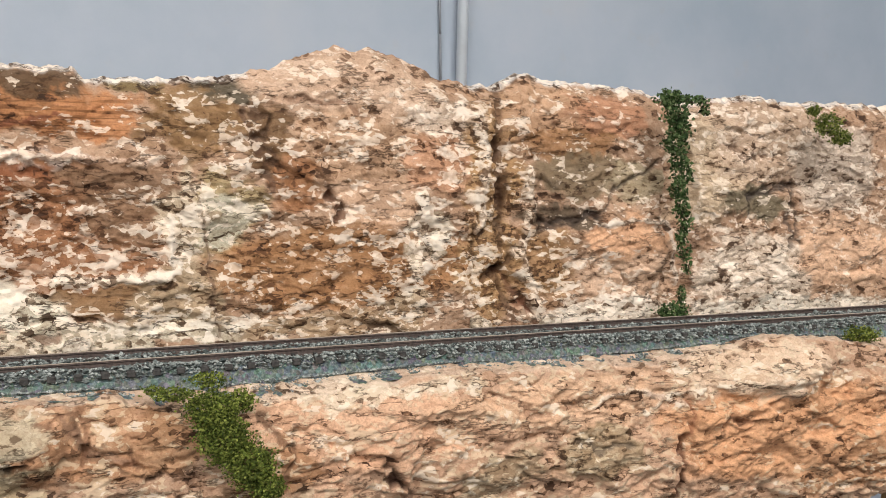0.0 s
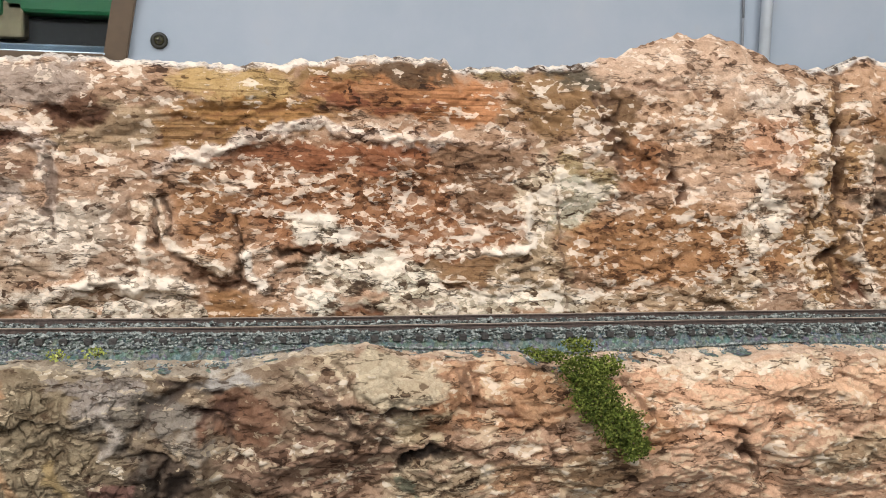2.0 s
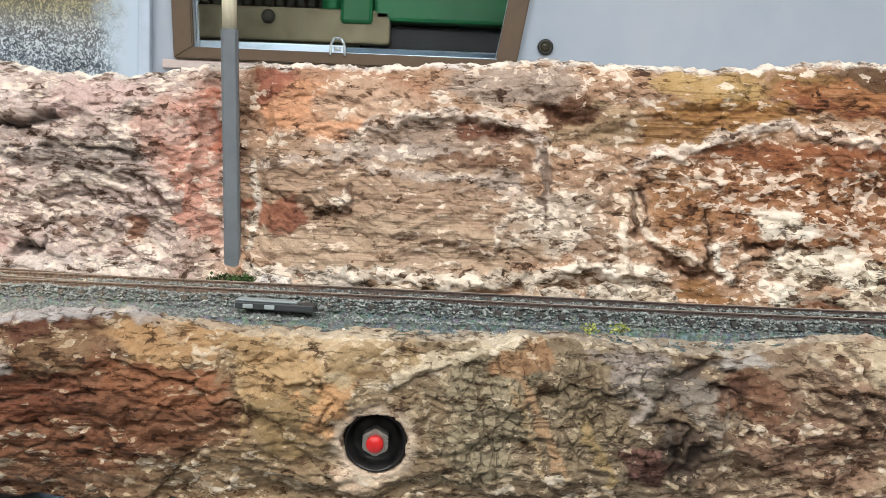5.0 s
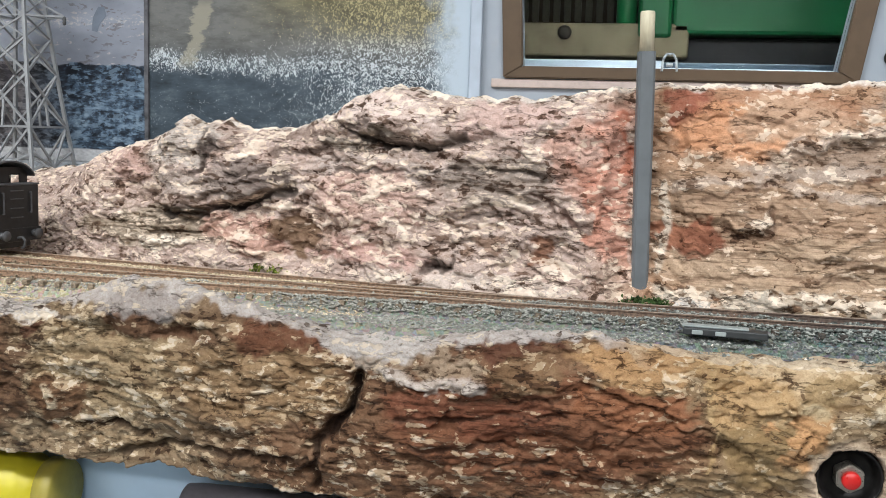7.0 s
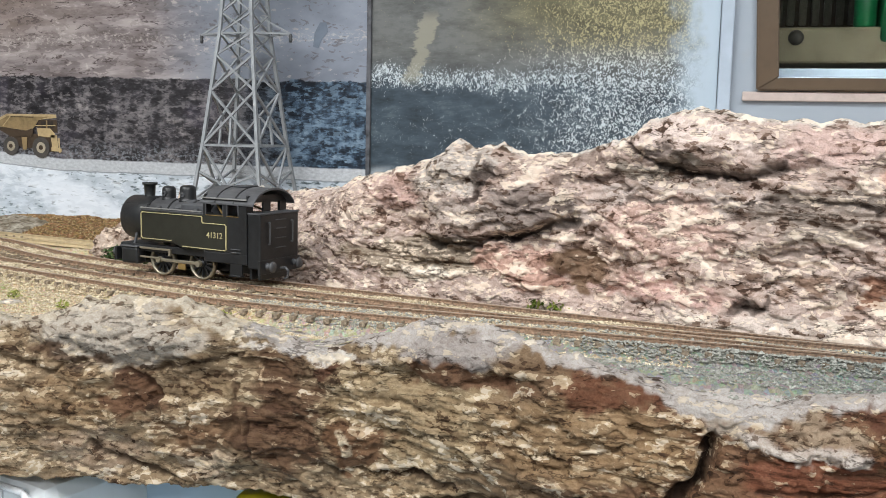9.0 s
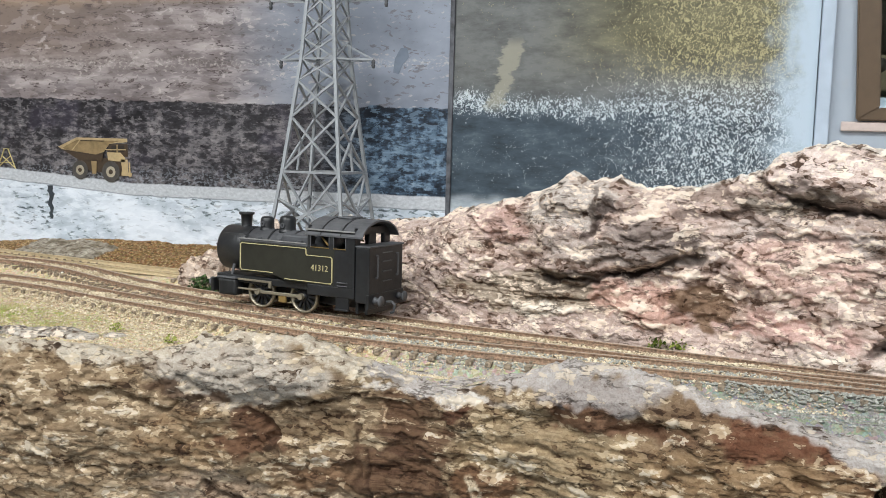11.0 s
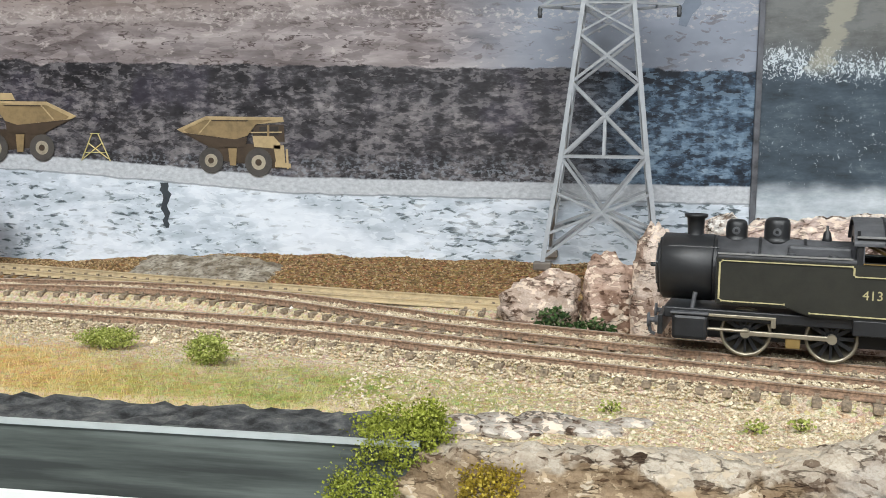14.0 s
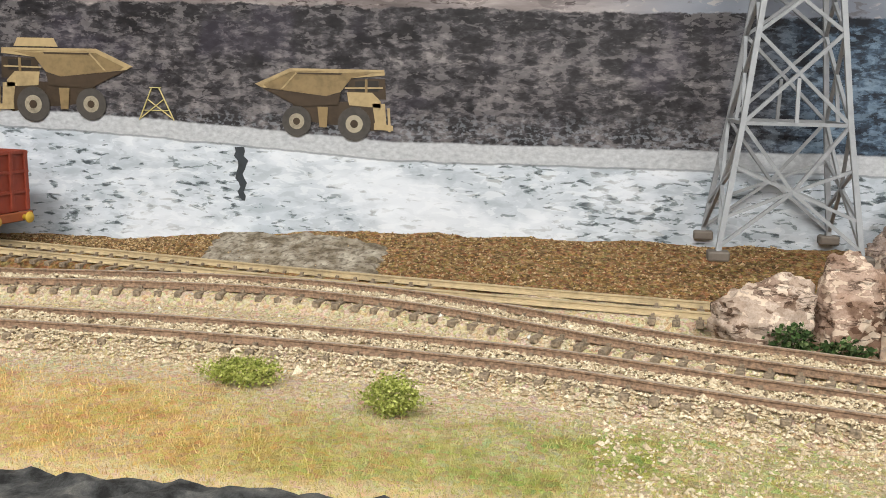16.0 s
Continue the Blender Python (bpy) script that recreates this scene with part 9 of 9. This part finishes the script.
foliage("turf_shrub", "small dark green shrub on the turf", "shrub", [(-0.789, 0.368, 1.0015, 0.0075, 0.006, 0.0052, 1000)], 0.0008, LEAF_SHRUB, 12, 2.4, group="shrubs on the turf")
for i, (x, y) in enumerate(((-0.624, 0.3225), (-0.612, 0.3270), (-0.113, 0.301), (-0.102, 0.303), (-0.66, 0.335), (-0.55, 0.330))):
    foliage("weed", "tiny green weed in the ballast", "weed", [(x, y, 0.9985, 0.0035, 0.0025, 0.0020, 70)], 0.0011, LEAF_SHRUB, 20 + i, group="weeds in the ballast")

# ---- turf fibres, as one mass ----


def turf():
    rng = random.Random(3)
    verts, faces = [], []
    for _ in range(34000):
        x = rng.uniform(-1.1, -0.655)
        hi = curve_at(BED_MAIN, x) - 0.020
        y = rng.uniform(0.318, max(0.32, hi))
        edge = (y - 0.318) / (hi - 0.318)
        if rng.random() < edge ** 3 or (x > -0.69 and rng.random() < 0.96) or (x > -0.74 and rng.random() < 0.55):
            continue
        z = land(x, y)
        a, h = rng.uniform(0, 6.28), rng.uniform(0.0005, 0.0014)
        dx, dy = math.cos(a) * 0.00022, math.sin(a) * 0.00022
        bx, by = rng.uniform(-0.0009, 0.0009), rng.uniform(-0.0009, 0.0009)
        i = len(verts)
        verts += [(x - dx, y - dy, z - 0.0004), (x + dx, y + dy, z - 0.0004), (x + bx, y + by, z + h)]
        faces.append((i, i + 1, i + 2))
    me = bpy.data.meshes.new("turf_fibres")
    me.from_pydata(verts, [], faces)
    k = Nodes("turf_fibre", 0.85, 0, 0.15)
    g = k.ramp(k.island(), (0.0, lin(150, 152, 84)), (0.5, lin(174, 172, 104)), (1.0, lin(200, 194, 134)))
    s = k.ramp(k.island(), (0.0, lin(194, 156, 94)), (0.5, lin(214, 182, 118)), (1.0, lin(232, 206, 150)))
    wx = k.math("ADD", k.axis(0), k.math("MULTIPLY", k.math("SUBTRACT", k.noise(18, 3), 0.5), 0.2))
    me.materials.append(k.done(k.mix(k.step(wx, -0.76, -0.86), g, s)))
    tagged(new("turf_fibres", me), "short green and straw turf fibres by the track", "grass", "", "stuff")


turf()

# ---- boulders and lumps ----


def boulder(name, label, x, y, z, rx, ry, rz, tone, seed, dry=0.6, parent=None, sub=5):
    bm = bmesh.new()
    bmesh.ops.create_icosphere(bm, subdivisions=sub, radius=1.0)
    rnd = random.Random(int(seed * 10))
    cuts = [(Vector((rnd.gauss(0, 1), rnd.gauss(0, 1), rnd.gauss(0, 0.8))).normalized(), rnd.uniform(0.62, 0.95)) for _ in range(16)]
    for v in bm.verts:
        d = v.co.normalized()
        r = 1 + 0.16 * noise.fractal(d * 1.5 + Vector((seed * 3.7, 0, 0)), 0.9, 2.1, 3)
        for n, far in cuts:
            lean = d.dot(n)
            if lean > 0.05:
                r = min(r, far / lean)
        r += 0.09 * noise.noise((d.x * 2.5 + seed, d.y * 2.5, d.z * 8)) + 0.07 * noise.fractal(d * 5 + Vector((0, seed, 0)), 0.8, 2.2, 4)
        zz = max(d.z * r, -0.55)
        v.co = Vector((d.x * r * rx, d.y * r * ry, zz * rz))
    verts = [tuple(v.co) for v in bm.verts]
    faces = [[v.index for v in f.verts] for f in bm.faces]
    bm.free()
    me = bpy.data.meshes.new(name)
    me.from_pydata(verts, [], faces)
    layer = me.color_attributes.new("tint", "FLOAT_COLOR", "POINT")
    tints = []
    for v in verts:
        n = noise.noise((v[0] * 70 + seed, v[1] * 70, v[2] * 110))
        c = tone if n < 0.05 or dry > 0.68 else _c(140, 108, 88)
        tints.append((*[a + (b - a) * 0.7 for a, b in zip(tone, c)], dry * 0.75 + 0.25 * n))
    layer.data.foreach_set("color", np.asarray(tints, dtype=np.float32).ravel())
    me.materials.append(ROCK)
    me.polygons.foreach_set("use_smooth", [True] * len(me.polygons))
    ob = new(name, me)
    ob.matrix_world = pose(x, y, z)
    return tagged(ob, label, "rock", "pink boulders" if "pink" in label else "", "")


boulder("boulder", "large pink and cream plaster boulder beside the siding", -0.682, 0.448, 1.004, 0.0185, 0.012, 0.0175, _c(204, 184, 168), 1.0, 0.62)
boulder("boulder", "brown and pink cleft boulder beside the siding", -0.657, 0.449, 1.006, 0.0150, 0.012, 0.0215, _c(192, 164, 146), 2.4, 0.66)
boulder("boulder", "pale pink broken boulder near the engine", -0.641, 0.447, 1.008, 0.0095, 0.010, 0.0330, _c(222, 204, 190), 3.9, 0.6)
boulder("plaster_lump", "white plaster lump by the rail below the cliff", -0.2345, 0.3535, 0.9985, 0.0115, 0.006, 0.0062, _c(226, 224, 220), 5.2, 0.95)
boulder("plaster_lump", "white plaster lump behind the engine", -0.612, 0.478, 1.036, 0.0080, 0.007, 0.0075, _c(230, 228, 224), 6.1, 0.95)
for i, (x, y, rx) in enumerate(((-0.699, 0.316, 0.008), (-0.687, 0.312, 0.007), (-0.678, 0.320, 0.009), (-0.664, 0.318, 0.007), (-0.690, 0.324, 0.005), (-0.655, 0.326, 0.005))):
    boulder("plaster_lump", "small grey-white plaster lump at the turf's edge", x, y, 0.9962, rx * 1.5, rx * 0.9, rx * 0.36, _c(206, 200, 190) if i % 2 else _c(182, 176, 166), 30.0 + i, 0.7, sub=4)
for i, (x, rx, rz) in enumerate(((-0.098, 0.012, 0.007), (-0.078, 0.010, 0.008), (-0.118, 0.010, 0.006), (0.005, 0.010, 0.006), (0.022, 0.006, 0.005), (0.18, 0.006, 0.005), (0.215, 0.007, 0.004), (-0.185, 0.012, 0.004))):
    boulder("foot_rock", "cream plaster rubble at the foot of the cliff", x, rocky(x) - 0.0005, 0.9995, rx, 0.005, rz, CREAM if i % 2 else WHITE, 10.0 + i, 0.75, sub=4)


# ---- track motor box by the main line, and sticks along the siding ----
def details():
    motor = empty("point_motor", pose(-0.2250, 0.3130, 0.9985, 0, 0, -6), "small black and grey point motor beside the track", "point motor")
    dark = simple("motor_black", (48, 52, 54), 0.5)
    grey = simple("motor_grey", (150, 160, 160), 0.5)
    bm = bmesh.new()
    box(bm, -0.0145, 0.0145, -0.0030, 0.0030, 0.0, 0.0026, 0.0004)
    part("case", bm, dark, motor)
    for x in (-0.0115, -0.0035):
        bm = bmesh.new()
        box(bm, x, x + 0.0038, -0.0036, -0.0028, 0.0004, 0.0020, 0.0003)
        part("terminal", bm, grey, motor, "pale terminal")
    bm = bmesh.new()
    box(bm, -0.0150, 0.0080, -0.0010, 0.0036, 0.0026, 0.0032, 0.0002)
    part("cover", bm, grey, motor, "grey cover plate")
    k = Nodes("grey_plaster_slab", 0.9, 0, 0.2)
    patch = k.noise(120, 5, 0.6)
    c = k.ramp(patch, (0.36, lin(98, 88, 72)), (0.46, lin(136, 126, 110)), (0.56, lin(156, 148, 134)), (0.66, lin(182, 174, 158)))
    slab = k.done(k.mix(k.ramp(k.noise(420, 4), (0.38, 0.6), (0.5, 0.0)), c, lin(66, 54, 42)), k.noise(300, 5), 0.9, 0.0012)
    bm = bmesh.new()
    nx, ny = 90, 60
    grid = []
    for i in range(nx + 1):
        col = []
        for j in range(ny + 1):
            u, v = i / nx, j / ny
            x, y = -0.909 + 0.086 * u, 0.512 + 0.014 * (1 - u) + (0.060 - 0.010 * u) * v
            rim = min(u, 1 - u, 0.6 * v, 0.6 * (1 - v)) + 0.05 * noise.noise((x * 70, y * 70, 3)) + 0.03 * noise.noise((x * 240, y * 240, 3))
            proud = 0.0016 * min(1.0, max(-1.0, rim / 0.03)) - 0.0006
            chip = chips(x, y, 130, 150, 4.0)[0]
            col.append(bm.verts.new((x, y, land(x, y) + proud + 0.0005 * chip + 0.0007 * noise.noise((x * 130, y * 130, 0)))))
        grid.append(col)
    for i in range(nx):
        for j in range(ny):
            bm.faces.new((grid[i][j], grid[i + 1][j], grid[i + 1][j + 1], grid[i][j + 1]))
    tagged(link_mesh("plaster_slab", bm, slab, True), "broken grey plaster slab patched into the brown bank", "slab")
    # red open wagon at the end of the siding
    red = simple("wagon_oxide_red", (142, 62, 44), 0.6, 0, 0.15, 200)
    wag = empty("open_wagon", pose(-1.051, 0.550, RAIL, 0, 0, -13), "oxide red model open wagon with ribbed sides", "model wagon")
    bm = bmesh.new()
    for lim in ((-0.060, 0.060, -0.0150, -0.0135), (-0.060, 0.060, 0.0135, 0.0150), (-0.060, -0.0585, -0.0135, 0.0135), (0.0585, 0.060, -0.0135, 0.0135)):
        box(bm, *lim, 0.0135, 0.0410, 0.0003)
    box(bm, -0.0585, 0.0585, -0.0135, 0.0135, 0.0135, 0.0160)
    part("body", bm, red, wag)
    for i in range(9):
        for s in (-1, 1):
            bm = bmesh.new()
            x = -0.057 + i * 0.01425
            box(bm, x - 0.0010, x + 0.0010, min(s * 0.0150, s * 0.0162), max(s * 0.0150, s * 0.0162), 0.0140, 0.0408, 0.0003)
            part("rib", bm, red, wag)
    for y in (-0.0135, -0.0045, 0.0045, 0.0135):
        bm = bmesh.new()
        box(bm, 0.0600, 0.0612, y - 0.0010, y + 0.0010, 0.0140, 0.0408, 0.0003)
        part("end_rib", bm, red, wag)
    for z in (0.0225, 0.0315, 0.0400):
        bm = bmesh.new()
        box(bm, 0.0600, 0.0609, -0.0150, 0.0150, z - 0.0007, z + 0.0007, 0.0002)
        part("end_rail", bm, red, wag)
    bm = bmesh.new()
    box(bm, -0.058, 0.058, -0.0110, 0.0110, 0.0085, 0.0135, 0.0004)
    part("underframe", bm, dark, wag)
    bm = bmesh.new()
    box(bm, 0.0600, 0.0622, -0.0150, 0.0150, 0.0095, 0.0135, 0.0004)
    part("headstock", bm, simple("headstock_rust", (150, 84, 52), 0.7), wag, "rusty headstock")
    for y in (-0.0095, 0.0095):
        bm = bmesh.new()
        lathe(bm, [(0.0, 0.0), (0.0013, 0.0), (0.0011, 0.0025), (0.0026, 0.0028), (0.0024, 0.0034), (0.0, 0.0035)], (0.0622, y, 0.0112), "X", 18)
        part("buffer", bm, simple("buffer_yellow", (206, 172, 66), 0.5), wag, "yellow buffer", True)
    for x in (-0.038, 0.038):
        for s in (-1, 1):
            bm = bmesh.new()
            lathe(bm, [(0.0, -0.001), (0.0060, -0.001), (0.0060, 0.001), (0.0, 0.001)], (x, s * 0.0088, 0.0060), "Y", 24)
            part("wheel", bm, simple("wagon_wheel", (64, 58, 52), 0.5, 0.3), wag, "", True)
    load = empty("ore_load", pose(-1.051, 0.550, RAIL + 0.033, 0, 0, -13), "dark ore load heaped in the red wagon", "load")
    bm = bmesh.new()
    bmesh.ops.create_grid(bm, x_segments=60, y_segments=16, size=1)
    for v in bm.verts:
        x, y = v.co.x * 0.0583, v.co.y * 0.0133
        v.co = Vector((x, y, 0.004 * (1 - v.co.y ** 2) + 0.0022 * noise.noise((x * 160, y * 160, 3)) - 0.001))
    part("heap", bm, simple("ore_grey", (120, 116, 108), 0.9, 0, 0.3, 300), load)


details()

# ---- front board with its lettering, and what shows below the cliff ----


def fascia():
    k = Nodes("grey_painted_board", 0.55, 0, 0.4)
    streak = k.noise(60, 5, 0.6, k.stretch(0.25, 1, 4, 3))
    mat = k.done(k.ramp(streak, (0.35, lin(56, 60, 58)), (0.5, lin(78, 84, 80)), (0.68, lin(104, 110, 106))), k.noise(400, 3), 0.15, 0.0005)
    bm = bmesh.new()
    box(bm, -1.5, -0.706, 0.2935, 0.2985, 0.86, 0.9980, 0.0006)
    structure("trim_fascia", bm, mat, "dark grey painted front board with brush streaks", "board")
    # pale strip gives the board's top edge its highlight as colour
    bm = bmesh.new()
    box(bm, -1.5, -0.706, 0.2928, 0.2934, 0.9974, 0.9990)
    structure("trim_edge_highlight", bm, simple("pale_edge_highlight", (176, 182, 180), 0.5, 0, 0.15, 120), "thin pale strip, the highlight of the board's top edge painted in", "trim")
    bm = bmesh.new()
    rows = []
    for i in range(420):
        x = -1.5 + i * (0.798 / 419)
        row = []
        for j in range(9):
            u = j / 8
            y, z = 0.2938 + (0.0265 + 0.003 * noise.noise((x * 60, 4, 1))) * u, 0.9988 - 0.0012 * u + 0.0020 * noise.fractal((x * 110, u * 4, 2), 0.8, 2.1, 4) * (u > 0) - 0.0035 * max(0.0, u - 0.8)
            row.append(bm.verts.new((x, y, z)))
        rows.append(row)
    for a, b in zip(rows, rows[1:]):
        for j in range(8):
            bm.faces.new((a[j], b[j], b[j + 1], a[j + 1]))
    k = Nodes("black_tar_edge", 0.75, 0, 0.3)
    structure("trim_tar_edge", bm, k.done(k.ramp(k.noise(150, 6, 0.7), (0.36, lin(34, 35, 36)), (0.50, lin(74, 76, 77)), (0.62, lin(104, 104, 102)), (0.76, lin(160, 154, 144))), k.noise(500, 4), 0.6, 0.001), "rough blackened edge between turf and board", "edge", True)
    sign = empty("letter_sign", pose(-0.743, 0.2930, 0.9805), "white sign strip with bold black capital letters", "sign")
    bm = bmesh.new()
    box(bm, -0.140, 0.0, -0.0012, -0.0002, -0.046, 0.0, 0.0002)
    part("panel", bm, simple("sign_white", (232, 232, 228), 0.5, 0, 0.04, 80), sign, "white panel")
    txt = bpy.data.curves.new("lettering", "FONT")
    txt.body, txt.size, txt.extrude, txt.align_x, txt.offset = "NER", 0.0480, 0.0002, "RIGHT", 0.0018
    ob = new("lettering", txt)
    me = bpy.data.meshes.new_from_object(ob.evaluated_get(bpy.context.evaluated_depsgraph_get()))
    bpy.data.objects.remove(ob)
    me.materials.append(simple("sign_black", (22, 22, 22), 0.5))
    lt = new("lettering", me)
    lt.parent = sign
    lt.matrix_local = pose(-0.0065, -0.0016, -0.0383, 90, 0, 0)
    lt["label"] = "bold black capitals NER"


fascia()


def below():
    """A low table under the layout with the few things that peep out below the rock."""
    table = empty("side_table", pose(-0.62, 0.36, 0), "pale blue topped table under the layout", "table")
    pale = simple("pale_blue_top", (186, 206, 222), 0.4, 0, 0.06, 40)
    bm = bmesh.new()
    box(bm, -0.55, 0.45, -0.10, 0.30, 0.870, 0.890, 0.003)
    part("tabletop", bm, pale, table)
    for x in (-0.5, 0.4):
        for y in (-0.07, 0.27):
            bm = bmesh.new()
            rod(bm, (x, y, 0), (x, y, 0.87), 0.014, seg=16)
            part("leg", bm, simple("table_leg", (120, 122, 126), 0.4, 0.5), table, "", True)
    back = empty("storage_panel", pose(-0.62, 0.352, 0.8905), "pale blue panel standing on the table", "panel")
    bm = bmesh.new()
    box(bm, -0.05, 0.30, 0.0, 0.008, 0.0, 0.045, 0.002)
    part("sheet", bm, pale, back)
    yel = simple("yellow_plastic", (190, 178, 40), 0.4, 0, 0.12, 100)
    roll = empty("yellow_bottle", pose(-0.525, 0.335, 0.9065), "yellow plastic bottle lying on the table", "bottle")
    bm = bmesh.new()
    lathe(bm, [(0.0, -0.02), (0.0135, -0.02), (0.0160, -0.017), (0.0160, 0.010), (0.0150, 0.013), (0.0125, 0.015), (0.0125, 0.020), (0.0, 0.020)], (0, 0, 0.0), "X", 32)
    part("body", bm, yel, roll, "", True)
    bm = bmesh.new()
    lathe(bm, [(0.0, 0.0202), (0.0145, 0.0202), (0.0145, 0.027), (0.0135, 0.0285), (0.0, 0.0285)], (0, 0, 0.0), "X", 28)
    part("cap", bm, simple("cap_olive", (150, 138, 60), 0.5), roll, "olive cap", True)
    grey = empty("grey_tube", pose(-0.385, 0.335, 0.9030), "dull grey plastic tube lying on the table", "tube")
    bm = bmesh.new()
    lathe(bm, [(0.0, -0.055), (0.0120, -0.055), (0.0125, -0.05), (0.0125, 0.06), (0.0, 0.06)], (0, 0, 0), "X", 28)
    part("barrel", bm, simple("tube_grey", (122, 118, 124), 0.5), grey, "", True)
    case = empty("white_case", pose(-0.640, 0.330, 0.8905, 0, 0, -14), "white and cream rounded plastic case on the table", "case")
    bm = bmesh.new()
    box(bm, -0.060, 0.030, -0.025, 0.040, 0.0, 0.0355, 0.008)
    part("shell", bm, simple("case_white", (222, 226, 228), 0.35, 0, 0.05, 60), case)
    bm = bmesh.new()
    box(bm, -0.058, 0.000, -0.0262, -0.0245, 0.006, 0.0285, 0.0006)
    part("side_panel", bm, simple("case_cream", (226, 220, 196), 0.4), case, "cream side panel")
    bm = bmesh.new()
    pts = [(0.002, 0.0), (0.002, 0.029), (0.018, 0.029), (0.026, 0.022), (0.029, 0.0)]
    for a, b in zip(pts, pts[1:]):
        rod(bm, (a[0], -0.0262, a[1] + 0.002), (b[0], -0.0262, b[1] + 0.002), 0.0015, seg=8)
    part("handle", bm, simple("case_handle", (236, 238, 240), 0.3), case, "white handle", True)


below()


def benchwork():
    """The timber frame that carries the layout."""
    k = Nodes("pine_frame", 0.7)
    wood = k.done(k.ramp(k.noise(30, 5, 0.6, k.stretch(1, 8, 8)), (0.3, lin(150, 112, 70)), (0.7, lin(188, 150, 102))), k.noise(200), 0.1)
    bench = empty("layout_bench", Matrix.Identity(4), "pine frame bench under the model layout", "bench")
    bm = bmesh.new()
    box(bm, -1.48, 0.60, 0.335, 0.575, 0.962, 0.990, 0.001)
    part("baseboard", bm, wood, bench)
    for y in (0.345, 0.545):
        bm = bmesh.new()
        box(bm, -1.46, 0.58, y, y + 0.02, 0.948, 0.9615, 0.001)
        part("rail_timber", bm, wood, bench)
    for x in (-1.42, 0.52):
        for y in (0.40, 0.54):
            bm = bmesh.new()
            box(bm, x, x + 0.03, y, y + 0.03, 0.0, 0.9615, 0.002)
            part("leg", bm, wood, bench)


benchwork()
